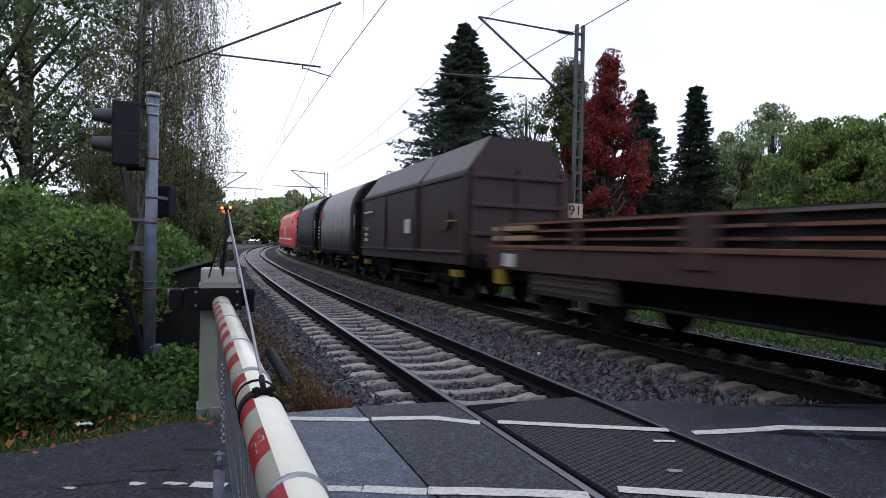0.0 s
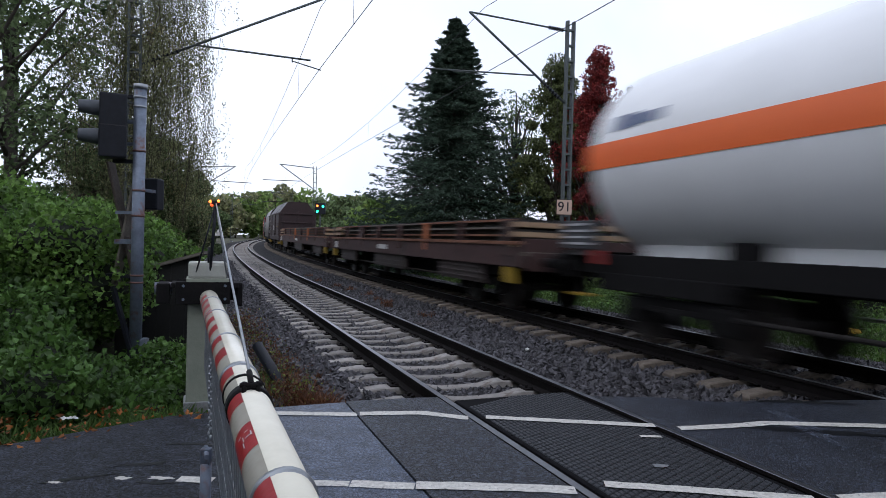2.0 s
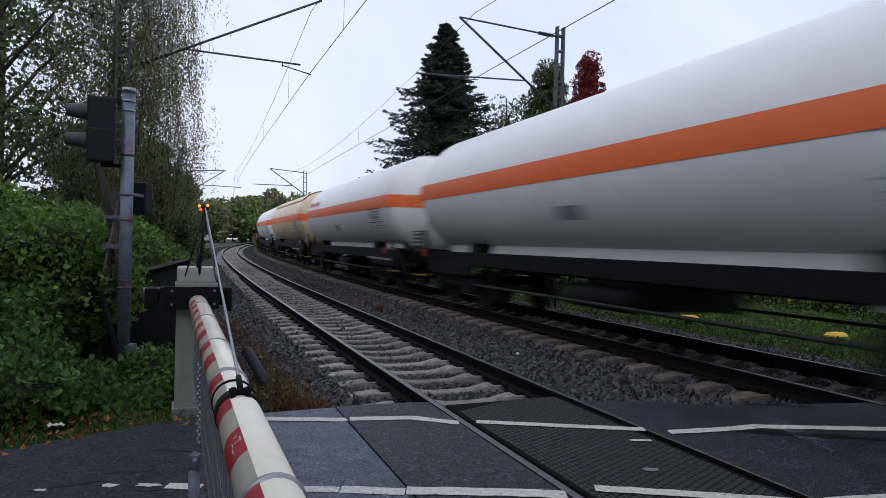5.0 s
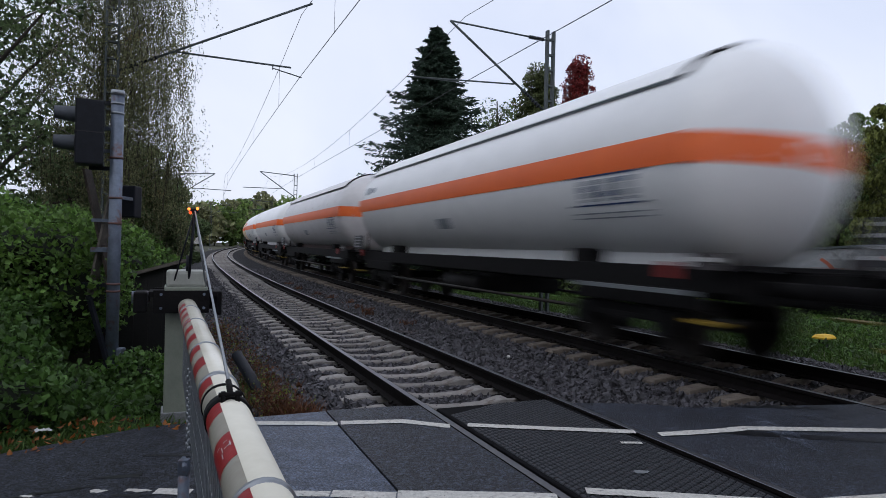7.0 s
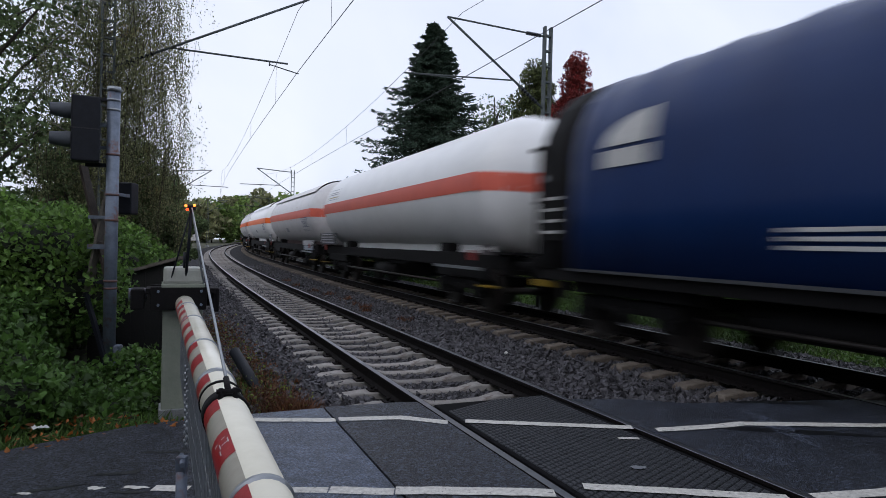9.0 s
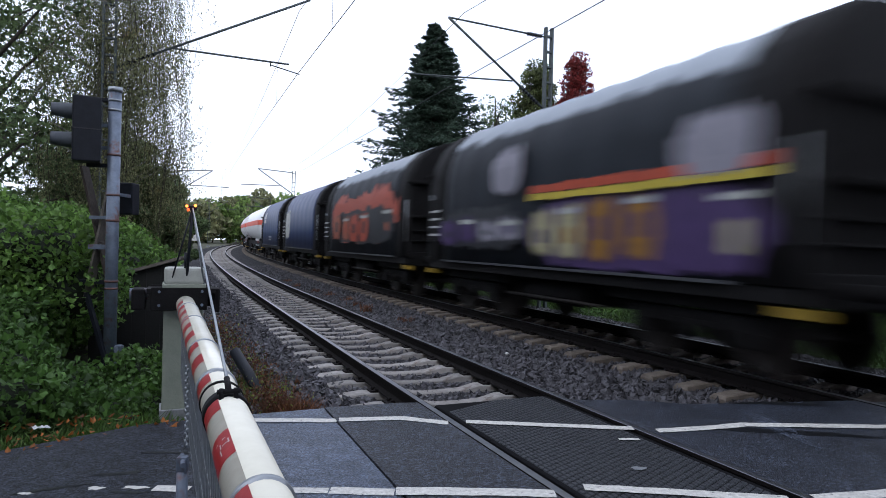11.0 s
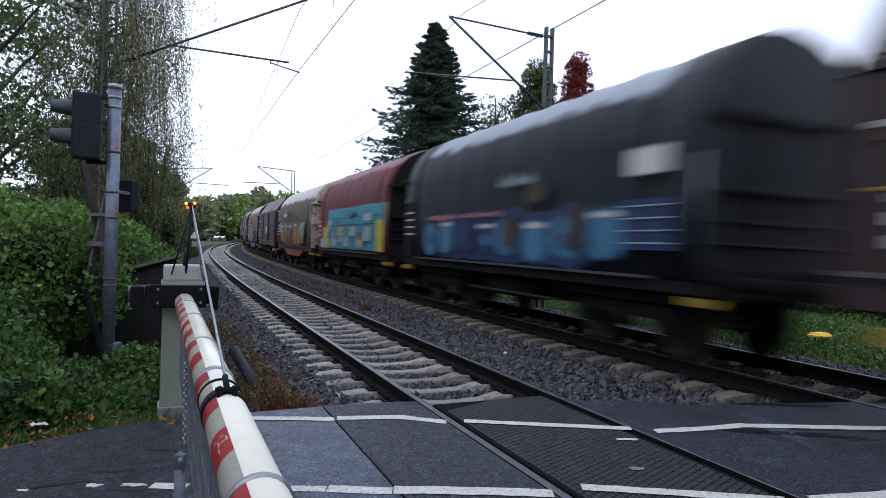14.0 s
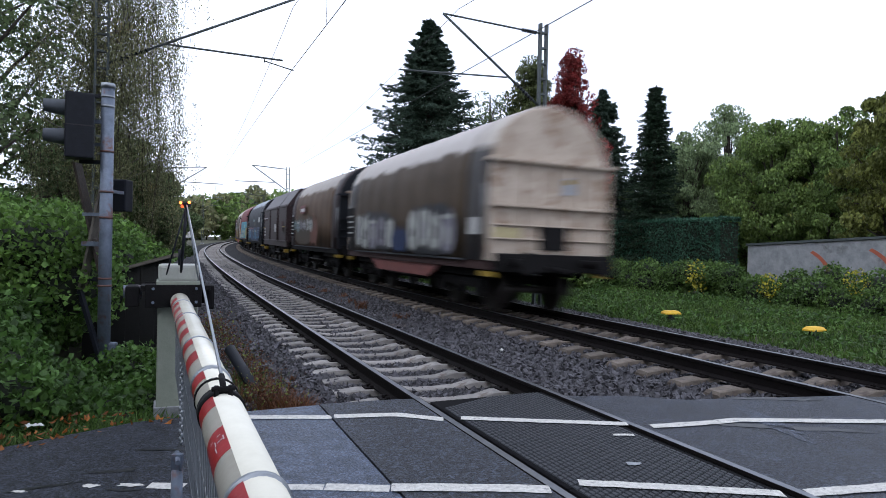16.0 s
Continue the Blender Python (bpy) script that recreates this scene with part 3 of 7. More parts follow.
stripe([(-0.30, 4.10), (0.35, 4.13), (0.74, 4.13)], 0.13, 0.002, 8)
stripe([(0.95, 4.25), (1.6, 4.2), (2.27, 4.14)], 0.11, 0.005, 9)
stripe([(2.45, 4.17), (3.07, 4.31), (3.6, 4.4)], 0.12, 0.002, 10)
stripe([(1.48, 5.35), (1.66, 5.36)], 0.05, 0.005, 11)


def patch_on_road(name, x, y, rx, ry, z, material, label, category, seed, turn=0.0):
    """A thin uneven patch lying on the road."""
    rng = random.Random(seed)
    pts = []
    for i in range(18):
        a = 2 * math.pi * i / 18
        k = rng.uniform(0.55, 1.15)
        px, py = math.cos(a) * rx * k, math.sin(a) * ry * k
        qx, qy = x + px * math.cos(turn) - py * math.sin(turn), y + px * math.sin(turn) + py * math.cos(turn)
        pts.append((qx, qy, z if z is not None else float(lift(offset_of(qx, qy))) - 0.001))
    return tagged(sheet(name, pts, [tuple(range(18))], material), label, category, kind="structure")


for i, (x, y, rx, ry) in enumerate(((-1.98, 4.06, 0.09, 0.03), (-2.22, 4.03, 0.07, 0.035), (-2.6, 3.92, 0.05, 0.02))):
    patch_on_road("paint_remnant", x, y, rx, ry, -0.0085, M["line"], "worn white paint remnant on the road", "road marking", 20 + i)
for i, (x, y, rx, ry, t) in enumerate(((-2.05, 4.75, 0.22, 0.025, 0.1), (-2.2, 4.3, 0.22, 0.04, 0.3), (-1.95, 3.72, 0.3, 0.03, 0.2), (-2.5, 4.0, 0.25, 0.02, 0.5), (-2.0, 3.98, 0.16, 0.02, 0.0), (-1.9, 5.1, 0.1, 0.03, 0.6), (-2.3, 3.6, 0.3, 0.05, 0.1))):
    patch_on_road("damp_patch", x, y, rx, ry, -0.0095, M["puddle"], "dark damp crack in the asphalt", "damp patch", 30 + i, t)


patch_on_road("road_stud", 1.44, 4.65, 0.075, 0.04, 0.004, M["galv"], "small worn grey plate on the rubber panel", "plate", 61)
for i, (x, y, rx, ry, t) in enumerate(((3.3, 6.3, 0.55, 0.05, -0.25), (3.0, 5.45, 0.7, 0.06, -0.3), (4.2, 5.3, 0.6, 0.05, -0.3))):
    patch_on_road("tar_seam", x, y, rx, ry, None, M["puddle"], "black tar seam in the asphalt", "tar seam", 50 + i, t)


# pale patch stands in for the wet shine on the road
patch_on_road("road_streak", 2.94, 5.62, 0.70, 0.09, None, M["asphalt_streak"], "wet shine across the asphalt painted as a paler streak", "road", 71, -1.50)


# unseen plain dark green walls added behind the camera to block low sky light
def closing_wall(name, a, b, height):
    a, b = Vector((a[0], a[1], -0.6)), Vector((b[0], b[1], -0.6))
    d = b - a
    m = pose(0, 0, 0, 0, 0, math.degrees(math.atan2(d.y, d.x)))
    c = (a + b) / 2
    tagged(part(name, box((c.x, c.y, height / 2 - 0.6), (d.length, 0.4, height), m), M["closing"]), "unseen plain dark green wall added to block low sky light", "wall", kind="structure")


closing_wall("sky_block_south", (-42, -9), (1.0, -9), 13.0)
closing_wall("sky_block_west", (-42, -9), (-42, 30), 10.0)
closing_wall("sky_block_east", (24, -3), (42, -44), 7.0)


# ---------------------------------------------------------------- barrier
def on_boom(k, side=0.0, up=0.0):
    """A point k metres along the boom from its pivot."""
    return Vector((-2.485 + 0.411 * k - 0.913 * side, 6.0 - 0.912 * k - 0.408 * side, 0.975 + 0.012 * k + up))


def boom_r(k):
    return 0.0845 - 0.0034 * k


barrier = thing("barrier", Matrix.Identity(4), "closed level-crossing barrier with red and white boom and hanging grille", "barrier")
SIDE, AX = Vector((-0.913, -0.408, 0)), Vector((0.408, -0.913, 0))


def tube(k0, k1, r_add, a0=0, a1=360, seg=24):
    rings = []
    for k in (k0, k1):
        r = boom_r(k) + r_add
        rings.append([on_boom(k) + SIDE * (r * math.cos(radians(a))) + Vector((0, 0, r * math.sin(radians(a)))) for a in np.linspace(a0, a1, seg + (a1 - a0 < 360), endpoint=a1 - a0 < 360)])
    return rings


v, f = loft(tube(-0.05, 6.4, 0.0))
boom = sheet("boom", v, f, M["boom_white"], barrier, "cream white tubular boom", True)
for i in range(13):
    k0 = 5.56 - i * 0.43
    v, f = loft(tube(k0, k0 + 0.21, 0.002, -60, 63, 10), closed=False)
    sheet("red_band", v, f, M["boom_red"], boom, "scuffed dark red reflective band", True)
    v, f = loft(tube(k0 - 0.218, k0 - 0.002, 0.0015, -60, 63, 10), closed=False)
    sheet("pale_band", v, f, M["boom_grey"], boom, "greyish reflective band", True)
# chalk-white scratches on the band nearest the road
for i in range(7):
    k0, a0 = 4.76 + 0.022 * (i % 4), 22 + 9 * (i % 3) + 3 * i
    v, f = loft(tube(k0, k0 + 0.006 + 0.03 * (i % 2), 0.0035, a0, a0 + (9 if i % 2 == 0 else 3), 4), closed=False)
    sheet("scratch", v, f, M["paint_white"], boom, "white scrawl scratched into the red band", True)
for k, w in ((0.75, 0.02), (1.80, 0.02), (3.0, 0.022), (3.86, 0.045), (4.11, 0.018), (4.27, 0.08), (5.12, 0.018)):
    v, f = loft(tube(k, k + w, 0.006))
    sheet("collar", v, f, M["chassis"] if w > 0.05 or k == 4.11 else M["galv"], boom, "steel clamp round the boom", True)
# clamp and stay
K = 4.36
bm = rod(on_boom(K, 0.022, 0.055), on_boom(K, 0.022, 0.098), 0.008)
rod(on_boom(K, -0.022, 0.055), on_boom(K, -0.022, 0.098), 0.008, None, 8, bm)
rod(on_boom(K, 0.036, 0.088), on_boom(K, -0.036, 0.088), 0.008, None, 8, bm)
rod(on_boom(K - 0.08, 0, 0.115), on_boom(K, 0, 0.088), 0.010, None, 8, bm)
part("clamp", bm, M["chassis"], boom, "dark steel clamp with bolts")
TOP = Vector((-2.43, 5.98, 1.90))
part("stay_wire", rod(TOP, on_boom(K - 0.08, 0, 0.115), 0.006, None, 8), M["galv"], barrier, "grey stay wire")
bm = rod(on_boom(-0.1, 0, 0.16), TOP, 0.014)
rod(on_boom(-0.1, 0, 0.33), on_boom(-0.1, 0, 0.50), 0.022, None, 10, bm)
part("stay_mast", bm, M["black"], barrier, "thin black upright with turnbuckle")
part("stay_leg", rod(on_boom(-0.1, 0.16, 0.1), TOP, 0.008, None, 8), M["black"], barrier)
part("stay_leg", rod(on_boom(-0.1, -0.18, 0.1), TOP, 0.008, None, 8), M["galv"], barrier)
lamp = part("lamp_head", box(TOP + Vector((0, 0, 0.0)), (0.07, 0.05, 0.045), None, 0.01), M["black"], barrier, "small warning lamps, lit")
for dx, dz, m in ((-0.045, 0.015, "lamp_amber"), (0.035, 0.02, "lamp_amber"), (-0.03, -0.02, "lamp_red")):
    bm = bmesh.new()
    bmesh.ops.create_uvsphere(bm, u_segments=10, v_segments=8, radius=0.013)
    bmesh.ops.translate(bm, vec=TOP + Vector((dx, -0.03, dz)), verts=bm.verts)
    part("lamp_bulb", bm, M[m], lamp, "glowing amber-red lamp")
# hanging grille
for k in np.arange(0.25, 5.2, 0.085):
    r = boom_r(k)
    part("grille_bar", strut(on_boom(k, 0.035, -r), on_boom(k, 0.035, -0.62), 0.004, 0.012), M["galv"], barrier)
for zz in (-0.14, -0.30, -0.46, -0.61):
    part("grille_rail", strut(on_boom(0.22, 0.035, zz), on_boom(5.2, 0.035, zz), 0.006, 0.016), M["galv"], barrier)
# folding prop with chain
bm = rod(on_boom(3.30, 0.10, -0.98), on_boom(3.30, 0.10, -0.50), 0.026)
box(on_boom(3.30, 0.10, -0.47), (0.05, 0.04, 0.08), None, 0.01, bm)
rod(on_boom(3.22, 0.10, -0.45), on_boom(3.38, 0.10, -0.45), 0.012, None, 8, bm)
part("prop", bm, M["steel"], barrier, "grey folding prop under the boom")
for i in range(22):
    a = on_boom(3.27 - 0.004 * i, 0.085 + 0.002 * (i % 2), -0.40 + 0.017 * i)
    part("chain_link", rod(a, a + Vector((0.004 * (-1) ** i, 0.003, 0.02)), 0.006, None, 6), M["galv"], barrier)

machine = thing("barrier_machine", Matrix.Translation((-2.62, 6.22, 0)) @ pose(0, 0, 0, 0, 0, 24), "grey-green barrier drive post with pale cap", "barrier drive")
part("post", box((0.02, 0, 0.45), (0.36, 0.28, 1.12), None, 0.012), M["cabinet"], machine)
part("cap", box((0.02, 0, 1.245), (0.36, 0.38, 0.16), None, 0.03), M["cabinet_cap"], machine, "pale grey weathered cap")
part("cap_lip", box((0.02, 0, 1.15), (0.39, 0.41, 0.04), None, 0.01), M["cabinet"], machine)
part("bracket", box((-0.02, -0.19, 1.03), (0.50, 0.03, 0.22), None, 0.008), M["chassis"], machine, "dark steel bracket plate")
part("bracket", box((0.0, 0.18, 1.03), (0.56, 0.03, 0.22), None, 0.008), M["chassis"], machine, "dark steel bracket plate")
part("cross_beam", box((0.0, 0.0, 1.10), (0.62, 0.34, 0.05), None, 0.008), M["chassis"], machine)
part("counterweight", box((-0.38, 0.0, 1.02), (0.12, 0.30, 0.20), None, 0.02), M["chassis"], machine, "dark counterweight")
part("counterweight", box((0.32, 0.05, 1.0), (0.07, 0.26, 0.24), None, 0.02), M["chassis"], machine, "dark counterweight")
part("bearing", rod((-0.46, 0, 1.06), (-0.30, 0, 1.06), 0.06, None, 14), M["steel"], machine)
for x, z in ((-0.2, 0.97), (-0.2, 1.1), (0.18, 0.97), (0.18, 1.1)):
    part("bolt", rod((x, -0.225, z), (x, -0.2, z), 0.014, None, 6), M["steel"], machine)
part("footing", box((0.02, 0, -0.16), (0.40, 0.32, 0.24), None, 0.01), M["concrete"], machine)

# ---------------------------------------------------------------- road signal on its pole
signal = thing("crossing_signal", Matrix.Translation((-4.215, 7.9, -0.3)), "two-aspect black road signal on a grey-blue rusty pole", "traffic signal")
bm = rod((0, 0, 0), (0, 0, 3.72), 0.075, None, 20)
part("pole", bm, M["steel"], signal)
part("pole_cap", rod((0, 0, 3.72), (0, 0, 3.78), 0.085, 0.08, 20), M["galv"], signal)
for z in (1.25, 1.34, 2.10, 2.42, 2.92, 3.48, 3.6):
    part("pole_band", rod((0, 0, z), (0, 0, z + 0.025), 0.081, None, 20), M["galv"] if z > 3 else M["rust_band"], signal)
head = part("signal_head", box((-0.30, 0, 3.215), (0.31, 0.30, 0.79), None, 0.02), M["black"], signal, "black signal housing")
part("seam", box((-0.305, 0, 3.215), (0.326, 0.306, 0.012)), M["wire"], head)
for z in (3.43, 3.08):
    rings = []
    for x, r, cut in ((-0.46, 0.098, 1.0), (-0.57, 0.088, 1.0), (-0.68, 0.078, 0.9)):
        rings.append([(x, r * math.cos(a), z + r * math.sin(a) * (1 if math.sin(a) > 0 else cut)) for a in np.linspace(0, 6.283, 18, endpoint=False)])
    v, f = loft(rings, caps=False)
    sheet("visor", v, f, M["visor"], head, "grey-black visor hood", True)
    part("lens", rod((-0.475, 0, z), (-0.465, 0, z), 0.085, None, 18), M["dark_glass"], head, "dark unlit lens")
head.matrix_basis = pose(0, 0, 0, 0, 0, 29)
for z in (3.62, 2.80):
    part("bracket", box((-0.16, 0, z), (0.34, 0.06, 0.045)), M["black"], signal)
for z in (3.3, 3.02):
    part("bracket", box((-0.1, 0, z), (0.12, 0.05, 0.04)), M["steel"], signal)
# the back of the crossbuck, on its own arms
part("crossbuck_board", strut((-0.36, 0.12, 1.15), (-0.02, 0.10, 2.85), 0.15, 0.03), M["wood_old"], signal, "grey-brown back of a crossbuck board")
part("crossbuck_board", strut((-0.05, 0.15, 1.15), (-0.46, 0.15, 2.80), 0.16, 0.03), M["wood_dark"], signal, "dark back of a crossbuck board")
part("bracket", box((-0.15, 0.02, 1.78), (0.3, 0.05, 0.06)), M["steel"], signal)
part("bracket", box((-0.15, 0.02, 2.15), (0.3, 0.04, 0.04)), M["steel"], signal)
part("bracket", box((-0.2, 0.02, 1.34), (0.42, 0.05, 0.05)), M["black"], signal)
part("foot_stay", strut((-0.30, -0.02, 1.2), (0.12, -0.12, 0.05), 0.05, 0.05), M["black"], signal)
part("foot_box", box((0.09, 0.03, 0.25), (0.09, 0.12, 0.6), None, 0.02), M["steel"], signal)
part("relay_box", box((-0.06, 0.5, 2.42), (0.20, 0.2, 0.42), None, 0.02), M["black"], signal)
part("relay_arm", box((0.0, 0.25, 2.45), (0.04, 0.5, 0.04)), M["steel"], signal)


# ---------------------------------------------------------------- overhead line
def lattice_mast(at, rz, height, w, label, width_top=None):
    m = thing("catenary_mast", Matrix.Translation(at) @ pose(0, 0, 0, 0, 0, rz), label, "catenary mast", "catenary masts")
    wt = width_top or w
    for sx in (-1, 1):
        part("channel", strut((sx * w / 2, 0, 0), (sx * wt / 2, 0, height), 0.055, 0.13), M["mast"], m)
    k = int(height / 0.42)
    for i in range(k):
        z = height * i / k
        part("lattice", box((0, 0, z + 0.18), (w - 0.03, 0.11, 0.05)), M["mast"], m)
    part("mast_foot", box((0, 0, -0.1), (w + 0.3, 0.5, 0.4), None, 0.03), M["concrete"], m)
    return m


def insulator(a, b, parent):
    a, b = Vector(a), Vector(b)
    bm = rod(a, b, 0.02)
    for i in range(6):
        p = a.lerp(b, (i + 0.5) / 6)
        rod(p - (b - a) * 0.03, p + (b - a) * 0.03, 0.055, None, 10, bm)
    return part("insulator", bm, M["black"], parent, "dark ribbed insulator")


# mast of the far track, beyond it, with the kilometre board
MR = on_line(6.76, GAP + 2.51, -0.55)
mr = lattice_mast(MR, heading(6.76), 8.15, 0.20, "dark grey-green lattice catenary mast beyond the far track")
base = -MR.z                    # heights below are over the datum
TIP = (-3.06, 0, 7.57 + base)
part("tie_tube", rod((-0.12, 0, 7.50 + base), TIP, 0.024), M["mast"], mr)
part("diagonal_tube", rod((-0.12, 0, 5.50 + base), TIP, 0.032), M["mast"], mr)
part("registration_tube", rod((-1.12, 0, 6.15 + base), (-4.23, 0, 5.96 + base), 0.022), M["mast"], mr)
insulator((-0.22, 0, 7.50 + base), (-0.70, 0, 7.51 + base), mr)
insulator((-0.3, 0, 5.62 + base), (-0.80, 0, 5.98 + base), mr)
part("steady_arm", rod((-3.6, 0, 5.98 + base), (-2.5, 0, 6.0 + base), 0.012), M["mast"], mr)
board = tagged(part("kilometre_board", box((0.0, 0, 0), (0.42, 0.02, 0.40), None, 0.005), M["board"]), "pale board with black number 91 on the mast", "sign")
board.matrix_basis = Matrix.Translation((MR.x - 0.08, MR.y - 0.32, 2.60)) @ pose(0, 0, 0, 0, 0, 8)
part("board_frame", box((0, 0.012, 0), (0.45, 0.015, 0.43)), M["black"], board)
cu = bpy.data.curves.new("digits", "FONT")
cu.body, cu.size, cu.align_x, cu.align_y, cu.extrude = "91", 0.38, "CENTER", "CENTER", 0.004
cu.materials.append(M["black"])
dg = new("digits", cu)
dg.parent = board
dg.matrix_basis = pose(0, -0.014, 0, 90, 0, 0)
part("board_arm", box((0.05, 0.16, 0), (0.05, 0.3, 0.05)), M["mast"], board)

# mast of the near track, behind the birch
ml = lattice_mast(on_line(9.56, -4.7, -0.4), heading(9.56), 9.4, 0.28, "dark lattice catenary mast beside the near track")
part("arm_tube", rod((0.13, 0, 6.3), (5.0, 0, 8.85), 0.032), M["mast"], ml)
part("tie_tube", rod((0.13, 0, 9.1), (4.9, 0, 9.0), 0.022), M["mast"], ml)
insulator((0.40, 0, 6.44), (1.05, 0, 6.78), ml)
part("registration_tube", rod((1.45, 0, 6.98), (4.45, 0, 6.96), 0.026), M["mast"], ml)
part("steady_arm", rod((3.95, 0, 6.88), (4.75, 0, 6.72), 0.016), M["mast"], ml)
part("hanger", rod((3.95, 0, 6.96), (3.95, 0, 6.84), 0.018), M["mast"], ml)
# further masts
for s, o, side in ((53, GAP + 2.6, -1), (56, -4.0, 1), (100, GAP + 2.6, -1), (112, -4.0, 1)):
    p = on_line(s, o, -0.3)
    m = lattice_mast(p, heading(s), 8.3, 0.28, "distant lattice catenary mast")
    part("tie_tube", rod((side * 0.12, 0, 8.1), (side * 3.3, 0, 8.3), 0.04, None, 6), M["mast"], m)
    part("diagonal_tube", rod((side * 0.12, 0, 6.1), (side * 3.3, 0, 8.3), 0.045, None, 6), M["mast"], m)
    part("registration_tube", rod((side * 1.2, 0, 6.8), (side * 4.8, 0, 6.75), 0.035, None, 6), M["mast"], m)


def wire(name, pts, r, parent):
    """One thin wire through points."""
    rings = [[p + Vector((r * math.cos(a), 0, r * math.sin(a))) for a in (0, 1.26, 2.51, 3.77, 5.03)] for p in pts]
    v, f = loft(rings)
    return sheet(name, v, f, M["wire"], parent)


def overhead(o, knots, label, height):
    """Contact wire, sagging carrier wire and droppers over a track; knots: s and sideways shift at the masts."""
    line = thing("overhead_line", Matrix.Identity(4), label, "overhead line", "overhead lines")
    for (s0, d0), (s1, d1) in zip(knots, knots[1:]):
        n = max(8, int((s1 - s0) / 4))
        con, car = [], []
        for i in range(n + 1):
            u = i / n
            s, d = s0 + (s1 - s0) * u, d0 + (d1 - d0) * u
            p = on_line(s, o + d, height)
            con.append(p)
            car.append(p + Vector((0, 0, 1.75 - 1.2 * 4 * u * (1 - u))))
        wire("contact_wire", con, 0.010, line)
        wire("carrier_wire", car, 0.008, line)
        for i in range(1, n, 2):
            wire("dropper", [con[i], con[i].lerp(car[i], 0.5), car[i]], 0.005, line)
    return line


overhead(0.0, [(-48, 0.3), (9.56, 0.0), (56, 0.25), (112, -0.25), (160, 0.25)], "thin overhead contact wires above the near track", 6.33)
overhead(GAP, [(-46, -0.35), (6.76, -0.12), (53, 0.25), (100, -0.25), (160, 0.25)], "thin overhead contact wires above the far track", 5.83)


# ---------------------------------------------------------------- the train
def shell(sections, outline):
    """A skin along y over outline(scale_x, scale_z) rings."""
    return loft([[(x * a, y, z0 + z * b) for x, z in outline] for y, a, b, z0 in sections])


axles = []


def bogie_parts(wagon, y):
    bo = part("bogie", box((0, y, 0.62), (1.7, 0.35, 0.22), None, 0.03), M["chassis"], wagon, "dark two-axle bogie")
    for sx in (-1, 1):
        bm = box((sx * 1.02, y, 0.60), (0.12, 2.3, 0.20), None, 0.03)
        for dy in (-0.9, 0.9):
            box((sx * 1.06, y + dy, 0.50), (0.18, 0.34, 0.34), None, 0.04, bm)
        for dy in (-0.22, 0, 0.22):
            rod((sx * 1.06, y + dy, 0.36), (sx * 1.06, y + dy, 0.58), 0.075, None, 8, bm)
        part("side_frame", bm, M["chassis"], bo)
    for dy in (-0.9, 0.9):
        ax = part("axle", rod((-0.95, 0, 0), (0.95, 0, 0), 0.08, None, 8), M["wheel"], wagon)
        ax.matrix_basis = Matrix.Translation((0, y + dy, 0.46))
        axles.append(ax)
        for sx in (-1, 1):
            v, f = loft([[(sx * x, r * math.cos(a), r * math.sin(a)) for a in np.linspace(0, 6.283, 22, endpoint=False)]
                         for x, r in ((0.655, 0.49), (0.685, 0.49), (0.69, 0.46), (0.78, 0.455), (0.79, 0.40), (0.765, 0.36), (0.765, 0.16), (0.815, 0.12))])
            sheet("wheel", v, f, M["wheel"], ax, "dull steel wheel")


def buffers(wagon, half, col="chassis"):
    for e in (-1, 1):
        part("headstock", box((0, e * (half - 0.70), 1.05), (2.5, 0.12, 0.36), None, 0.02), M[col], wagon)
        for sx in (-1, 1):
            bm = rod((sx * 0.875, e * (half - 0.68), 1.05), (sx * 0.875, e * (half - 0.06), 1.05), 0.09, None, 10)
            rod((sx * 0.875, e * (half - 0.06), 1.05), (sx * 0.875, e * half, 1.05), 0.22, None, 14, bm)
            part("buffer", bm, M["chassis"], wagon)
        part("coupling", rod((0, e * (half - 0.65), 0.95), (0, e * (half + 0.02), 0.90), 0.05, None, 8), M["chassis"], wagon)


def brake_rigging(wagon, half, open_frame=False):
    """Dark gear hung between the bogies: a long housing, two air tanks, levers and the side chutes."""
    part("brake_gear", box((0, 0, 0.70), (1.5, 1.8 if open_frame else 2 * half - 9.0, 0.40), None, 0.05), M["chassis"], wagon)
    for sx in (-1, 1):
        part("air_tank", rod((sx * 0.95, -0.9, 0.66), (sx * 0.95, 0.9, 0.66), 0.19, None, 12), M["chassis"], wagon, "dark air tank")
        part("lever_bar", rod((sx * 1.12, -half + 4.2, 0.56), (sx * 1.12, half - 4.2, 0.56), 0.03, None, 6), M["wheel"], wagon)
        for y in (-half + 2.7, half - 2.7):
            part("guard", box((sx * 1.14, y, 0.86), (0.08, 2.7, 0.26), None, 0.02), M["chassis"], wagon, "dark guard over the bogie")


def plate(wagon, name, x, y, z, sy, sz, m, label, lean=0.0):
    """A flat painted panel on the side of a wagon."""
    return part(name, box((0, 0, 0), (0.012, sy, sz), pose(x, y, z, 0, lean, 0)), m, wagon, label)


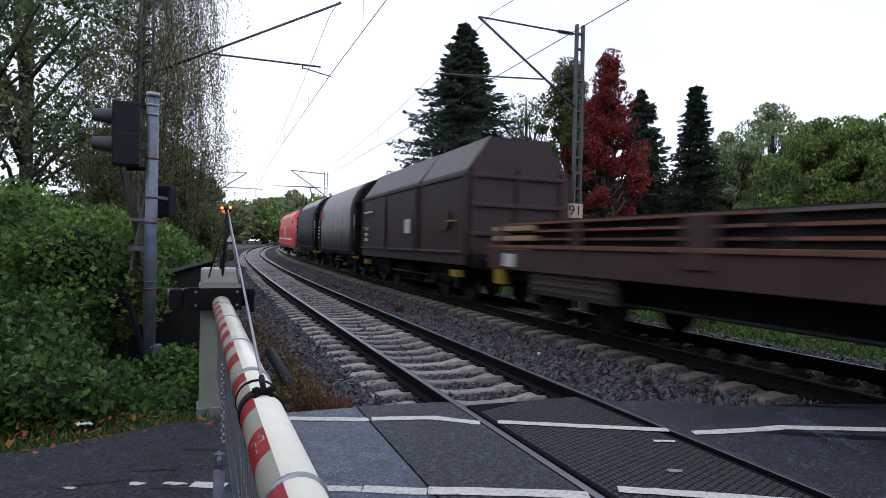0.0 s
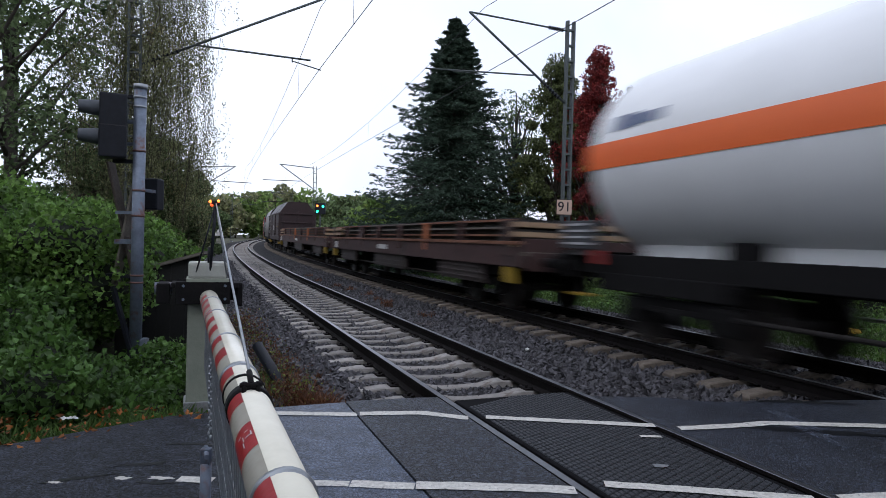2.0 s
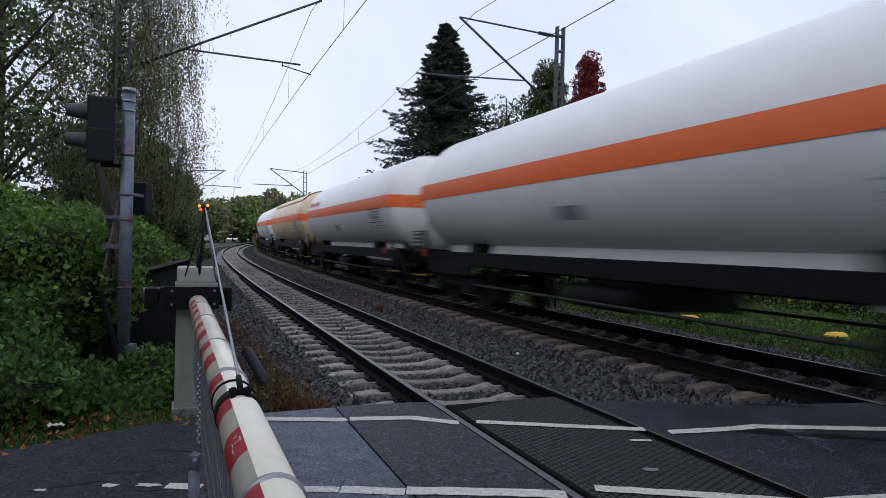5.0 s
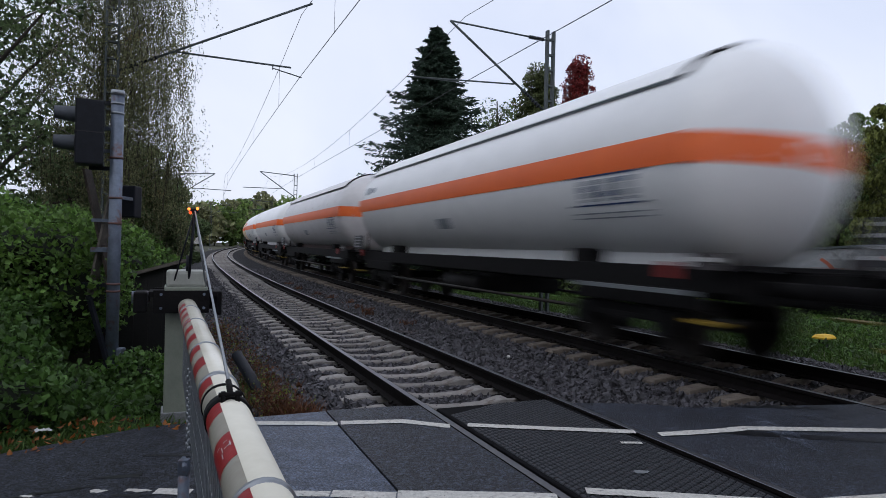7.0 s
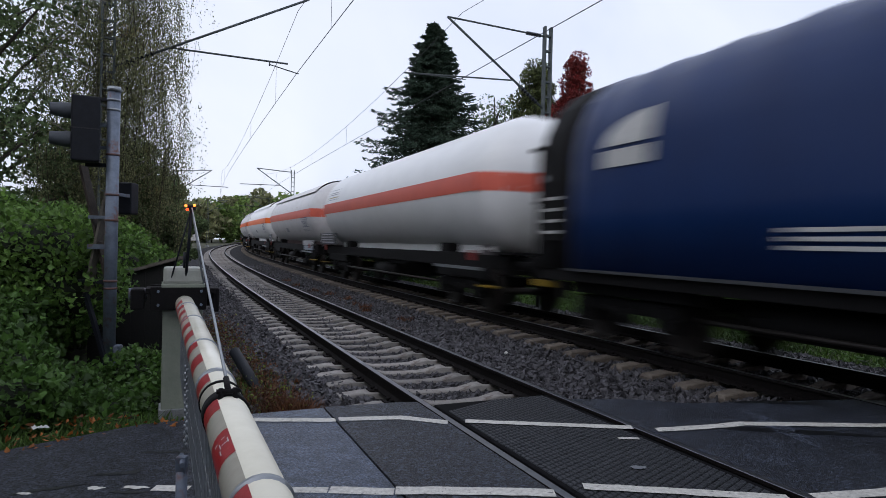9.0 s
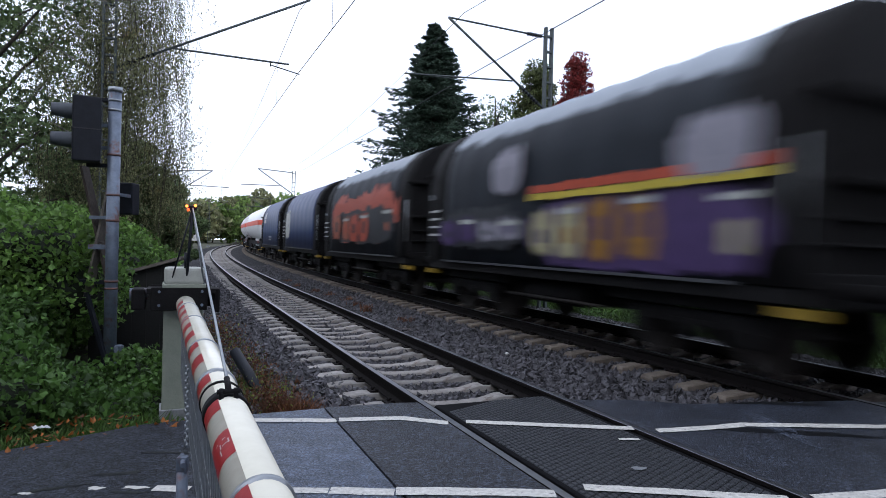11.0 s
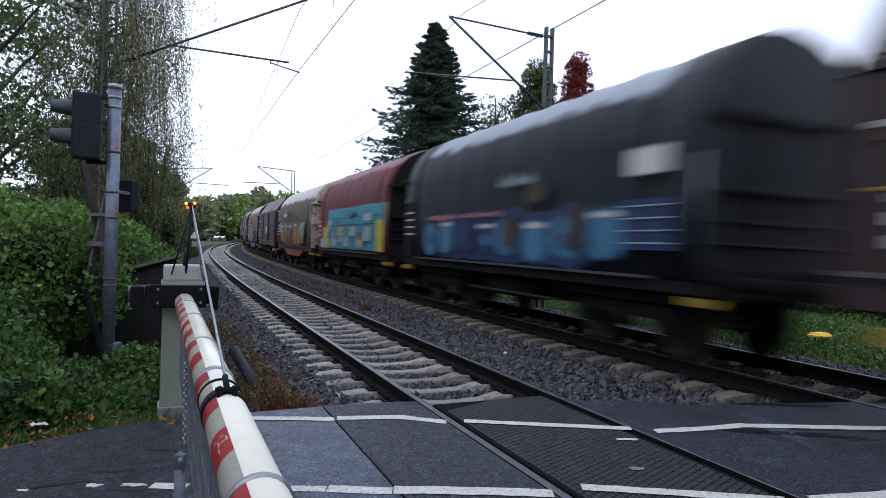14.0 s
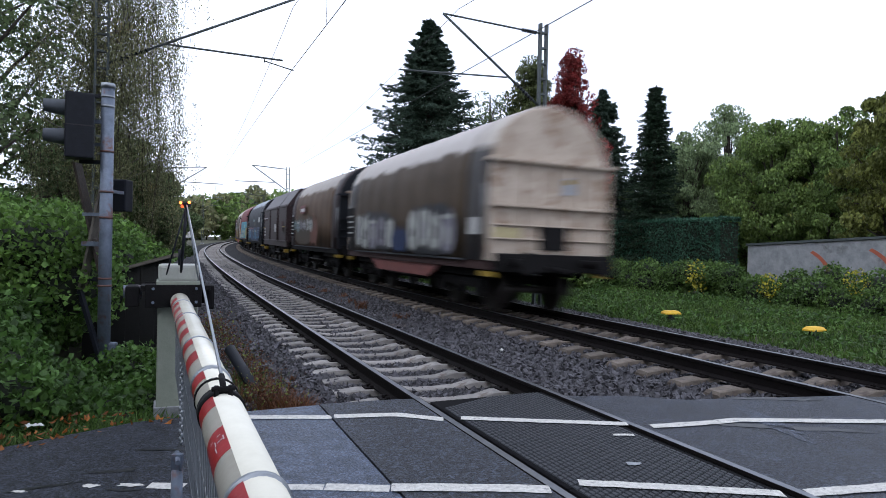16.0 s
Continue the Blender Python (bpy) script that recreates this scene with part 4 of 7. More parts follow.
def tank_wagon(half, body, tag, stripe_on=True, dark_top=False, dirty=False, logo=None, band="tank_orange", skirt=False, high_panel=False):
    w = thing("tank_wagon", Matrix.Identity(4), tag, "tank wagon", "wagons of the train")
    R, ZC = 1.50, 2.72
    ring = [(math.cos(a) * R, math.sin(a) * R) for a in np.linspace(0, 2 * math.pi, 40, endpoint=False)]
    L = half - 0.95
    dome = [(0.0, 0.10), (0.10, 0.45), (0.22, 0.68), (0.38, 0.86), (0.55, 0.96), (0.75, 1.0)]
    ys = [(-L + d, r) for d, r in dome] + [(L - d, r) for d, r in dome[::-1]]
    mid = [ys[5][0] + (ys[6][0] - ys[5][0]) * i / 6 for i in range(1, 6)]
    ys = ys[:6] + [(y, 1.0) for y in mid] + ys[6:]
    rings = [[(x * r, y, ZC + z * r) for x, z in ring] for y, r in ys]
    v, f = loft(rings)
    barrel = sheet("barrel", v, f, body, w, "", True)

    def patch(name, a0, a1, y0, y1, m, lab, add=0.006, dome_ends=False):
        for sx in (-1, 1):
            rr = []
            for y, r in ([q for q in ys if y0 < q[0] < y1] if dome_ends else [(y0, 1.0), ((y0 + y1) / 2, 1.0), (y1, 1.0)]):
                if r < 0.4:
                    continue
                rr.append([(sx * (R * r + add) * math.cos(radians(a)), y, ZC + (R * r + add) * (math.sin(radians(a)) if r == 1 else math.sin(radians(a)) / r)) for a in np.linspace(a0, a1, 6)])
            v, f = loft(rr, closed=False)
            sheet(name, v, f, m, barrel, lab, True)
    if stripe_on:
        patch("orange_stripe", -7.2, 7.4, -L + 0.5, L - 0.5, M[band], "orange band round the tank", 0.006)
        for e in (-1, 1):
            # the band goes on round the domed end
            rr = []
            for a in np.linspace(-90, 90, 25):
                row = []
                for ang in (-7.2, 0.1, 7.4):
                    z = R * math.sin(radians(ang))
                    rho = math.sqrt(max(0.0, 1 - (z / R) ** 2))
                    x = R * rho * math.sin(radians(a))
                    rad = math.sqrt(x * x + z * z) / R
                    d = float(np.interp(rad, [q[1] for q in dome], [q[0] for q in dome]))
                    row.append((x, e * (L - min(d, 0.52) + 0.008), ZC + z))
                rr.append(row)
            v, f = loft(rr, closed=False)
            sheet("orange_stripe", v, f, M[band], barrel, "orange band on the domed end", True)
    if dark_top:
        patch("sun_shield", 40, 90, -L + 0.9, L - 0.9, body, "raised sun shield over the tank", 0.055)
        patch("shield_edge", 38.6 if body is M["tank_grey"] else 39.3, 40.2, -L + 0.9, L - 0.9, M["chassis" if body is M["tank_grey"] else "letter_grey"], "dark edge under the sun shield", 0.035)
        for e in (-1, 1):
            # end hoop; its inner ring fills the shaded gap with dark colour
            hoop = [[(r * math.cos(radians(a)), e * (L - y), ZC + r * math.sin(radians(a))) for a in np.linspace(40, 140, 17)] for y, r in ((0.90, R + 0.055), (0.86, R + 0.058), (0.86, R + 0.002))]
            v, f = loft(hoop, closed=False)
            sheet("shield_end", v, f, M["chassis"], barrel, "dark end hoop filling the shaded gap of the sun shield", True)
    if body is not M["tank_white"]:
        for i in range(9):
            y = -L + 1.2 + (2 * L - 2.4) * i / 8
            patch("barrel_ring", -80, 38, y - 0.03, y + 0.03, M["tank_ring"], "weld ring, a little dirtier than the tank", 0.004)
    # bordered lettering below the band
    if high_panel:
        for a, m in ((28, "letter_grey"), (23.5, "letter_pale"), (20.5, "letter_pale"), (16, "paint_yellow_old"), (12.5, "letter_grey")):
            patch("data_line", a - (0.35 if m == "letter_grey" else 1.2), a + 0.35, L - 2.7 + 0.1 * (a % 3), L - 1.2, M[m], "row of unreadable lettering", 0.008)
    else:
        for a, hw, m in ((-7.5, 0.5, "letter_blue"), (-24, 0.5, "letter_blue"), (-29, 0.4, "letter_grey"), (-32, 0.4, "letter_grey")):
            patch("data_line", a - hw, a + hw, -L + 1.25, -L + 2.9, M[m], "ruled line of the data panel", 0.008)
        for i, (a, hw) in enumerate(((-11, 1.3), (-14.5, 1.6), (-18, 1.5), (-21.2, 0.8))):
            for k in range(3):
                patch("data_line", a - hw, a + hw, -L + 1.45 + 0.42 * k + 0.06 * (i % 2), -L + 1.75 + 0.42 * k, M["letter_grey" if (i + k) % 3 else "letter_blue"], "row of unreadable lettering", 0.008)
        patch("maker_plate", -34, -24, 0.1, 0.8, M["letter_grey"], "small grey plate", 0.007)
    if logo:
        y1 = L - 1.1
        for k in range(5 if logo == "tank_red" else 2):
            patch("company_mark", 13 + 1.2 * (k % 2), 22 - 1.5 * (k % 3), y1 - 0.5 * k - 0.42, y1 - 0.5 * k, M[logo], "company mark as a plain shape", 0.008)
    if skirt:
        for sx in (-1, 1):
            part("skirt", box((sx * 1.22, -L + 2.0, 1.36), (0.04, 2.8, 0.24), None, 0.01), M["letter_pale"], w, "pale side skirt")
            part("skirt", box((sx * 1.24, -L + 1.9, 1.12), (0.04, 2.2, 0.20), None, 0.01), M["letter_grey"], w, "blue-grey lettered skirt")
    for y in (-L * 0.6, L * 0.6):
        part("saddle", box((0, y, 1.27), (2.2, 0.5, 0.42), None, 0.03), M["chassis"], w)
    for sx in (-1, 1):
        part("sole_bar", box((sx * 1.12, 0, 1.12), (0.10, 2 * L + 0.3, 0.30), None, 0.01), M["chassis"], w, "dark frame beam")
        part("walkway_edge", box((sx * 1.38, -L + 1.6, 0.95), (0.05, 2.4, 0.06)), M["galv"], w)
        part("barrel_foot", box((sx * 0.72, 0, 1.36), (0.10, 2 * L - 2, 0.30), None, 0.02), body if not dirty else M["chassis_brown"], w)
        for y in (-L + 0.2, L - 0.2):
            part("step", box((sx * 1.3, y, 0.62), (0.30, 0.32, 0.03)), M["paint_yellow"], w, "yellow footstep")
            part("corner_plate", box((sx * 1.36, y, 1.34), (0.03, 0.55, 0.20)), M["hood_roof"], w, "grey lettered plate")
            part("corner_plate", box((sx * 1.38, y, 1.36), (0.03, 0.40, 0.05)), M["paint_white"], w, "row of unreadable lettering")
            part("red_marker", box((sx * 1.42, y - 0.55 * (1 if y > 0 else -1), 1.22), (0.03, 0.22, 0.20)), M["paint_red"], w)
    rack = 2.6 if high_panel else 0.95
    for sx in (-1, 1):
        part("end_rack", box((sx * 1.40, L - rack / 2 + 0.25, 1.56), (0.06, rack, 0.44), None, 0.01), M["bay_grey_plain"], w, "dark grey rack with lettered plates at the end")
        for i in range(4):
            part("lettering", box((sx * 1.44, L - rack / 2 + 0.25 + 0.05 * (i % 2), 1.42 + 0.10 * i), (0.012, rack * (0.82, 0.7, 0.86, 0.6)[i], 0.035)), M["letter_pale"], w, "row of unreadable lettering")
    part("centre_beam", box((0, 0, 1.05), (0.5, 2 * L, 0.32)), M["chassis"], w)
    brake_rigging(w, half, True)
    part("end_platform", box((0, L + 0.15, 1.28), (2.6, 0.55, 0.05)), M["chassis"], w)
    part("end_platform", box((0, -L - 0.15, 1.28), (2.6, 0.55, 0.05)), M["chassis"], w)
    rail_bm = rod((-0.9, L + 0.35, 1.28), (-0.9, L + 0.35, 2.4), 0.025, None, 6)
    rod((-0.9, L + 0.35, 2.4), (0.9, L + 0.35, 2.4), 0.025, None, 6, rail_bm)
    rod((0.9, L + 0.35, 1.28), (0.9, L + 0.35, 2.4), 0.025, None, 6, rail_bm)
    part("hand_rail", rail_bm, M["chassis"], w)
    buffers(w, half)
    for y in (-half + 3.0, half - 3.0):
        bogie_parts(w, y)
    return w


TARP = [(-1.42, 1.08), (-1.43, 2.0), (-1.41, 2.9), (-1.33, 3.3), (-1.15, 3.68), (-0.85, 3.98), (-0.45, 4.18), (0, 4.25)]
TARP = TARP + [(-x, z) for x, z in TARP[-2::-1]]


def side_x(z):
    """Half the width of the tarpaulin at height z."""
    return float(np.interp(z, [p[1] for p in TARP[:8]], [-p[0] for p in TARP[:8]]))


def blob(wagon, y0, y1, z0, z1, m, lab, seed, name="spray_painting", ragged=0.16, inset=0.012):
    """A spray-painted area with an uneven outline, lying on the side sheet."""
    rng = random.Random(seed)
    n = 26
    ca, cb = [rng.uniform(-1, 1) for _ in range(n + 1)], [rng.uniform(-1, 1) for _ in range(n + 1)]
    for sx in (-1,):
        rr = []
        for i in range(n + 1):
            y = y0 + (y1 - y0) * i / n
            end = min(1.0, 4.0 * min(i, n - i) / n + 0.35) if ragged > 0.06 else 1.0
            mid = (z0 + z1) / 2
            top, low = mid + (z1 - mid) * end + ca[i] * ragged, mid - (mid - z0) * end + cb[i] * ragged * 0.6
            rr.append([(sx * (side_x(z) + inset), y, z) for z in np.linspace(low, top, 6)])
        v, f = loft(rr, closed=False)
        sheet(name, v, f, m, wagon, lab)


def tarp_wagon(half, col, tag, end_col="chassis", arts=(), sill="chassis", sill_low=None, panel="chassis", end_panels=False, decals=(), bay="chassis"):
    """A wagon for steel coils under a telescopic hood of tarpaulin; arts: y0, y1, z0, z1, material, label."""
    w = thing("tarpaulin_wagon", Matrix.Identity(4), tag, "freight wagon", "wagons of the train")
    L = half - 0.75
    rng = random.Random(int(half * 1000) + len(tag))
    # sheet pulled over hoops: a gentle ripple between them
    rings = []
    n = 28
    for i in range(n + 1):
        y = -L + 0.95 + (2 * L - 1.9) * i / n
        k = 1.0 - (0.0, 0.007, 0.011, 0.007)[i % 4]
        rings.append([(x * k + rng.uniform(-0.004, 0.004), y, (z if z < 1.3 else z * k) + rng.uniform(-0.006, 0.006)) for x, z in TARP])
    v, f = loft(rings)
    hood = sheet("hood", v, f, col, w, "", True)
    for e in (-1, 1):
        # framed end bay, then the stiffened end wall
        rr = [[(x * 0.99, e * y, 1.25 + (z - 1.25) * 0.995) for x, z in TARP] for y in (L - 0.96, L - 0.5, L - 0.02)]
        v, f = loft(rr)
        sheet("end_bay", v, f, M[bay], w, "framed end bay beside the sheet", True)
        rr = [[(x * k, e * y, 1.25 + (z - 1.25) * k) for x, z in TARP] for y, k in ((L - 0.02, 0.985), (L + 0.03, 0.985), (L + 0.045, 0.972))]
        v, f = loft(rr)
        sheet("end_wall", v, f, M[end_col], w, "steel end wall")
        part("end_beam", box((0, e * (L + 0.09), 3.06), (3.0, 0.16, 0.07), None, 0.015), M[end_col], w, "ledge across the end wall")
        for z, d, h in ((2.17, 0.12, 0.06), (1.79, 0.07, 0.03), (1.52, 0.07, 0.03)):
            part("end_rib", box((0, e * (L + 0.04 + d / 2), z), (2.80, d, h), None, 0.01), M[end_col], w)
        for x in (-1.36, -0.62, 0.08, 0.72, 1.36):
            part("end_post", box((x, e * (L + 0.06), 2.14), (0.07, 0.07, 1.76), None, 0.012), M[end_col], w)
        if end_panels:
            part("end_opening", box((0.06, e * (L + 0.075), 1.55), (0.62, 0.08, 0.46)), M["chassis"], w, "dark opening in the end wall")
            part("end_label", box((0.42, e * (L + 0.05), 2.62), (0.26, 0.03, 0.34)), M["letter_grey"], w, "small faded label")
            part("end_label", box((0.42, e * (L + 0.06), 2.72), (0.18, 0.03, 0.10)), M["paint_yellow"], w, "small yellow sign")
            part("end_panel", box((-1.0, e * (L + 0.05), 1.64), (0.62, 0.03, 0.20)), M["paint_yellow_old"], w, "faded yellowish panel")
        for sx in (-1, 1):
            part("step", box((sx * 1.32, e * (L - 0.1), 0.82), (0.22, 0.32, 0.10)), M["paint_yellow"], w, "yellow footstep")
            part("hand_grip", rod((sx * 1.42, e * (L - 0.1), 1.5), (sx * 1.42, e * (L - 0.1), 2.6), 0.018, None, 6), M["galv"], w, "thin steel hand grip")
    for sx in (-1, 1):
        part("sole_bar", box((sx * 1.33, 0, 1.00), (0.10, 2 * L, 0.20), None, 0.01), M[sill], w, "frame beam")
        part("tarp_rail", box((sx * 1.44, 0, 1.08), (0.03, 2 * L - 1.8, 0.04)), M["bay_grey_plain"], w)
        if sill_low:
            vs, fs = loft([[(sx * 1.30, -L * 0.55, 0.98), (sx * 1.34, -L * 0.55, 0.98), (sx * 1.34, -L * 0.38, 0.60), (sx * 1.30, -L * 0.38, 0.60)],
                           [(sx * 1.30, L * 0.55, 0.98), (sx * 1.34, L * 0.55, 0.98), (sx * 1.34, L * 0.38, 0.60), (sx * 1.30, L * 0.38, 0.60)]])
            sheet("truss", vs, fs, M[sill_low], w, "painted fish-belly beam")
    part("trough", box((0, 0, 1.08), (2.3, 2 * L, 0.24)), M["chassis"], w)
    brake_rigging(w, half)
    plate(w, "data_panel", -side_x(2.0) - 0.02, L - 0.42, 2.0, 0.62, 0.95, M[panel], "white lettered panel")
    for i in range(4):
        plate(w, "data_line", -side_x(2.0) - 0.032, L - 0.42, 1.66 + 0.18 * i, 0.46, 0.05, M["paint_white"], "row of unreadable lettering")
    if end_panels or panel == "paint_red":
        plate(w, "data_panel", -side_x(1.7) - 0.02, -L + 0.5, 1.76, 0.42, 0.34, M["paint_red" if panel == "paint_red" else "paint_white"], "plain label")
    for i, a in enumerate(arts):
        blob(hood, a[0], a[1], a[2], a[3], a[4], a[5], 10 * i + len(tag), inset=0.010 + 0.004 * i, ragged=a[6] if len(a) > 6 else 0.14)
    for ya, yb, z0, z1, arc in decals:
        rr = []
        for i in range(13):
            u = i / 12
            top = z0 + (z1 - z0) * (math.sqrt(1 - (1 - u) ** 2) if arc else 1.0) + 0.005
            rr.append([(-side_x(z) - 0.014, ya + (yb - ya) * u, z) for z in np.linspace(z0, top, 5)])
        v, f = loft(rr, closed=False)
        sheet("printed_mark", v, f, M["paint_white"], hood, "white mark as a plain shape")
    buffers(w, half)
    for y in (-half + 2.55, half - 2.55):
        bogie_parts(w, y)
    return w


def hooded_wagon(half, tag):
    """A steel wagon with a three-part faceted sliding hood."""
    w = thing("hooded_wagon", Matrix.Identity(4), tag, "freight wagon", "wagons of the train")
    L = half - 0.75
    prof = [(-1.40, 1.2), (-1.44, 3.05), (-1.36, 3.22), (-0.78, 4.05), (0.78, 4.05), (1.36, 3.22), (1.44, 3.05), (1.40, 1.2)]
    for i, (y0, y1, k) in enumerate(((-L, -L / 3, 1.0), (-L / 3, L / 3, 1.025), (L / 3, L, 1.0))):
        side = [(x * k, z) for x, z in prof]
        low = [p for p in side if p[1] <= 3.23]
        v, f = loft([[(x, y, z) for x, z in side] for y in (y0 + 0.02, y1 - 0.02)])
        hood = sheet("hood", v, f, M["hood_brown"], w, "dark brown steel hood section")
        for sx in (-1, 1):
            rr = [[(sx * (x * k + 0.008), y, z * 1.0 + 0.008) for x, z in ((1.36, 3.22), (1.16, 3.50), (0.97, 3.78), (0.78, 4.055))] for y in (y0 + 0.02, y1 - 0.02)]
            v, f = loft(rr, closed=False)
            sheet("roof_slope", v, f, M["hood_roof"], hood, "paler grey-brown roof slope")
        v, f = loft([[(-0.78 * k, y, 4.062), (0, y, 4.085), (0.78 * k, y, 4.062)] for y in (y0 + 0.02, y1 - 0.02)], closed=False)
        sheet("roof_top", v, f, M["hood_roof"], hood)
        for y in (y0 + 0.06, y1 - 0.06):
            for sx in (-1, 1):
                part("hood_rib", box((sx * 1.45 * k, y, 2.15), (0.05, 0.09, 1.85), None, 0.01), M["hood_brown"], hood)
        for sx in (-1, 1):
            part("eaves_beam", box((sx * 1.45 * k, (y0 + y1) / 2, 3.1), (0.06, y1 - y0 - 0.1, 0.09), None, 0.01), M["hood_brown"], hood)
    for e in (-1, 1):
        for z in (1.7, 2.4, 3.1):
            part("end_rib", box((0, e * (L + 0.03), z), (2.6, 0.09, 0.10), None, 0.02), M["hood_brown"], w)
        for x in (-1.2, 0, 1.2):
            part("end_post", box((x, e * (L + 0.03), 2.3), (0.10, 0.08, 2.0), None, 0.02), M["hood_brown"], w)
        for sx in (-1, 1):
            part("step", box((sx * 1.32, e * (L - 0.6), 0.72), (0.22, 0.36, 0.16)), M["paint_yellow"], w, "yellow footstep")
            part("hand_grip", rod((sx * 1.50, e * (L - 0.35), 2.0), (sx * 1.50, e * (L - 0.95), 2.0), 0.025, None, 6), M["paint_yellow"], w, "yellow hand grip")
    for sx in (-1, 1):
        part("sole_bar", box((sx * 1.36, 0, 1.08), (0.10, 2 * L, 0.28), None, 0.01), M["hood_brown"], w)
        part("gutter_rail", box((sx * 1.47, 0, 1.26), (0.04, 2 * L, 0.05)), M["hood_roof"], w)
    x = -1.46
    plate(w, "data_panel", x, L - 1.1, 2.55, 1.5, 0.22, M["chassis_brown"], "lettered strip")
    plate(w, "data_line", x - 0.012, L - 1.1, 2.58, 1.4, 0.06, M["paint_white"], "row of unreadable lettering")
    for i in range(3):
        plate(w, "data_line", x - 0.012, L - 0.85, 1.55 + 0.2 * i, 0.5, 0.11, M["paint_white"], "row of unreadable lettering")
    plate(w, "data_panel", x - 0.05, -1.0, 1.95, 0.55, 0.42, M["paint_white"], "white label")
    plate(w, "data_panel", x - 0.012, -L + 1.3, 2.05, 0.7, 0.5, M["chassis_brown"], "reddish panel")
    part("trough", box((0, 0, 1.06), (2.3, 2 * L, 0.24)), M["chassis"], w)
    brake_rigging(w, half)
    buffers(w, half)
    for y in (-half + 2.7, half - 2.7):
        bogie_parts(w, y)
    return w


def flat_wagon(half, tag, seed):
    """A low stake wagon carrying bundles of long rusty bars."""
    rng = random.Random(seed)
    w = thing("stake_wagon", Matrix.Identity(4), tag, "freight wagon", "wagons of the train")
    L = half - 0.65
    part("deck", box((0, 0, 1.2), (2.8, 2 * L, 0.08)), M["wood_old"], w)
    for sx in (-1, 1):
        part("sole_bar", box((sx * 1.36, 0, 1.17), (0.12, 2 * L, 0.46), None, 0.015), M["chassis_brown"], w, "rust-brown frame beam")
        n = 8
        for i in range(n):
            y = -L + 0.6 + (2 * L - 1.2) * i / (n - 1)
            part("stake", box((sx * 1.40, y, 1.50), (0.10, 0.5 if i == 5 else 0.26 if i in (0, 3) else 0.16, 0.70), None, 0.02), M["rust_orange"] if i == 2 or (i == 4 and seed == 1) else M["chassis_brown"], w, "steel stake")
        part("edge_beam", box((sx * 1.43, 0, 1.40), (0.05, 2 * L, 0.07), None, 0.01), M["rust_load"], w)
        for y, ln in ((0.0, 3.4), (-L + 3.1, 2.6), (L - 3.1, 2.6)):
            part("truss", box((sx * 1.30, y, 0.74), (0.10, ln, 0.42), None, 0.02), M["truss_grey"], w, "ribbed grey-brown lower beam")
            for i in range(3):
                part("truss_rib", box((sx * 1.36, y, 0.62 + 0.12 * i), (0.03, ln, 0.03)), M["truss_grey"], w)
        plate(w, "data_panel", sx * 1.43, L - 1.0, 1.13, 0.5, 0.26, M["paint_white"], "white lettered panel")
        plate(w, "data_panel", sx * 1.43, 0.6, 1.16, 1.1, 0.14, M["paint_white"], "white lettered strip")
        for e in (-1, 1):
            part("step", box((sx * 1.35, e * (L - 0.5), 0.78), (0.14, 0.36, 0.3)), M["paint_yellow"], w, "yellow footstep")
    for e in (-1, 1):
        part("end_board", box((0, e * (L - 0.05), 1.36), (2.7, 0.07, 0.26), None, 0.01), M["chassis_brown"], w)
        for i in range(3):
            part("end_plank", box((0, e * (L - (1.05 if e > 0 else 0.28)), 1.38 + 0.19 * i), (2.86, 1.7 if e > 0 else 0.2, 0.10), None, 0.01), M["plank"], w, "pale timber plank")
    # the load: layers of long bars with dark gaps between them
    for row in range(4):
        z = 1.33 + 0.15 * row
        part("steel_layer", box((0, 0, z), (2.42, 2 * L - 1.2, 0.10)), M["load_black"], w, "dark layer of bars")
        for sx in (-1, 1):
            for k in range(3):
                y0 = -L + 0.6 + (2 * L - 1.2) * k / 3 + rng.uniform(0.0, 0.15)
                y1 = -L + 0.6 + (2 * L - 1.2) * (k + 1) / 3 - rng.uniform(0.05, 0.3)
                part("steel_bar", box((sx * (1.24 + rng.uniform(0, 0.06)), (y0 + y1) / 2, z + 0.07), (0.14, y1 - y0, 0.042)), M["rust_load"] if rng.random() < 0.75 else M["wood_old"], w)
    for i in range(8):
        part("steel_bar", box((-1.05 + 0.3 * i, rng.uniform(-0.3, 0.3), 1.88), (0.2, 2 * L - 1.8, 0.06)), M["load_black"], w)
    part("trough", box((0, 0, 1.06), (2.3, 2 * L, 0.2)), M["chassis"], w)
    brake_rigging(w, half)
    buffers(w, half, "chassis_brown")
    for y in (-half + 3.2, half - 3.2):
        bogie_parts(w, y)
    return w


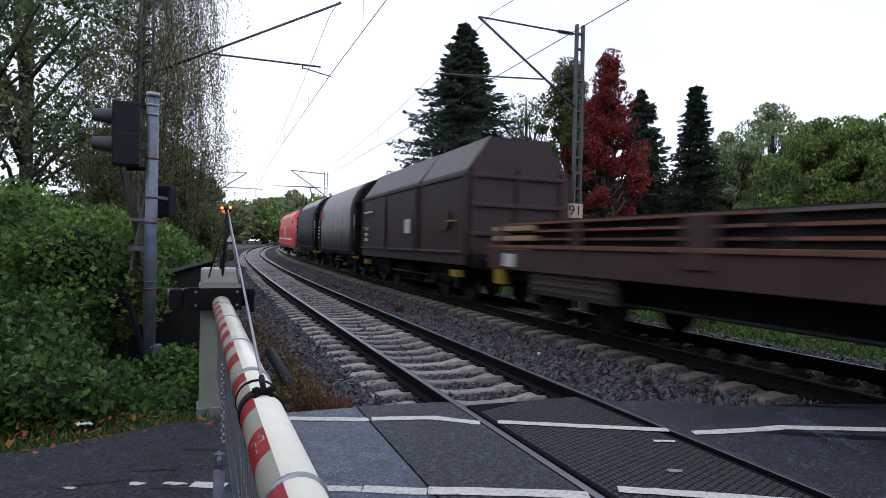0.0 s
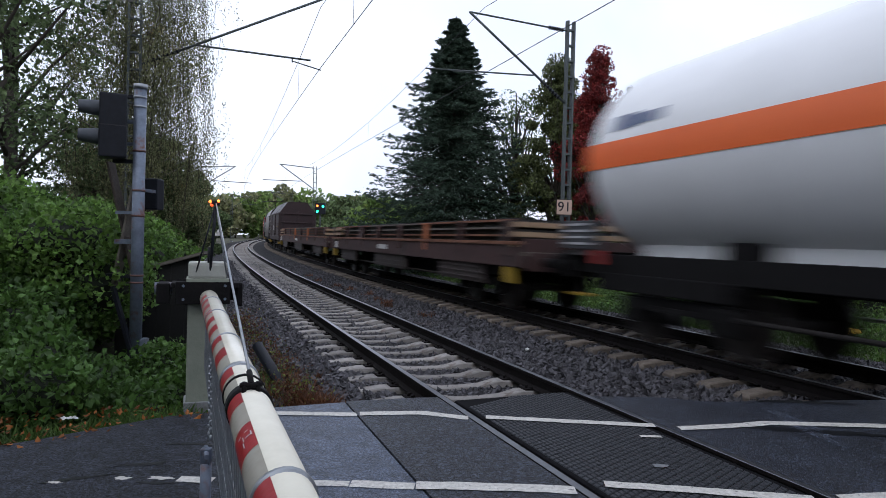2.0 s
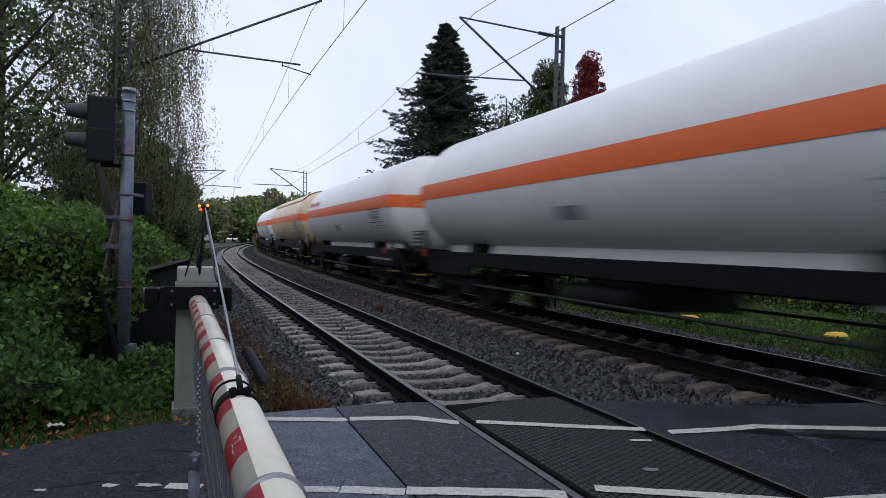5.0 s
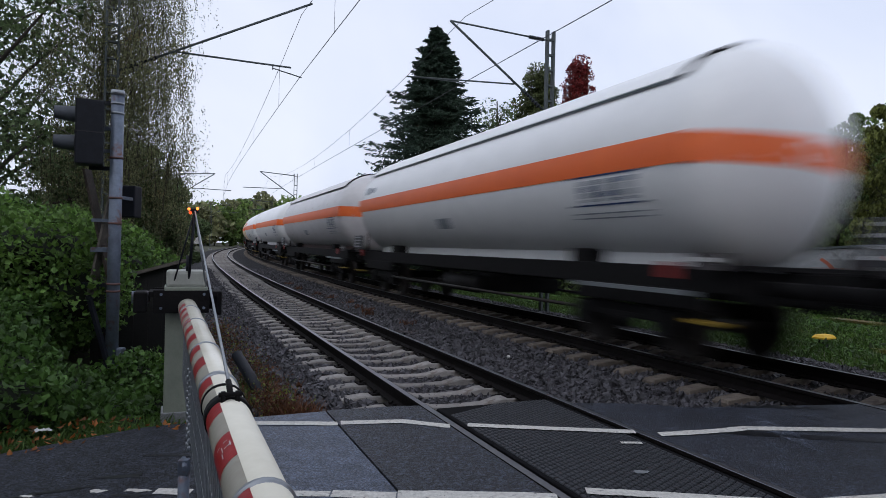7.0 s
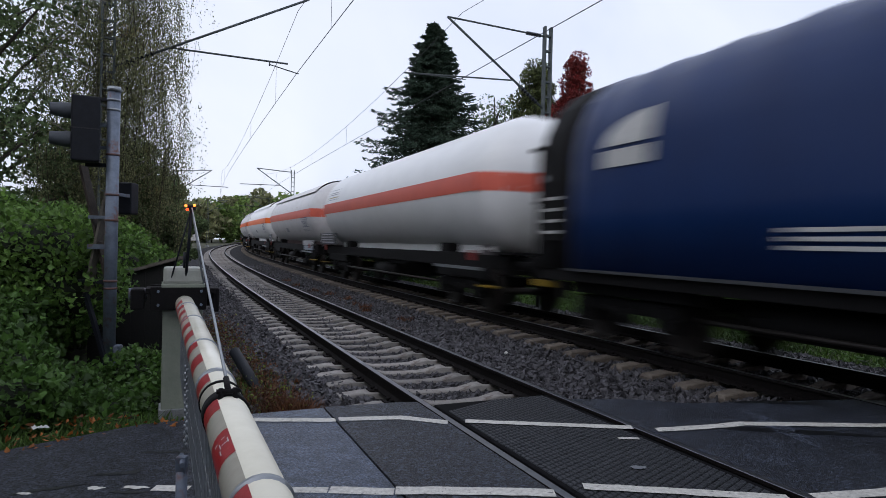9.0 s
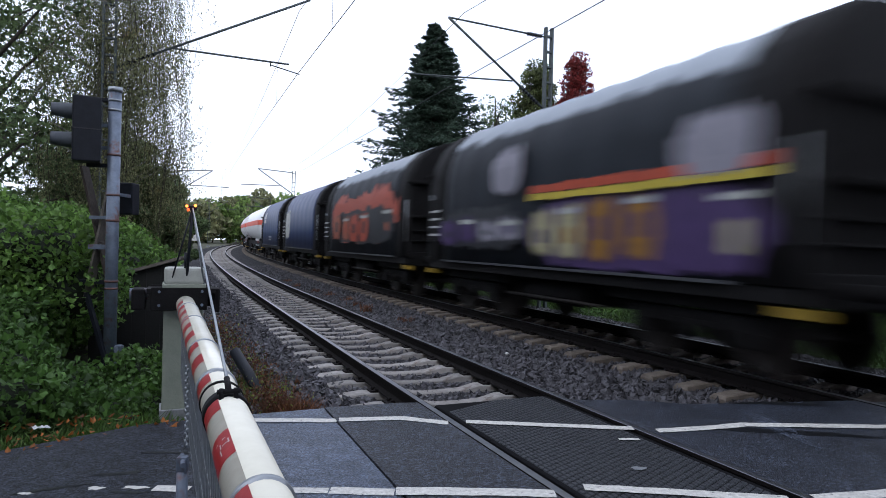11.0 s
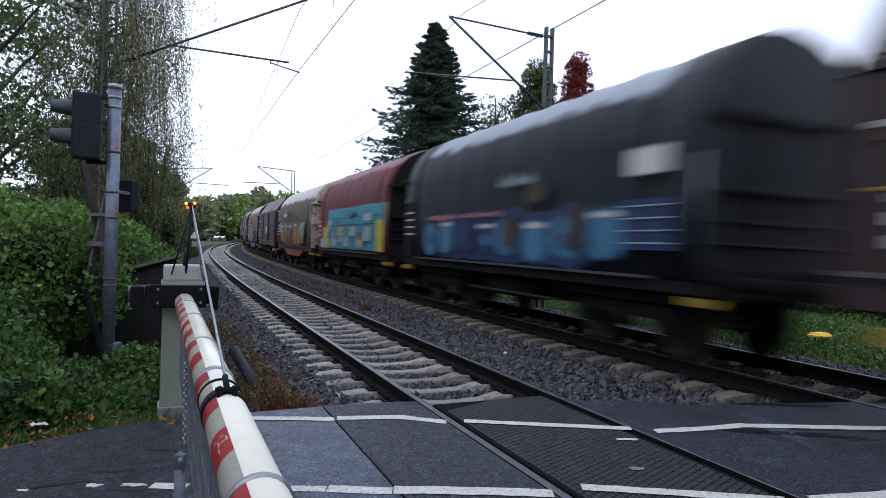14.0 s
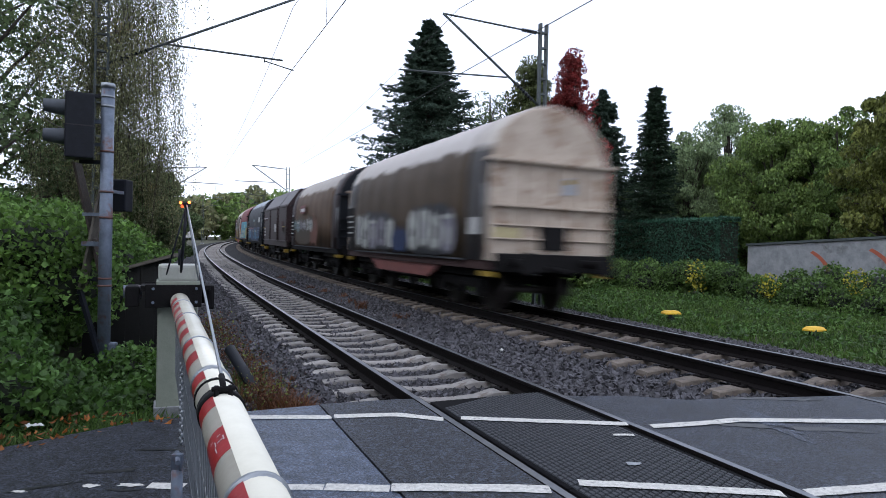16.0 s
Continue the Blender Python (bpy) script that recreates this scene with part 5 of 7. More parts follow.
def locomotive(half):
    w = thing("electric_locomotive", Matrix.Identity(4), "red electric locomotive with raised pantograph at the head of the train", "locomotive")
    L = half - 0.6
    prof = [(-1.45, 1.0), (-1.48, 2.4), (-1.40, 3.3), (-1.05, 3.72), (0, 3.82), (1.05, 3.72), (1.40, 3.3), (1.48, 2.4), (1.45, 1.0)]
    rings = [[(x * k, y, 1.0 + (z - 1.0) * kz) for x, z in prof] for y, k, kz in ((-L, 0.90, 0.62), (-L + 0.25, 0.95, 0.72), (-L + 0.9, 1, 1), (L - 0.9, 1, 1), (L - 0.25, 0.95, 0.72), (L, 0.90, 0.62))]
    v, f = loft(rings)
    body = sheet("body", v, f, M["loco_red"], w, "bright red body", False)
    for e in (-1, 1):
        part("windscreen", box((0, e * (L - 0.52), 2.95), (2.1, 0.05, 0.62), pose(0, 0, 0, e * 33, 0, 0)), M["dark_glass"], body)
        for sx in (-1, 1):
            part("cab_window", box((sx * 1.445, e * (L - 1.5), 2.7), (0.03, 0.6, 0.6)), M["dark_glass"], body)
            part("headlight", rod((sx * 0.9, e * (L - 0.02), 1.5), (sx * 0.9, e * (L + 0.03), 1.5), 0.1, None, 12), M["paint_white"], body)
        part("skirt", box((0, e * (L - 0.4), 0.75), (2.7, 0.7, 0.5), None, 0.05), M["hood_roof"], w)
        # pantograph, the rear one raised
        z1 = 5.72 if e < 0 else 4.25
        bm = rod((-0.4, e * 5.6, 3.85), (-0.4, e * 5.6 - 1.2, (z1 + 3.9) / 2), 0.04, None, 6)
        rod((0.4, e * 5.6, 3.85), (0.4, e * 5.6 - 1.2, (z1 + 3.9) / 2), 0.04, None, 6, bm)
        rod((0, e * 5.6 - 1.2, (z1 + 3.9) / 2), (0, e * 5.6 + 0.3, z1), 0.04, None, 6, bm)
        rod((-0.9, e * 5.6 + 0.3, z1), (0.9, e * 5.6 + 0.3, z1), 0.04, None, 6, bm)
        part("pantograph", bm, M["chassis"], w, "dark pantograph")
    part("frame", box((0, 0, 0.92), (2.7, 2 * L - 1, 0.3), None, 0.03), M["hood_roof"], w)
    part("roof_gear", box((0, 0, 3.95), (1.3, 6, 0.25), None, 0.05), M["hood_roof"], w)
    for sx in (-1, 1):
        part("stripe", box((sx * 1.485, 0, 1.5), (0.012, 2 * L - 3, 0.16)), M["paint_white"], body)
        part("mark", box((sx * 1.485, 0, 2.2), (0.012, 1.2, 0.8)), M["paint_white"], body, "pale company mark as a plain shape")
    buffers(w, half)
    for y in (-half + 4.2, half - 4.2):
        bogie_parts(w, y)
    return w


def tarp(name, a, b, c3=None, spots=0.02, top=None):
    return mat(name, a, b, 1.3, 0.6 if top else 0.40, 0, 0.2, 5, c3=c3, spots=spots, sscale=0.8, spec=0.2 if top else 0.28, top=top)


def spray(name, stops, scale, seed):
    """Patchy sprayed colours with sharp borders."""
    m = bpy.data.materials.new(name)
    m.use_nodes = True
    n, l = m.node_tree.nodes, m.node_tree.links
    b = n["Principled BSDF"]
    b.inputs["Roughness"].default_value = 0.55
    co, mp = n.new("ShaderNodeTexCoord"), n.new("ShaderNodeMapping")
    mp.inputs["Location"].default_value = (0, seed * 3.7, seed * 1.3)
    l.new(co.outputs["Object"], mp.inputs["Vector"])
    no = n.new("ShaderNodeTexNoise")
    no.inputs["Scale"].default_value, no.inputs["Detail"].default_value, no.inputs["Distortion"].default_value = scale, 2, 1.6
    l.new(mp.outputs[0], no.inputs["Vector"])
    r = n.new("ShaderNodeValToRGB")
    r.color_ramp.interpolation = "CONSTANT"
    els = r.color_ramp.elements
    els[0].position, els[0].color = 0.0, (*stops[0][1], 1)
    els[1].position, els[1].color = stops[1][0], (*stops[1][1], 1)
    for p, c in stops[2:]:
        els.new(p).color = (*c, 1)
    l.new(no.outputs["Fac"], r.inputs["Fac"])
    l.new(r.outputs[0], b.inputs["Base Color"])
    return m


SP_WHITE = spray("spray_white", ((0, (0.30, 0.31, 0.30)), (0.40, (0.38, 0.39, 0.38)), (0.50, (0.42, 0.42, 0.40)), (0.62, (0.037, 0.037, 0.037))), 1.1, 6)
T_BLUE = tarp("tarp_navy", (0.005, 0.026, 0.110), (0.004, 0.019, 0.085), (0.003, 0.014, 0.060), 0.0)
# tan and grey roof tone: washed sheet, with sky sheen painted in
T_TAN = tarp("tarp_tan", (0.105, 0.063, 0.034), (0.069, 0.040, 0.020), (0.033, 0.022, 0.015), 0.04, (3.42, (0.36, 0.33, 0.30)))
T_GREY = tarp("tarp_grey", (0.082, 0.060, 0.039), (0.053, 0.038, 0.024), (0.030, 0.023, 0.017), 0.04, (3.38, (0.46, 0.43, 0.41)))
# red and black roof tone is the sky's gloss put into the colour
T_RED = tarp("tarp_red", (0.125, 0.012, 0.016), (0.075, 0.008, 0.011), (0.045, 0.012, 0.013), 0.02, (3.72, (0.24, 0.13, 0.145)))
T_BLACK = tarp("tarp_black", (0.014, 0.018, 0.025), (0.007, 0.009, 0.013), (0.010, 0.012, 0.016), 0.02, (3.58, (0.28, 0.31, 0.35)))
T_PALE = tarp("tarp_pale", (0.169, 0.163, 0.153), (0.111, 0.104, 0.098), (0.098, 0.085, 0.078), 0.03)

SPRAY = {k: mat("spray_" + k, c, tuple(x * 0.62 for x in c), 5, 0.55, 0, 0.05, 20, c3=tuple(x * 0.4 + 0.02 for x in c), spots=0.0, sscale=2.6) for k, c in (
    ("rust", (0.34, 0.085, 0.035)), ("teal", (0.015, 0.125, 0.085)), ("lilac", (0.26, 0.25, 0.30)), ("chalk", (0.46, 0.47, 0.45)), ("gold", (0.29, 0.145, 0.012)), ("umber", (0.048, 0.029, 0.012)), ("dark_red", (0.13, 0.012, 0.014)),
    ("cyan", (0.03, 0.27, 0.37)), ("deep_cyan", (0.012, 0.14, 0.22)), ("ice", (0.36, 0.44, 0.44)), ("sand", (0.40, 0.37, 0.22)), ("lemon", (0.50, 0.40, 0.035)), ("navy", (0.012, 0.03, 0.10)), ("steel_blue", (0.06, 0.19, 0.32)),
    ("pink", (0.30, 0.11, 0.13)), ("soot", (0.015, 0.016, 0.022)), ("grey_teal", (0.16, 0.24, 0.25)), ("russet", (0.15, 0.05, 0.028)), ("scarlet", (0.42, 0.06, 0.02)), ("violet", (0.06, 0.03, 0.12)))}


def letters(y0, y1, z0, z1, count, fills, edge, seed, ragged=0.10):
    """A row of sprayed letter shapes: dark outline, fill, and a counter in a second tone."""
    rng = random.Random(seed)
    out = [(y0 - 0.1, y1 + 0.1, z0 - 0.02, z1 + 0.04, SPRAY[edge], "sprayed outline", ragged)]
    w_ = (y1 - y0) / count
    for i in range(count):
        a = y0 + w_ * i + rng.uniform(0.0, 0.08)
        b, top, low = a + w_ * rng.uniform(0.78, 1.0), z1 - rng.uniform(0.0, 0.22), z0 + rng.uniform(0.02, 0.16)
        f_ = fills[(count - 1 - i) * len(fills) // count]
        out.append((a, b, low, top, SPRAY[f_], "sprayed letter as a plain shape", ragged))
        m, h = (a + b) / 2, top - low
        out.append((m - w_ * 0.16, m + w_ * 0.14, low + h * rng.uniform(0.2, 0.35), low + h * rng.uniform(0.55, 0.75), SPRAY[edge if i % 2 else fills[i % len(fills)]], "counter of a sprayed letter", ragged * 0.5))
        if i % 2 == 0:
            out.append((a + w_ * 0.05, b - w_ * 0.05, top - 0.12, top - 0.03, SPRAY["chalk"], "highlight on a sprayed letter", 0.03))
    return out


def sign(y0, y1, z0, z1):
    """A small red mark with a white bar, printed on the sheet."""
    return [(y0, y1, z0, z1, SPRAY["dark_red"], "dark red mark", 0.02), (y0 + 0.12, y1 - 0.1, z0 + 0.08, z0 + 0.22, M["paint_white"], "white bar of the mark", 0.015)]


M["bay_red"] = T_RED
SPEED = 19.62
# each wagon: its front and rear along the line at 8 s
train = []


def couple(front, rear, make):
    half = (front - rear) / 2
    train.append((make(half), (front + rear) / 2, half))


couple(213.8, 195.6, lambda h: locomotive(h))
couple(195.5, 184.2, lambda h: tarp_wagon(h, T_BLACK, "covered wagon under a dark grey tarpaulin", "chassis"))
couple(184.1, 172.8, lambda h: tarp_wagon(h, T_PALE, "covered wagon under a dirty pale grey tarpaulin", "chassis", arts=[(3.2, 4.2, 2.6, 3.1, M["paint_red"], "small red mark", 0.03)]))
couple(172.7, 160.6, lambda h: hooded_wagon(h, "dark brown steel wagon with a faceted sliding hood"))
couple(160.5, 138.4, lambda h: flat_wagon(h, "rust-brown stake wagon loaded with layers of long steel bars", 1))
couple(138.3, 119.1, lambda h: flat_wagon(h, "brown stake wagon with orange stakes and a load of bars", 2))
TANKS = ((119.0, 101.7, "tank_white", "white tank wagon with an orange band", False), (101.6, 84.4, "tank_beige", "beige stained tank wagon with an orange band", True),
         (84.3, 67.3, "tank_white", "clean white tank wagon with an orange band", False), (67.2, 50.2, "tank_white", "white tank wagon with an orange band and domed ends", False),
         (50.1, 33.1, "tank_grey", "greyish tank wagon with an orange band and ribs", True), (33.0, 15.6, "tank_white", "white tank wagon with an orange band and sun shield", True),
         (15.5, -1.1, "tank_grey", "grey tank wagon with a faded orange band and dark sun shield", True), (-1.2, -18.1, "tank_white", "off-white tank wagon with an orange band and lettered panel", False))
for a, b, c, tag, top in TANKS:
    couple(a, b, lambda h: tank_wagon(h, M[c], tag, dark_top=top, dirty=c != "tank_white", logo={84.3: "tank_red", 119.0: "letter_blue", 33.0: "letter_grey"}.get(a),
                                      band="tank_red" if a in (15.5, -1.2) else "tank_orange", skirt=a == 15.5, high_panel=a == -1.2))
couple(-18.2, -29.5, lambda h: tarp_wagon(h, T_BLUE, "covered wagon under a plain navy blue tarpaulin", "chassis",
       decals=((3.25, 2.25, 2.86, 3.30, True), (3.25, 2.25, 2.56, 2.80, False), (0.2, -1.1, 1.62, 1.66, False), (0.2, -1.1, 1.53, 1.57, False), (0.2, -1.1, 1.44, 1.48, False))))
couple(-29.6, -40.9, lambda h: tarp_wagon(h, T_BLUE, "covered wagon under a navy tarpaulin with pale panels", "chassis", arts=[(2.5, 4.0, 1.6, 3.0, SP_WHITE, "pale sprayed letters as plain patches")]))
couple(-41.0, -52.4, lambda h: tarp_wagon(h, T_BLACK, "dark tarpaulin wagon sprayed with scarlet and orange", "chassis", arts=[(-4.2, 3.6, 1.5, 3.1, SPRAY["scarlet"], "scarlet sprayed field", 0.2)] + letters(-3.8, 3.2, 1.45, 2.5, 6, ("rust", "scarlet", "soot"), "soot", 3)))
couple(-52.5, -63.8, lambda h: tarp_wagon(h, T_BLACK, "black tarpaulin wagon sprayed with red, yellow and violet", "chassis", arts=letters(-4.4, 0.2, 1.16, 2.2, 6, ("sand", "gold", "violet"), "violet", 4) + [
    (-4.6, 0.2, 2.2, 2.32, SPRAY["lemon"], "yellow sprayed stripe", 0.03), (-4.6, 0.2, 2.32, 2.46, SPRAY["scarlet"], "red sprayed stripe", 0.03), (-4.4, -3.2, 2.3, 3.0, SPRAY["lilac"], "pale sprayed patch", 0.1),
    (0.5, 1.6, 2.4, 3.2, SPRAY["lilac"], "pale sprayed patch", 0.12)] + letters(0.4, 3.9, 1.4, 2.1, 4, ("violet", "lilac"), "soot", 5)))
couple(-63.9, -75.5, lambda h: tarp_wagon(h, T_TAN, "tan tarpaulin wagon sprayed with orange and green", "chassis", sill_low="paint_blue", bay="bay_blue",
       arts=letters(1.0, 3.3, 1.16, 2.25, 3, ("chalk", "rust", "rust"), "rust", 6) + letters(-1.0, 1.1, 1.16, 2.45, 2, ("teal", "teal"), "teal", 7) + [(-0.1, 0.55, 1.5, 2.0, SPRAY["lilac"], "pale inner field", 0.08), (-1.7, -1.05, 1.16, 1.75, SPRAY["chalk"], "white sprayed patch", 0.1),
             (-2.7, -1.0, 1.85, 2.12, SPRAY["lilac"], "lilac sprayed streak", 0.09), (-1.2, 2.4, 2.42, 2.50, SPRAY["lilac"], "pale upper outline", 0.05)] + sign(1.2, 2.25, 2.62, 3.0)))
couple(-75.6, -86.6, lambda h: hooded_wagon(h, "dark brown steel wagon with a faceted sliding hood and white label"))
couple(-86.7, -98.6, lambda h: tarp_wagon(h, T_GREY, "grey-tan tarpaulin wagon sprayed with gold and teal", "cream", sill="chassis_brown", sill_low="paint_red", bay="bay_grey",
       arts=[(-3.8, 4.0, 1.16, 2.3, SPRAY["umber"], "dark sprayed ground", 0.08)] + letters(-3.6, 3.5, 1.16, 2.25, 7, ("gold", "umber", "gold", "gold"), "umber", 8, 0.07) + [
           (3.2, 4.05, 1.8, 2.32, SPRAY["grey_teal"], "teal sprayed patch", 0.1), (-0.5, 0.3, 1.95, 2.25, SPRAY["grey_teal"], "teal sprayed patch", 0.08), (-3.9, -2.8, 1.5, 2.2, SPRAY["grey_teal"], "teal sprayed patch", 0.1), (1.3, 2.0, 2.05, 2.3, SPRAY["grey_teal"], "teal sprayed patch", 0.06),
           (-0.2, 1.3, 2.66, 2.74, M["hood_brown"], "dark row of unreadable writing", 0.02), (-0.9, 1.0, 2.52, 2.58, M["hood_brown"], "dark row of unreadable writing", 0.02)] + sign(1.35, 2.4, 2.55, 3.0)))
couple(-98.7, -109.6, lambda h: tarp_wagon(h, T_RED, "dark red tarpaulin wagon with large cyan and yellow spray painting", "chassis", panel="paint_red", bay="bay_red",
       arts=[(-4.4, 2.9, 1.16, 2.62, SPRAY["cyan"], "bright cyan sprayed field", 0.02), (-4.3, 2.85, 1.98, 2.02, SPRAY["navy"], "dark dividing line", 0.01), (2.3, 2.95, 2.0, 2.2, SPRAY["ice"], "pale sprayed step", 0.02), (-4.3, 2.3, 2.24, 2.28, SPRAY["deep_cyan"], "darker cyan line", 0.01),
             (2.55, 3.7, 1.16, 1.98, SPRAY["lemon"], "yellow sprayed corner", 0.05), (-4.5, -3.7, 1.16, 2.1, SPRAY["lemon"], "yellow sprayed corner", 0.05), (2.2, 2.75, 1.5, 1.8, SPRAY["steel_blue"], "blue sprayed block", 0.02), (3.0, 4.0, 1.16, 1.5, SPRAY["ice"], "pale sprayed edge", 0.04)] + [
           (y, y + w_, z, z + h_, SPRAY[c], "sprayed square block", 0.02) for y, z, w_, h_, c in (
               (1.3, 1.24, 0.75, 0.5, "ice"), (1.45, 1.52, 0.3, 0.2, "navy"), (0.3, 1.62, 0.8, 0.32, "sand"), (0.35, 1.38, 0.5, 0.2, "ice"), (-0.6, 1.24, 0.75, 0.5, "ice"), (-0.4, 1.55, 0.3, 0.2, "deep_cyan"), (-1.5, 1.62, 0.75, 0.3, "ice"),
               (-2.4, 1.24, 0.7, 0.5, "sand"), (-2.2, 1.5, 0.3, 0.25, "navy"), (-3.3, 1.45, 0.7, 0.45, "ice"), (0.6, 2.08, 0.9, 0.1, "deep_cyan"), (-1.3, 2.3, 1.0, 0.2, "deep_cyan"), (-3.4, 2.1, 0.9, 0.22, "ice"))]))
couple(-109.7, -121.4, lambda h: tarp_wagon(h, T_BLACK, "blue-black tarpaulin wagon with dull blue spray painting", "black", bay="black",
       arts=letters(-3.7, 3.6, 1.16, 2.02, 8, ("steel_blue", "navy", "steel_blue", "steel_blue"), "navy", 9) + [(-0.3, 3.3, 1.98, 2.06, SPRAY["pink"], "pinkish upper outline", 0.06), (-0.9, -0.4, 1.4, 2.0, SPRAY["umber"], "brown sprayed stroke", 0.1), (-2.9, -2.5, 1.4, 2.1, SPRAY["umber"], "brown sprayed stroke", 0.1),
             (-4.75, -3.75, 1.42, 2.08, SPRAY["navy"], "navy printed panel", 0.01), (-4.6, -3.85, 2.40, 2.74, M["paint_white"], "white rounded label", 0.05), (-1.8, -1.2, 2.15, 2.5, SPRAY["umber"], "yellow-brown sprayed curl", 0.08), (-1.5, -0.2, 2.5, 2.66, SPRAY["grey_teal"], "grey sprayed curl", 0.1)] + [
           (-4.7, -3.8, z, z + 0.02, M["letter_grey"], "thin printed line", 0.0) for z in (1.5, 1.66, 1.82, 1.98)]))
couple(-121.5, -132.4, lambda h: hooded_wagon(h, "brown steel wagon with a faceted hood and yellow grips"))
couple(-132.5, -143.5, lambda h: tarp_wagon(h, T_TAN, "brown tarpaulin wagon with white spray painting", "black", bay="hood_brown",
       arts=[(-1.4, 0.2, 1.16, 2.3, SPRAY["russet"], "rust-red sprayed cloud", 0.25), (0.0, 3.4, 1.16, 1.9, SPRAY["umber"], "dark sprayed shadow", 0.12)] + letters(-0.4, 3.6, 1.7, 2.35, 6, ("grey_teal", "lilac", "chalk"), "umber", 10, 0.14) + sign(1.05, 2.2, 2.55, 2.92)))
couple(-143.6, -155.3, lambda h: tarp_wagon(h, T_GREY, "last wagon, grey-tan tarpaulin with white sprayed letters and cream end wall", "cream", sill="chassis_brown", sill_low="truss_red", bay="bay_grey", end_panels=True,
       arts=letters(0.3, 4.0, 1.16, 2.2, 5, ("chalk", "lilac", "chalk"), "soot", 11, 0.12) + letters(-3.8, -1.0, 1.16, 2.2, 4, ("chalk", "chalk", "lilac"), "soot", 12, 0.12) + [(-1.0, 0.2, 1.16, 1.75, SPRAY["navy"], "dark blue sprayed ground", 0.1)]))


def motions():
    """The train runs along the far track at a steady pace."""
    for wagon, mid, half in train:
        rows = []
        for t, late in [(0.0, 1.05), (0.1, 0.45), (0.2, 0.12), (0.35, 0.0)] + [(0.5 * i, 0.0) for i in range(1, 33)]:
            s = mid + SPEED * (t - 8.0) + late
            a, b = on_line(s - half * 0.65, GAP), on_line(s + half * 0.65, GAP)
            d = b - a
            rows.append((t, Matrix.Translation((a + b) / 2) @ pose(0, 0, 0, math.degrees(math.asin(d.z / d.length)), 0.85, math.degrees(math.atan2(-d.x, d.y)))))
        walk(wagon, rows)
    # the wheels roll with it
    for ax in axles:
        base = ax.matrix_basis.translation.copy()
        walk(ax, [(i / 30, Matrix.Translation(base) @ Matrix.Rotation(-SPEED / 0.46 * i / 30, 4, "X")) for i in range(481)])


# ---------------------------------------------------------------- plants
def leaf_mesh(name, pts, size, material, parent=None, label="", droop=0.0, aspect=0.6, seed=0, out=None, flat=0.0):
    """One small folded leaf at every point: two triangles each; out: rough direction in which it points."""
    rng = np.random.default_rng(seed)
    pts = np.asarray(pts, float)
    k = len(pts)
    d = rng.normal(0, 1, (k, 3))
    if out is not None:
        d += np.asarray(out) * 1.2
    d[:, 2] -= droop * 2
    d /= np.linalg.norm(d, axis=1)[:, None] + 1e-9
    side = np.cross(d, rng.normal(0, 1, (k, 3)) + np.array([0, 0, flat * 3]))
    side /= np.linalg.norm(side, axis=1)[:, None] + 1e-9
    nrm = np.cross(d, side)
    sz = size * (0.6 + 0.8 * rng.random((k, 1)))
    a, c = pts - d * sz * 0.5, pts + d * sz * 0.5
    b, e = pts + side * sz * aspect * 0.5 + nrm * sz * 0.12, pts - side * sz * aspect * 0.5 + nrm * sz * 0.12
    v = np.stack([a, b, c, e], 1).reshape(-1, 3)
    q = 4 * np.arange(k)[:, None]
    f = np.concatenate([q + np.array([[0, 1, 2]]), q + np.array([[0, 2, 3]])], 1).reshape(-1, 3)
    me = bpy.data.meshes.new(name)
    me.from_pydata(v.tolist(), [], f.tolist())
    me.materials.append(material)
    ob = new(name, me)
    ob.parent = parent
    return tagged(ob, label)


def clump_points(centres, radii, per, seed, shell=0.55):
    """Points in uneven clumps, denser toward the outside."""
    rng = np.random.default_rng(seed)
    out = []
    for c, r in zip(centres, radii):
        d = rng.normal(0, 1, (per, 3))
        d /= np.linalg.norm(d, axis=1)[:, None]
        out.append(np.asarray(c) + d * (np.asarray(r) * (shell + (1 - shell) * rng.random((per, 1)) ** 0.7)))
    return np.concatenate(out)


def limbs(bm, start, tips, r, seed):
    rng = random.Random(seed)
    for t in tips:
        a = Vector(start).lerp(Vector((start[0], start[1], t[2])), rng.uniform(0.3, 0.75))
        mid = a.lerp(Vector(t), 0.5) + Vector((rng.uniform(-.2, .2), rng.uniform(-.2, .2), rng.uniform(0, .4)))
        rod(a, mid, r, r * 0.6, 6, bm)
        rod(mid, t, r * 0.6, r * 0.2, 5, bm)


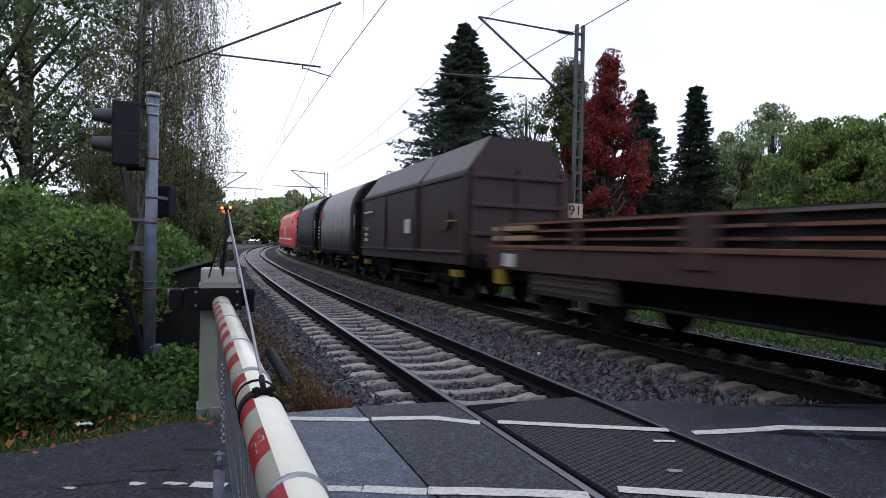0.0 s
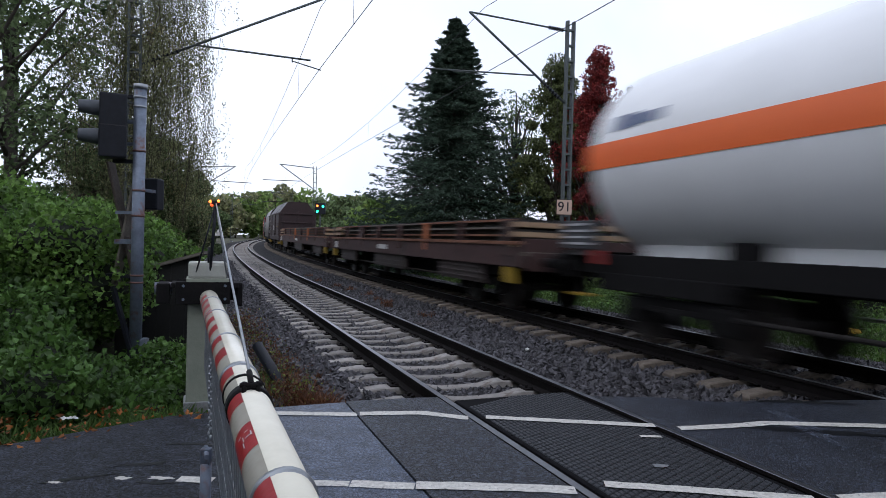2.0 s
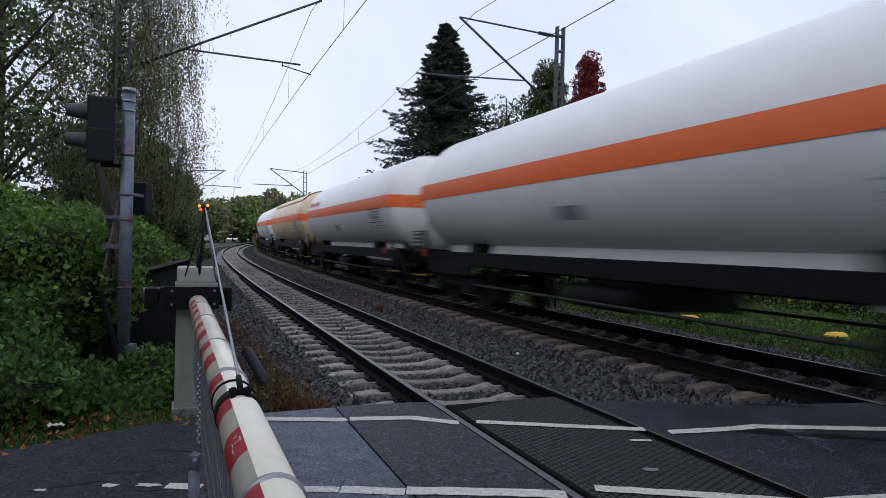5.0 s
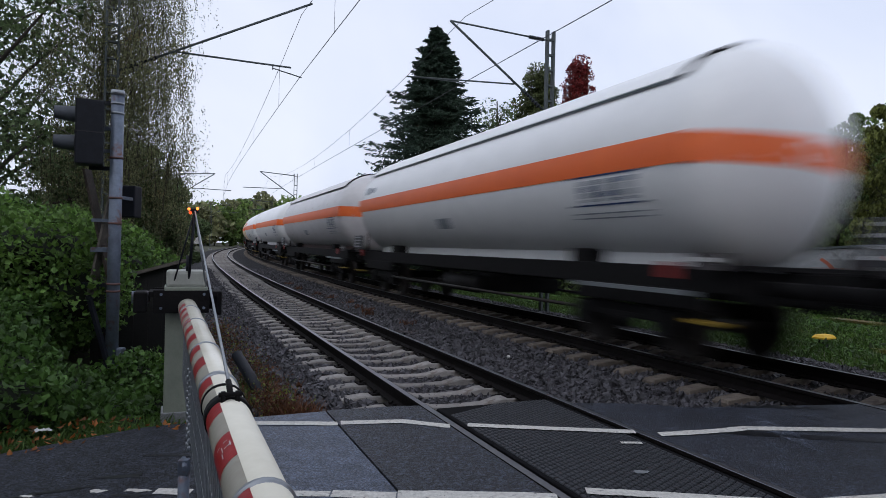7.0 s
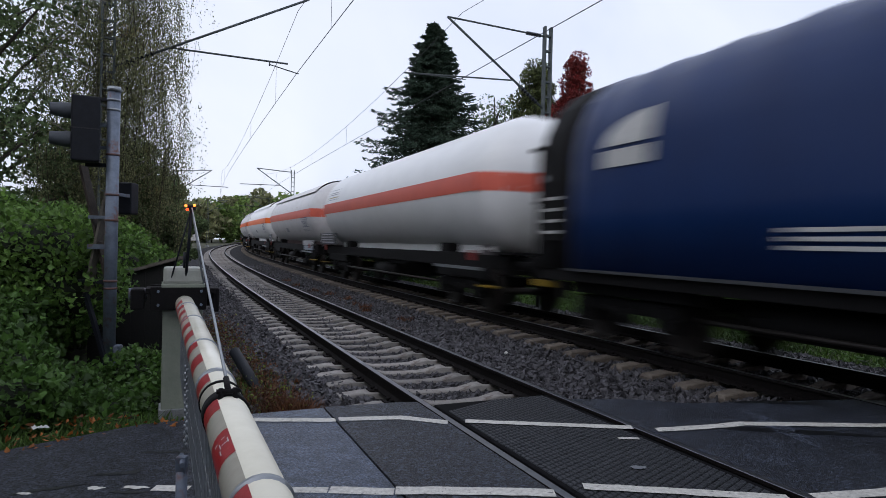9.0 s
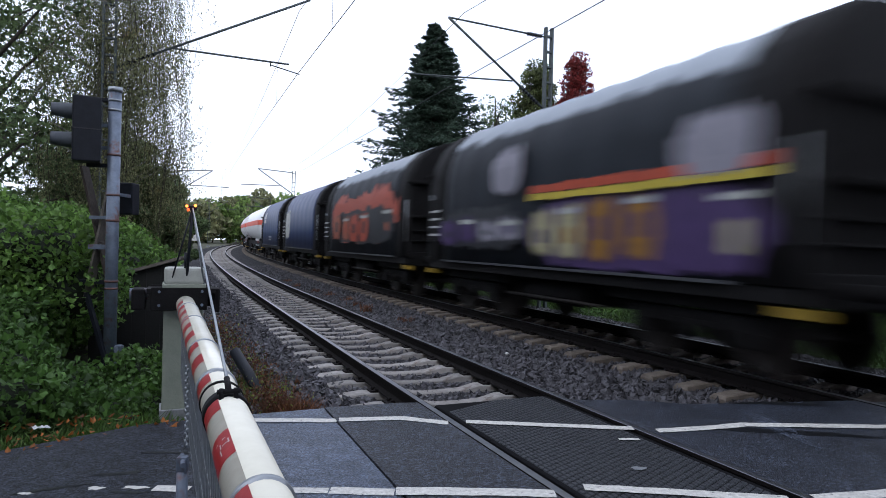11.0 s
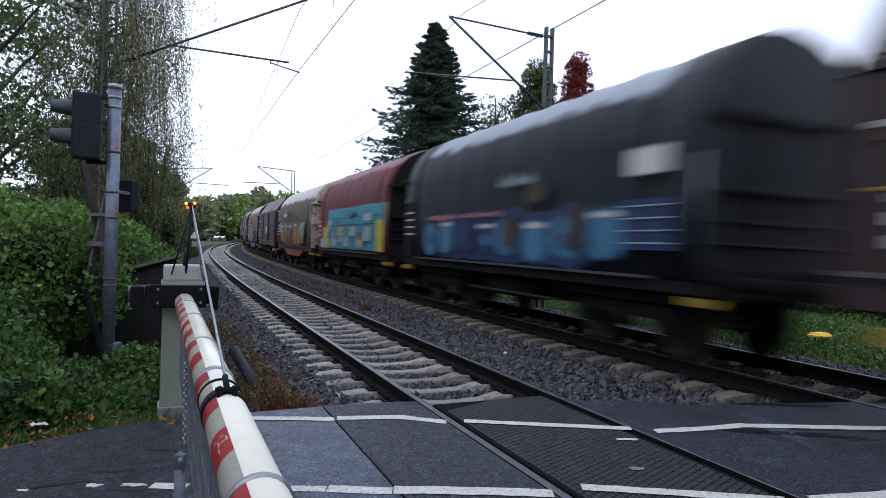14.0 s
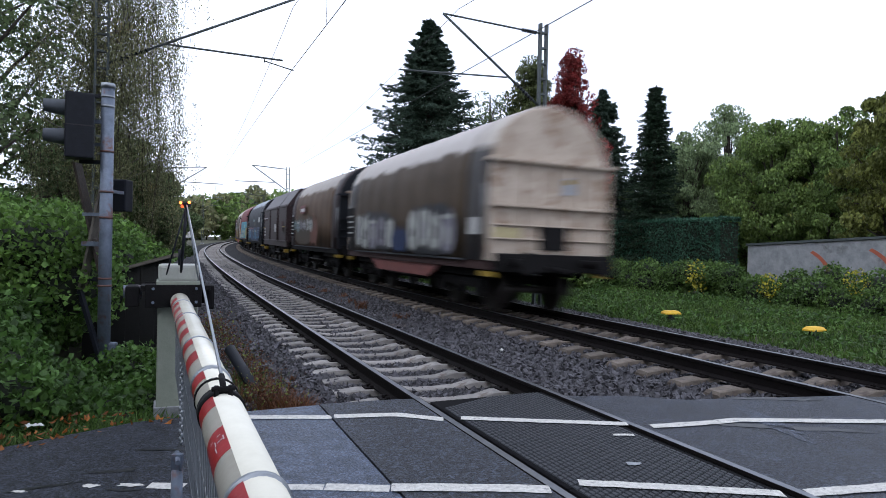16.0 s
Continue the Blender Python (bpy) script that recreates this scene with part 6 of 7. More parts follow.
def broad_tree(at, height, crown_r, material, label, seed, n=34, per=420, leaf=0.26, low=0.25, bark="bark", tall=1.0, droop=0.2, clump=0.34, category="tree", cone=0.0):
    """A tree with a trunk, limbs and a crown of leaf clumps."""
    rng = random.Random(seed)
    t = thing("tree", Matrix.Translation(at), label, category, "trees")
    r = height * 0.018
    bm = rod((0, 0, -0.3), (0.1, 0, height * 0.5), r, r * 0.7, 10)
    rod((0.1, 0, height * 0.5), (0, 0.1, height * 0.93), r * 0.7, r * 0.15, 8, bm)
    cs, rs = [], []
    while len(cs) < n:
        x, y, z = rng.uniform(-1, 1), rng.uniform(-1, 1), rng.uniform(-1, 1)
        if 0.1 < x * x + y * y + z * z < 1:
            wide = (1.0 - 0.35 * max(0, z)) * (1.0 - cone * (z + 1) / 2)
            zz = height * (low + (1 - low) * (z + 1) / 2 * 0.96)
            cs.append((x * crown_r * wide, y * crown_r * wide, zz))
            k = crown_r * clump * rng.uniform(0.6, 1.25)
            rs.append((k, k, k * 0.75 * tall))
    limbs(bm, (0, 0, height * low * 0.6), [c for c in cs[::2]], r * 0.4, seed)
    part("trunk", bm, M[bark], t)
    leaf_mesh("crown", clump_points(cs, rs, per, seed), leaf, material, t, droop=droop, seed=seed)
    return t


def conifer(at, height, base_r, material, label, seed, whorls=26, arms=11, needles=60, leaf=0.34, slim=1.0, low=0.04, power=0.85, category="tree"):
    """A spruce: whorls of drooping branches, each with side sprays of needles that thin out to the tip."""
    rng = np.random.default_rng(seed)
    t = thing("conifer", Matrix.Translation(at), label, category, "trees")
    bm = rod((0, 0, -0.3), (0, 0, height), height * 0.016, 0.02, 8)
    pts, outs = [], []
    for w in range(whorls):
        u = low + (1 - low) * (w + rng.uniform(-0.5, 0.5)) / whorls
        R = base_r * max(0.012, (1 - u)) ** power * rng.uniform(0.85, 1.1)
        for a in range(arms):
            an = rng.uniform(0, 2 * math.pi)
            ln = R * rng.uniform(0.55, 1.2)
            z0 = min(height * u + rng.uniform(-0.30, 0.30), height - 0.15)
            dirn = np.array([math.cos(an), math.sin(an), 0.0])
            perp = np.array([-dirn[1], dirn[0], 0.0])
            sag = ln * rng.uniform(0.12, 0.40) * slim
            k = rng.random(needles) ** 0.7
            spread = (0.34 * ln + 0.12) * (1 - k) ** 0.8 + 0.03
            side = rng.uniform(-1, 1, needles) * spread
            p = dirn * (k * ln)[:, None] + perp * side[:, None]
            p[:, 2] += z0 - sag * k ** 1.5 + 0.10 * ln * slim * (k > 0.8) * (k - 0.8) * 5 - np.abs(side) * 0.25 * slim - np.abs(rng.normal(0, 0.05, needles))
            pts.append(p)
            outs.append(np.tile(dirn * 1.0 + np.array([0, 0, -0.25]), (needles, 1)) + perp * (np.sign(side) * 0.6)[:, None])
            if a % 4 == 0:
                rod((0, 0, z0), tuple(dirn * ln * 0.8 + np.array([0, 0, z0 - sag * 0.7])), 0.03, 0.008, 4, bm)
    part("trunk", bm, M["bark"], t)
    leaf_mesh("crown", np.concatenate(pts), leaf, material, t, seed=seed, out=np.concatenate(outs) * 1.6, aspect=0.28)
    return t


def weeping_birch(at, height, crown_r, label, seed):
    rng = np.random.default_rng(seed)
    t = thing("birch_tree", Matrix.Translation(at), label, "tree", "trees")
    bm = rod((0, 0, -0.3), (0.2, 0, height), 0.20, 0.04, 10)
    pts = []
    tw = bmesh.new()
    for limb in range(74):
        # a limb, and the bundle of twigs that hangs from it
        an, r = rng.uniform(0, 6.283), crown_r * math.sqrt(rng.uniform(0.02, 1))
        z = height * rng.uniform(0.34, 1.03) - 0.22 * r
        tip = Vector((math.cos(an) * r, math.sin(an) * r, z))
        rod((0.1, 0, max(2, z - r * 0.6)), tip, 0.040, 0.010, 5, bm)
        for i in range(13):
            top = tip + Vector(rng.normal(0, 1, 3) * (0.26, 0.26, 0.30))
            ln = rng.uniform(0.9, 3.4)
            k = rng.random(150) ** 0.85
            sway, turn = rng.normal(0, 0.13, 2), rng.uniform(0, 6.283)
            wave = 0.10 * np.sin(k * rng.uniform(2, 6) + turn)
            p = np.array(top)[None] + np.stack([sway[0] * k * ln + wave, sway[1] * k * ln + wave * 0.6, -k * ln], 1) + rng.normal(0, 1, (150, 3)) * np.array([0.075, 0.075, 0.10])
            pts.append(p)
            if i % 2 == 0:
                rod(top, top + Vector((sway[0] * ln, sway[1] * ln, -ln)), 0.007, 0.003, 3, tw, False)
    part("trunk", bm, M["bark_birch"], t, "pale birch trunk and limbs")
    tagged(part("twig_tangle", tw, M["bark"], t, "thin hanging twigs"), kind="stuff")
    leaf_mesh("crown", np.concatenate(pts), 0.048, M["birch_leaf"], t, droop=0.9, seed=seed, aspect=0.6)
    return t


def leafy_mass(name, centres, radii, per, leaf, material, label, category, seed, core=True, aspect=0.8, group=""):
    """A bush or overgrown hedge: a coat of leaves over a shade-dark filler core."""
    ob = thing(name, Matrix.Identity(4), label, category, group)
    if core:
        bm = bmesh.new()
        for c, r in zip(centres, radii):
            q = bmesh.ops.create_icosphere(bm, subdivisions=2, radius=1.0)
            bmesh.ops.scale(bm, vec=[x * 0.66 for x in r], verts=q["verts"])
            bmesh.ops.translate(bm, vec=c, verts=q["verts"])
        part("shade_filler", bm, M["shade_core"], ob, "dark solid filler standing in for shade inside the bush")
    pts = clump_points(centres, radii, per, seed, 0.74)
    pts += np.random.default_rng(seed).normal(0, 0.055, pts.shape)
    pts = pts[pts[:, 2] > -0.42]
    out = np.zeros_like(pts)
    out[:, 2] = 0.2
    leaf_mesh("leaves", pts, leaf, material, ob, droop=0.35, seed=seed, aspect=aspect, out=out, flat=0.2)
    return ob


rg = random.Random(5)
# overgrown ivy hedge beside the road
cs, rs = [], []
for i in range(54):
    u = rg.random()
    x, y = -5.0 - 5.5 * rg.random() - 0.0, 6.6 + 7.0 * rg.random()
    if x > -3.6 - 0.35 * (y - 5):
        x -= 1.2
    cs.append((x, y, 0.15 + rg.random() ** 0.8 * float(np.interp(x / y, (-0.74, -0.5), (1.72, 1.10)))))
    rs.append((rg.uniform(0.6, 1.0), rg.uniform(0.6, 1.0), rg.uniform(0.5, 0.85)))
leafy_mass("ivy_hedge", cs, rs, 3000, 0.08, M["ivy"], "tall ivy-covered hedge in fresh green beside the road", "hedge", 11)
cs, rs = [], []
for i in range(26):
    y = 5.3 + 2.6 * rg.random()
    u = rg.random()
    x = -3.4 - (y - 5.0) * 0.55 - 2.6 * u
    cs.append((x, y, rg.uniform(-0.25, 0.05) + 0.55 * u * rg.random() + 0.30 * (y - 5.3)))
    rs.append((rg.uniform(0.3, 0.55), rg.uniform(0.3, 0.55), rg.uniform(0.3, 0.6)))
leafy_mass("bramble_bush", cs, rs, 1300, 0.075, M["weed_dark"], "low green brambles and weeds at the kerb", "bush", 12, core=True)


cs, rs = [], []
for i in range(20):
    y = 5.9 + 2.6 * rg.random()
    x = -2.95 - 1.4 * rg.random() - 0.12 * (y - 6)
    cs.append((x, y, rg.uniform(-0.35, -0.1)))
    rs.append((rg.uniform(0.2, 0.38), rg.uniform(0.2, 0.38), rg.uniform(0.2, 0.42)))
leafy_mass("bramble_bush", cs, rs, 700, 0.07, M["weed_dark"], "low brambles and weeds round the signal's foot", "bush", 17, core=True)


def grass_patch(name, spots, count, height, material, label, seed, wid=0.012):
    """Thin bent blades; spots: x0, y0, x1, y1, spread."""
    rng = np.random.default_rng(seed)
    v, f = [], []
    per = count // len(spots)
    for x0, y0, x1, y1, sp, z in spots:
        u = rng.random(per)
        px, py = x0 + (x1 - x0) * u + rng.normal(0, sp, per), y0 + (y1 - y0) * u + rng.normal(0, sp, per)
        h = height * (0.5 + rng.random(per))
        lean = rng.normal(0, 0.45, (per, 2)) * h[:, None]
        an = rng.random(per) * 6.28
        cx, cy = np.cos(an) * wid, np.sin(an) * wid
        zz = np.full(per, z)
        a = np.stack([px - cx, py - cy, zz], 1)
        b = np.stack([px + cx, py + cy, zz], 1)
        m1 = np.stack([px - cx * .7 + lean[:, 0] * .4, py - cy * .7 + lean[:, 1] * .4, zz + h * .6], 1)
        m2 = np.stack([px + cx * .7 + lean[:, 0] * .4, py + cy * .7 + lean[:, 1] * .4, zz + h * .6], 1)
        c = np.stack([px + lean[:, 0], py + lean[:, 1], zz + h * 0.95], 1)
        q = 5 * np.arange(per)[:, None] + sum(len(k) for k in v)
        v.append(np.stack([a, b, m2, m1, c], 1).reshape(-1, 3))
        f.append(np.concatenate([q + [[0, 1, 2]], q + [[0, 2, 3]], q + [[3, 2, 4]]], 1).reshape(-1, 3))
    me = bpy.data.meshes.new(name)
    me.from_pydata(np.concatenate(v).tolist(), [], np.concatenate(f).tolist())
    me.materials.append(material)
    return tagged(new(name, me), label, "grass", kind="stuff")


# verge on the far side: lawn-like grass strip up to the ivy bank
def verge(o, s):
    p = on_line(s, GAP + o)
    return p.x, p.y


spots = []
for o in (2.8, 3.6, 4.4, 5.3, 6.2, 7.2, 8.2, 9.2, 10.2):
    a, b = verge(o, 1.0), verge(o, 45)
    spots.append((*a, *b, 0.35, -0.2))
    a, b = verge(o, -5.0), verge(o, 16)
    spots.append((*a, *b, 0.35, -0.2))
grass_patch("grass", spots, 70000, 0.12, M["grass"], "fresh green grass and weeds on the verge", 3)
grass_patch("grass", [(-3.3, 4.95, -2.6, 5.75, 0.16, -0.3), (-4.6, 3.9, -3.3, 5.1, 0.25, -0.3), (-2.7, 6.6, -2.6, 8.0, 0.2, -0.4), (-3.2, 5.6, -3.0, 7.6, 0.22, -0.42), (-3.7, 5.4, -3.8, 7.6, 0.3, -0.42)], 11000, 0.22, M["grass"], "tufts of grass at the edge of the road", 4)
# ivy-covered bank
cs, rs = [], []
for i in range(120):
    q = -4 + 44 * i / 120
    p = on_line(q, GAP + 12.0 + rg.uniform(-0.7, 0.7))
    cs.append((p.x, p.y, rg.uniform(-0.15, 0.62) + float(climb(q))))
    rs.append((rg.uniform(0.5, 0.95), rg.uniform(0.5, 0.95), rg.uniform(0.42, 0.7)))
leafy_mass("ivy_bank", cs, rs, 1300, 0.095, M["ivy_bank"], "bank overgrown with ivy along the railway", "hedge", 13)

bank_yellow = []
for s, o, z in ((9.5, 11.2, 0.45), (9.2, 11.0, 0.2), (3.5, 11.3, 0.5), (1.8, 11.2, 0.4), (15.0, 11.2, 0.4), (6.2, 11.0, 0.2)):
    p = on_line(s, GAP + o)
    bank_yellow.append((p.x, p.y, z + 0.2))
leafy_mass("yellowing_shoots", bank_yellow, [(0.30, 0.30, 0.42)] * len(bank_yellow), 120, 0.085, M["yellow_leaf"], "yellowing shoots on the ivy bank", "bush", 18, core=False)

# overgrowth tinted rust along the near ballast
grass_patch("weeds", [(-1.9, 6.5, -2.6, 8.6, 0.16, -0.36), (-2.6, 8.0, -5.2, 13.0, 0.25, -0.4), (-1.35, 6.25, -1.7, 6.6, 0.10, -0.25), (-2.0, 6.6, -2.3, 8.0, 0.2, -0.36)], 3600, 0.20, M["rust_leaf"], "rust-brown dry weeds beside the ballast", 6, 0.008)
grass_patch("weeds", [(*verge(-2.25, 8), *verge(-2.25, 40), 0.22, -0.26)], 1300, 0.08, M["rust_leaf"], "brown weeds between the two tracks", 7, 0.008)

grass_patch("weeds", [(-2.0, 6.7, -2.5, 8.6, 0.16, -0.36), (-2.6, 8.0, -5.2, 13.0, 0.22, -0.4)], 900, 0.16, M["grass"], "green and yellow weeds beside the ballast", 8, 0.01)
rng = np.random.default_rng(91)
k = 26000
u, o = rng.random(k) ** 1.3, 2.9 + 8.8 * rng.random(k)
s_ = -6 + 46 * u
hh = np.interp(s_, S_ALL, HEAD)
wx, wy = np.interp(s_, S_ALL, LX) + (GAP + o) * np.cos(hh), np.interp(s_, S_ALL, LY) - (GAP + o) * np.sin(hh)
clump = np.sin(wx * 2.1 + 1.3 * np.sin(wy * 1.7)) * np.sin(wy * 2.6 + np.sin(wx * 1.1))
wz = -0.2 + climb(s_) + 0.06 * rng.random(k) + 0.16 * np.clip(clump, 0, 1) * rng.random(k)
tagged(leaf_mesh("weed_leaves", np.stack([wx, wy, wz], 1), 0.085, M["grass"], seed=92, flat=0.5, aspect=0.7), "low leafy weeds among the grass of the verge", "weeds", kind="stuff")
dark = np.sin(wx * 0.9 + 2 * np.sin(wy * 0.6)) * np.sin(wy * 1.2 + 1.5 * np.sin(wx * 0.8)) + 0.5 * rng.normal(0, 1, k) > 0.35
wz2 = wz[dark] + 0.05 + 0.14 * rng.random(int(dark.sum()))
tagged(leaf_mesh("weed_leaves", np.stack([wx[dark] + 0.05, wy[dark], wz2], 1), 0.11, M["weed_dark"], seed=93, flat=0.4, aspect=0.55), "darker broad-leaved weeds in patches on the verge", "weeds", kind="stuff")
tufts = [(*verge(-2.3 + rg.uniform(-0.35, 0.3), s), 0.09) for s in (5.2, 7.4, 8.1, 9.0, 10.6, 12.5, 14.0, 17.0, 20.0)]
grass_patch("weeds", [(x, y, x + 0.02, y + 0.02, sp, float(climb(10)) - 0.2 + 0.03) for x, y, sp in tufts], 620, 0.13, M["rust_leaf"], "tufts of dead brown weeds between the tracks", 9, 0.007)


# ---- trees on the far side
def polar(px, depth, z=-0.4):
    """A place by its bearing (in steps of the lens, at the last moment) and depth."""
    return Vector(((px - 784) / 1120 * depth, depth, z + float(climb((depth - 9) * 1.07))))


conifer(polar(752, 33), 13.6, 6.1, M["spruce"], "tall dark green spruce behind the railway", 21, 64, 17, 100, 0.22, power=0.80)
broad_tree(polar(861, 36), 11.2, 2.9, M["green_dark"], "thin-leaved tree with open dark twigs", 22, 100, 80, 0.14, 0.2, droop=0.1, clump=0.20, cone=0.3)
broad_tree(polar(936, 33), 12.4, 3.2, M["olive_leaf"], "olive-green tree with a pointed top behind the mast", 23, 150, 240, 0.14, 0.1, droop=0.3, clump=0.17, cone=0.66)
broad_tree(polar(1000, 32), 12.2, 2.7, M["red_leaf"], "tall red autumn maple with a pointed crown", 24, 150, 240, 0.13, 0.12, tall=1.3, clump=0.17, cone=0.66)
conifer(polar(1060, 38), 11.4, 4.2, M["spruce"], "dark spruce beside the maple", 25, 40, 14, 60, 0.28, power=0.78)
conifer(polar(1154, 33), 10.4, 1.95, M["cypress"], "slim dark columnar conifer", 26, 60, 14, 44, 0.19, power=0.55, slim=0.3)
for i, (px, dep, h, r, m, lab) in enumerate((
        (1215, 36, 8.8, 2.8, "green_grey", "grey-green rounded garden tree"), (1285, 40, 11.4, 3.6, "green_grey", "tall grey-green garden tree"),
        (1235, 38, 7.0, 2.8, "green_dark", "dark green leafy garden tree"), (1375, 31, 8.9, 3.4, "green", "green cherry tree with hanging leaves"),
        (1475, 29, 8.9, 2.7, "green", "fresh green tree above the garden wall"), (1600, 22, 8.6, 2.3, "green_aut", "yellowing tree near the garden wall"),
        (1100, 42, 6.2, 2.6, "green_dark", "dark green garden bush"), (1330, 36, 7.0, 3.0, "green", "dense leafy green garden shrubbery"),
        (1430, 34, 9.0, 3.0, "green_grey", "pale green tree in the garden"), (1540, 30, 7.6, 2.8, "green", "green tree in the garden"))):
    broad_tree(polar(px, dep), h, r, M[m], lab, 40 + i, 150, 250, 0.155, 0.05, droop=0.9, clump=0.19)
cs, rs = [], []
for px, dep, z, r in ((850, 29, 0.8, 1.2), (900, 28, 0.9, 1.3), (960, 27, 1.0, 1.2), (1010, 26, 0.9, 1.2), (800, 30, 0.9, 1.2)):
    p = polar(px, dep)
    cs.append((p.x, p.y, z))
    rs.append((r, r, r * 1.1))
leafy_mass("shrubs", cs, rs, 1500, 0.22, M["green"], "yellow-green shrubs behind the railway", "bush", 14)

# clipped hedge and garden wall
hd = thing("clipped_hedge", Matrix.Identity(4), "neatly clipped dark blue-green conifer hedge", "hedge")
a, b = on_line(24, 19.0, -0.6), on_line(12.2, 19.0, -0.6)
dirv = (b - a).normalized()
nv = Vector((-dirv.y, dirv.x, 0))
nv = nv if nv.x > 0 else -nv
rng = np.random.default_rng(31)
k = 26000
u, w_, h_ = rng.random(k), rng.random(k), rng.random(k)
face = rng.random(k)
w_ = np.where(face < 0.55, rng.normal(0, 0.03, k), w_)
u = np.where(rng.random(k) < 0.1, 1 + rng.normal(0, 0.003, k), u)
h_ = np.where(face > 0.75, 1 + rng.normal(0, 0.012, k), h_)
pts = np.array(a)[None] + u[:, None] * np.array(b - a)[None] + w_[:, None] * np.array(nv)[None] * 1.3
pts[:, 2] = -0.3 + h_ * 3.25
leaf_mesh("leaves", pts, 0.13, M["hedge_leaf"], hd, seed=31, aspect=0.4)
c = (a + b) / 2 + nv * 0.65
# dark block behind the leaves puts in the hedge's inner shade
part("shade_filler", box((c.x, c.y, 1.25), ((b - a).length - 0.1, 1.2, 3.1), pose(0, 0, 0, 0, 0, math.degrees(math.atan2(dirv.y, dirv.x)))), M["shade_core"], hd)

wall = thing("garden_wall", Matrix.Identity(4), "grey plastered garden wall with orange arcs and a dark coping", "wall")
wall.matrix_basis = Matrix.Translation(on_line(9.2, 17.5, -0.45)) @ pose(0, 0, 0, 0, 0, heading(5) - 90)
v, f = loft([[(x, -0.12, -0.5), (x, 0.12, -0.5), (x, 0.12, 2.02 + 0.058 * x), (x, -0.12, 2.02 + 0.058 * x)] for x in (0, 4, 9, 16)])
sheet("wall_body", v, f, M["concrete"], wall)
v, f = loft([[(x, -0.18, 2.03 + 0.058 * x), (x, 0.18, 2.03 + 0.058 * x), (x, 0.18, 2.11 + 0.058 * x), (x, -0.18, 2.11 + 0.058 * x)] for x in (-0.05, 4, 9, 16)])
sheet("coping", v, f, M["mast"], wall, "dark coping along the top")
for x, r in ((1.55, 1.75), (3.4, 2.0), (3.1, 0.35)):
    rr = []
    for an in np.linspace(-48, 52, 20):
        q = radians(an)
        rr.append([(x + (r + dr) * math.cos(q), -0.127, 1.0 + (r + dr) * math.sin(q) * 0.62) for dr in (-0.08, 0.08)])
    v, f = loft(rr, closed=False)
    sheet("painted_arc", v, f, M["orange_paint"], wall, "orange painted arc")

# yellow markers in the grass
for x, y in ((5.48, 15.1), (7.41, 12.55)):
    mk = thing("marker_post", Matrix.Translation((x, y, -0.10)) @ pose(0, 0, 0, 0, 0, rg.uniform(0, 40)), "low marker with a yellow cap in the grass", "marker", "cable markers")
    part("stem", box((0, 0, -0.03), (0.16, 0.12, 0.30), None, 0.01), M["black"], mk)
    v, f = loft([[(sx * 0.20 * q, sy * 0.12 * q, z) for sx, sy in ((-1, -1), (1, -1), (1, 1), (-1, 1))] for z, q in ((0.12, 1.0), (0.15, 1.0), (0.20, 0.7))])
    sheet("cap", v, f, M["yellow"], mk, "yellow cap")

# ---- trees and walls on the near side
for i, (x, y, h, r, m, lab) in enumerate((
        (-12.5, 14, 12.5, 4.2, "green_dark", "big dark autumn tree over the hedge"), (-15, 20, 13, 4.0, "green_dark", "dark tree with brownish leaves"),
        (-12.6, 22, 6.4, 2.2, "green_dark", "dark bush behind the hedge"), (-17.0, 30, 8.8, 3.0, "green_dark", "dark green tree along the line"),
        (-18.6, 37, 9.0, 2.6, "green_dark", "tree along the line, partly brown"), (-9.4, 18.5, 4.8, 1.5, "green_dark", "dark shrub behind the signal"), (-15.2, 34, 5.2, 1.9, "green_dark", "slender tree beside the line"))):
    broad_tree((x, y, -0.4), h, r, M[m], lab, 60 + i, 56, 250 if i < 2 else 400, 0.15, 0.05, droop=0.3, clump=0.27)
weeping_birch((-9.42, 16.8, -0.4), 13.0, 1.9, "weeping birch with thin hanging yellowing twigs", 71)
low_wall = thing("side_wall", Matrix.Identity(4), "low black timber wall running beside the line", "wall")
for i in range(6):
    x0, x1 = -5.6 + 0.225 * i, -5.6 + 0.225 * i + 0.22
    t0 = 0.86 + 0.29 * (x0 + 5.6)
    v, f = loft([[(x, 9.85, -0.45), (x, 9.92, -0.45), (x, 9.92, t), (x, 9.85, t)] for x, t in ((x0, t0), (x1, t0 + 0.064))])
    sheet("board", v, f, M["black_wood"], low_wall)
v, f = loft([[(x, 9.78, t), (x, 10.0, t), (x, 10.0, t + 0.05), (x, 9.78, t + 0.05)] for x, t in ((-5.65, 0.85), (-4.15, 1.285))])
sheet("coping", v, f, M["wood_old"], low_wall, "grey sloping coping board")
pst = thing("concrete_post", Matrix.Translation((-9.1, 19.0, -0.4)), "grey concrete post with a small arm among the trees", "post")
part("post", box((0, 0, 1.25), (0.22, 0.2, 2.5), None, 0.01), M["concrete"], pst)
part("arm", box((0.25, 0, 2.2), (0.4, 0.06, 0.06)), M["concrete"], pst)

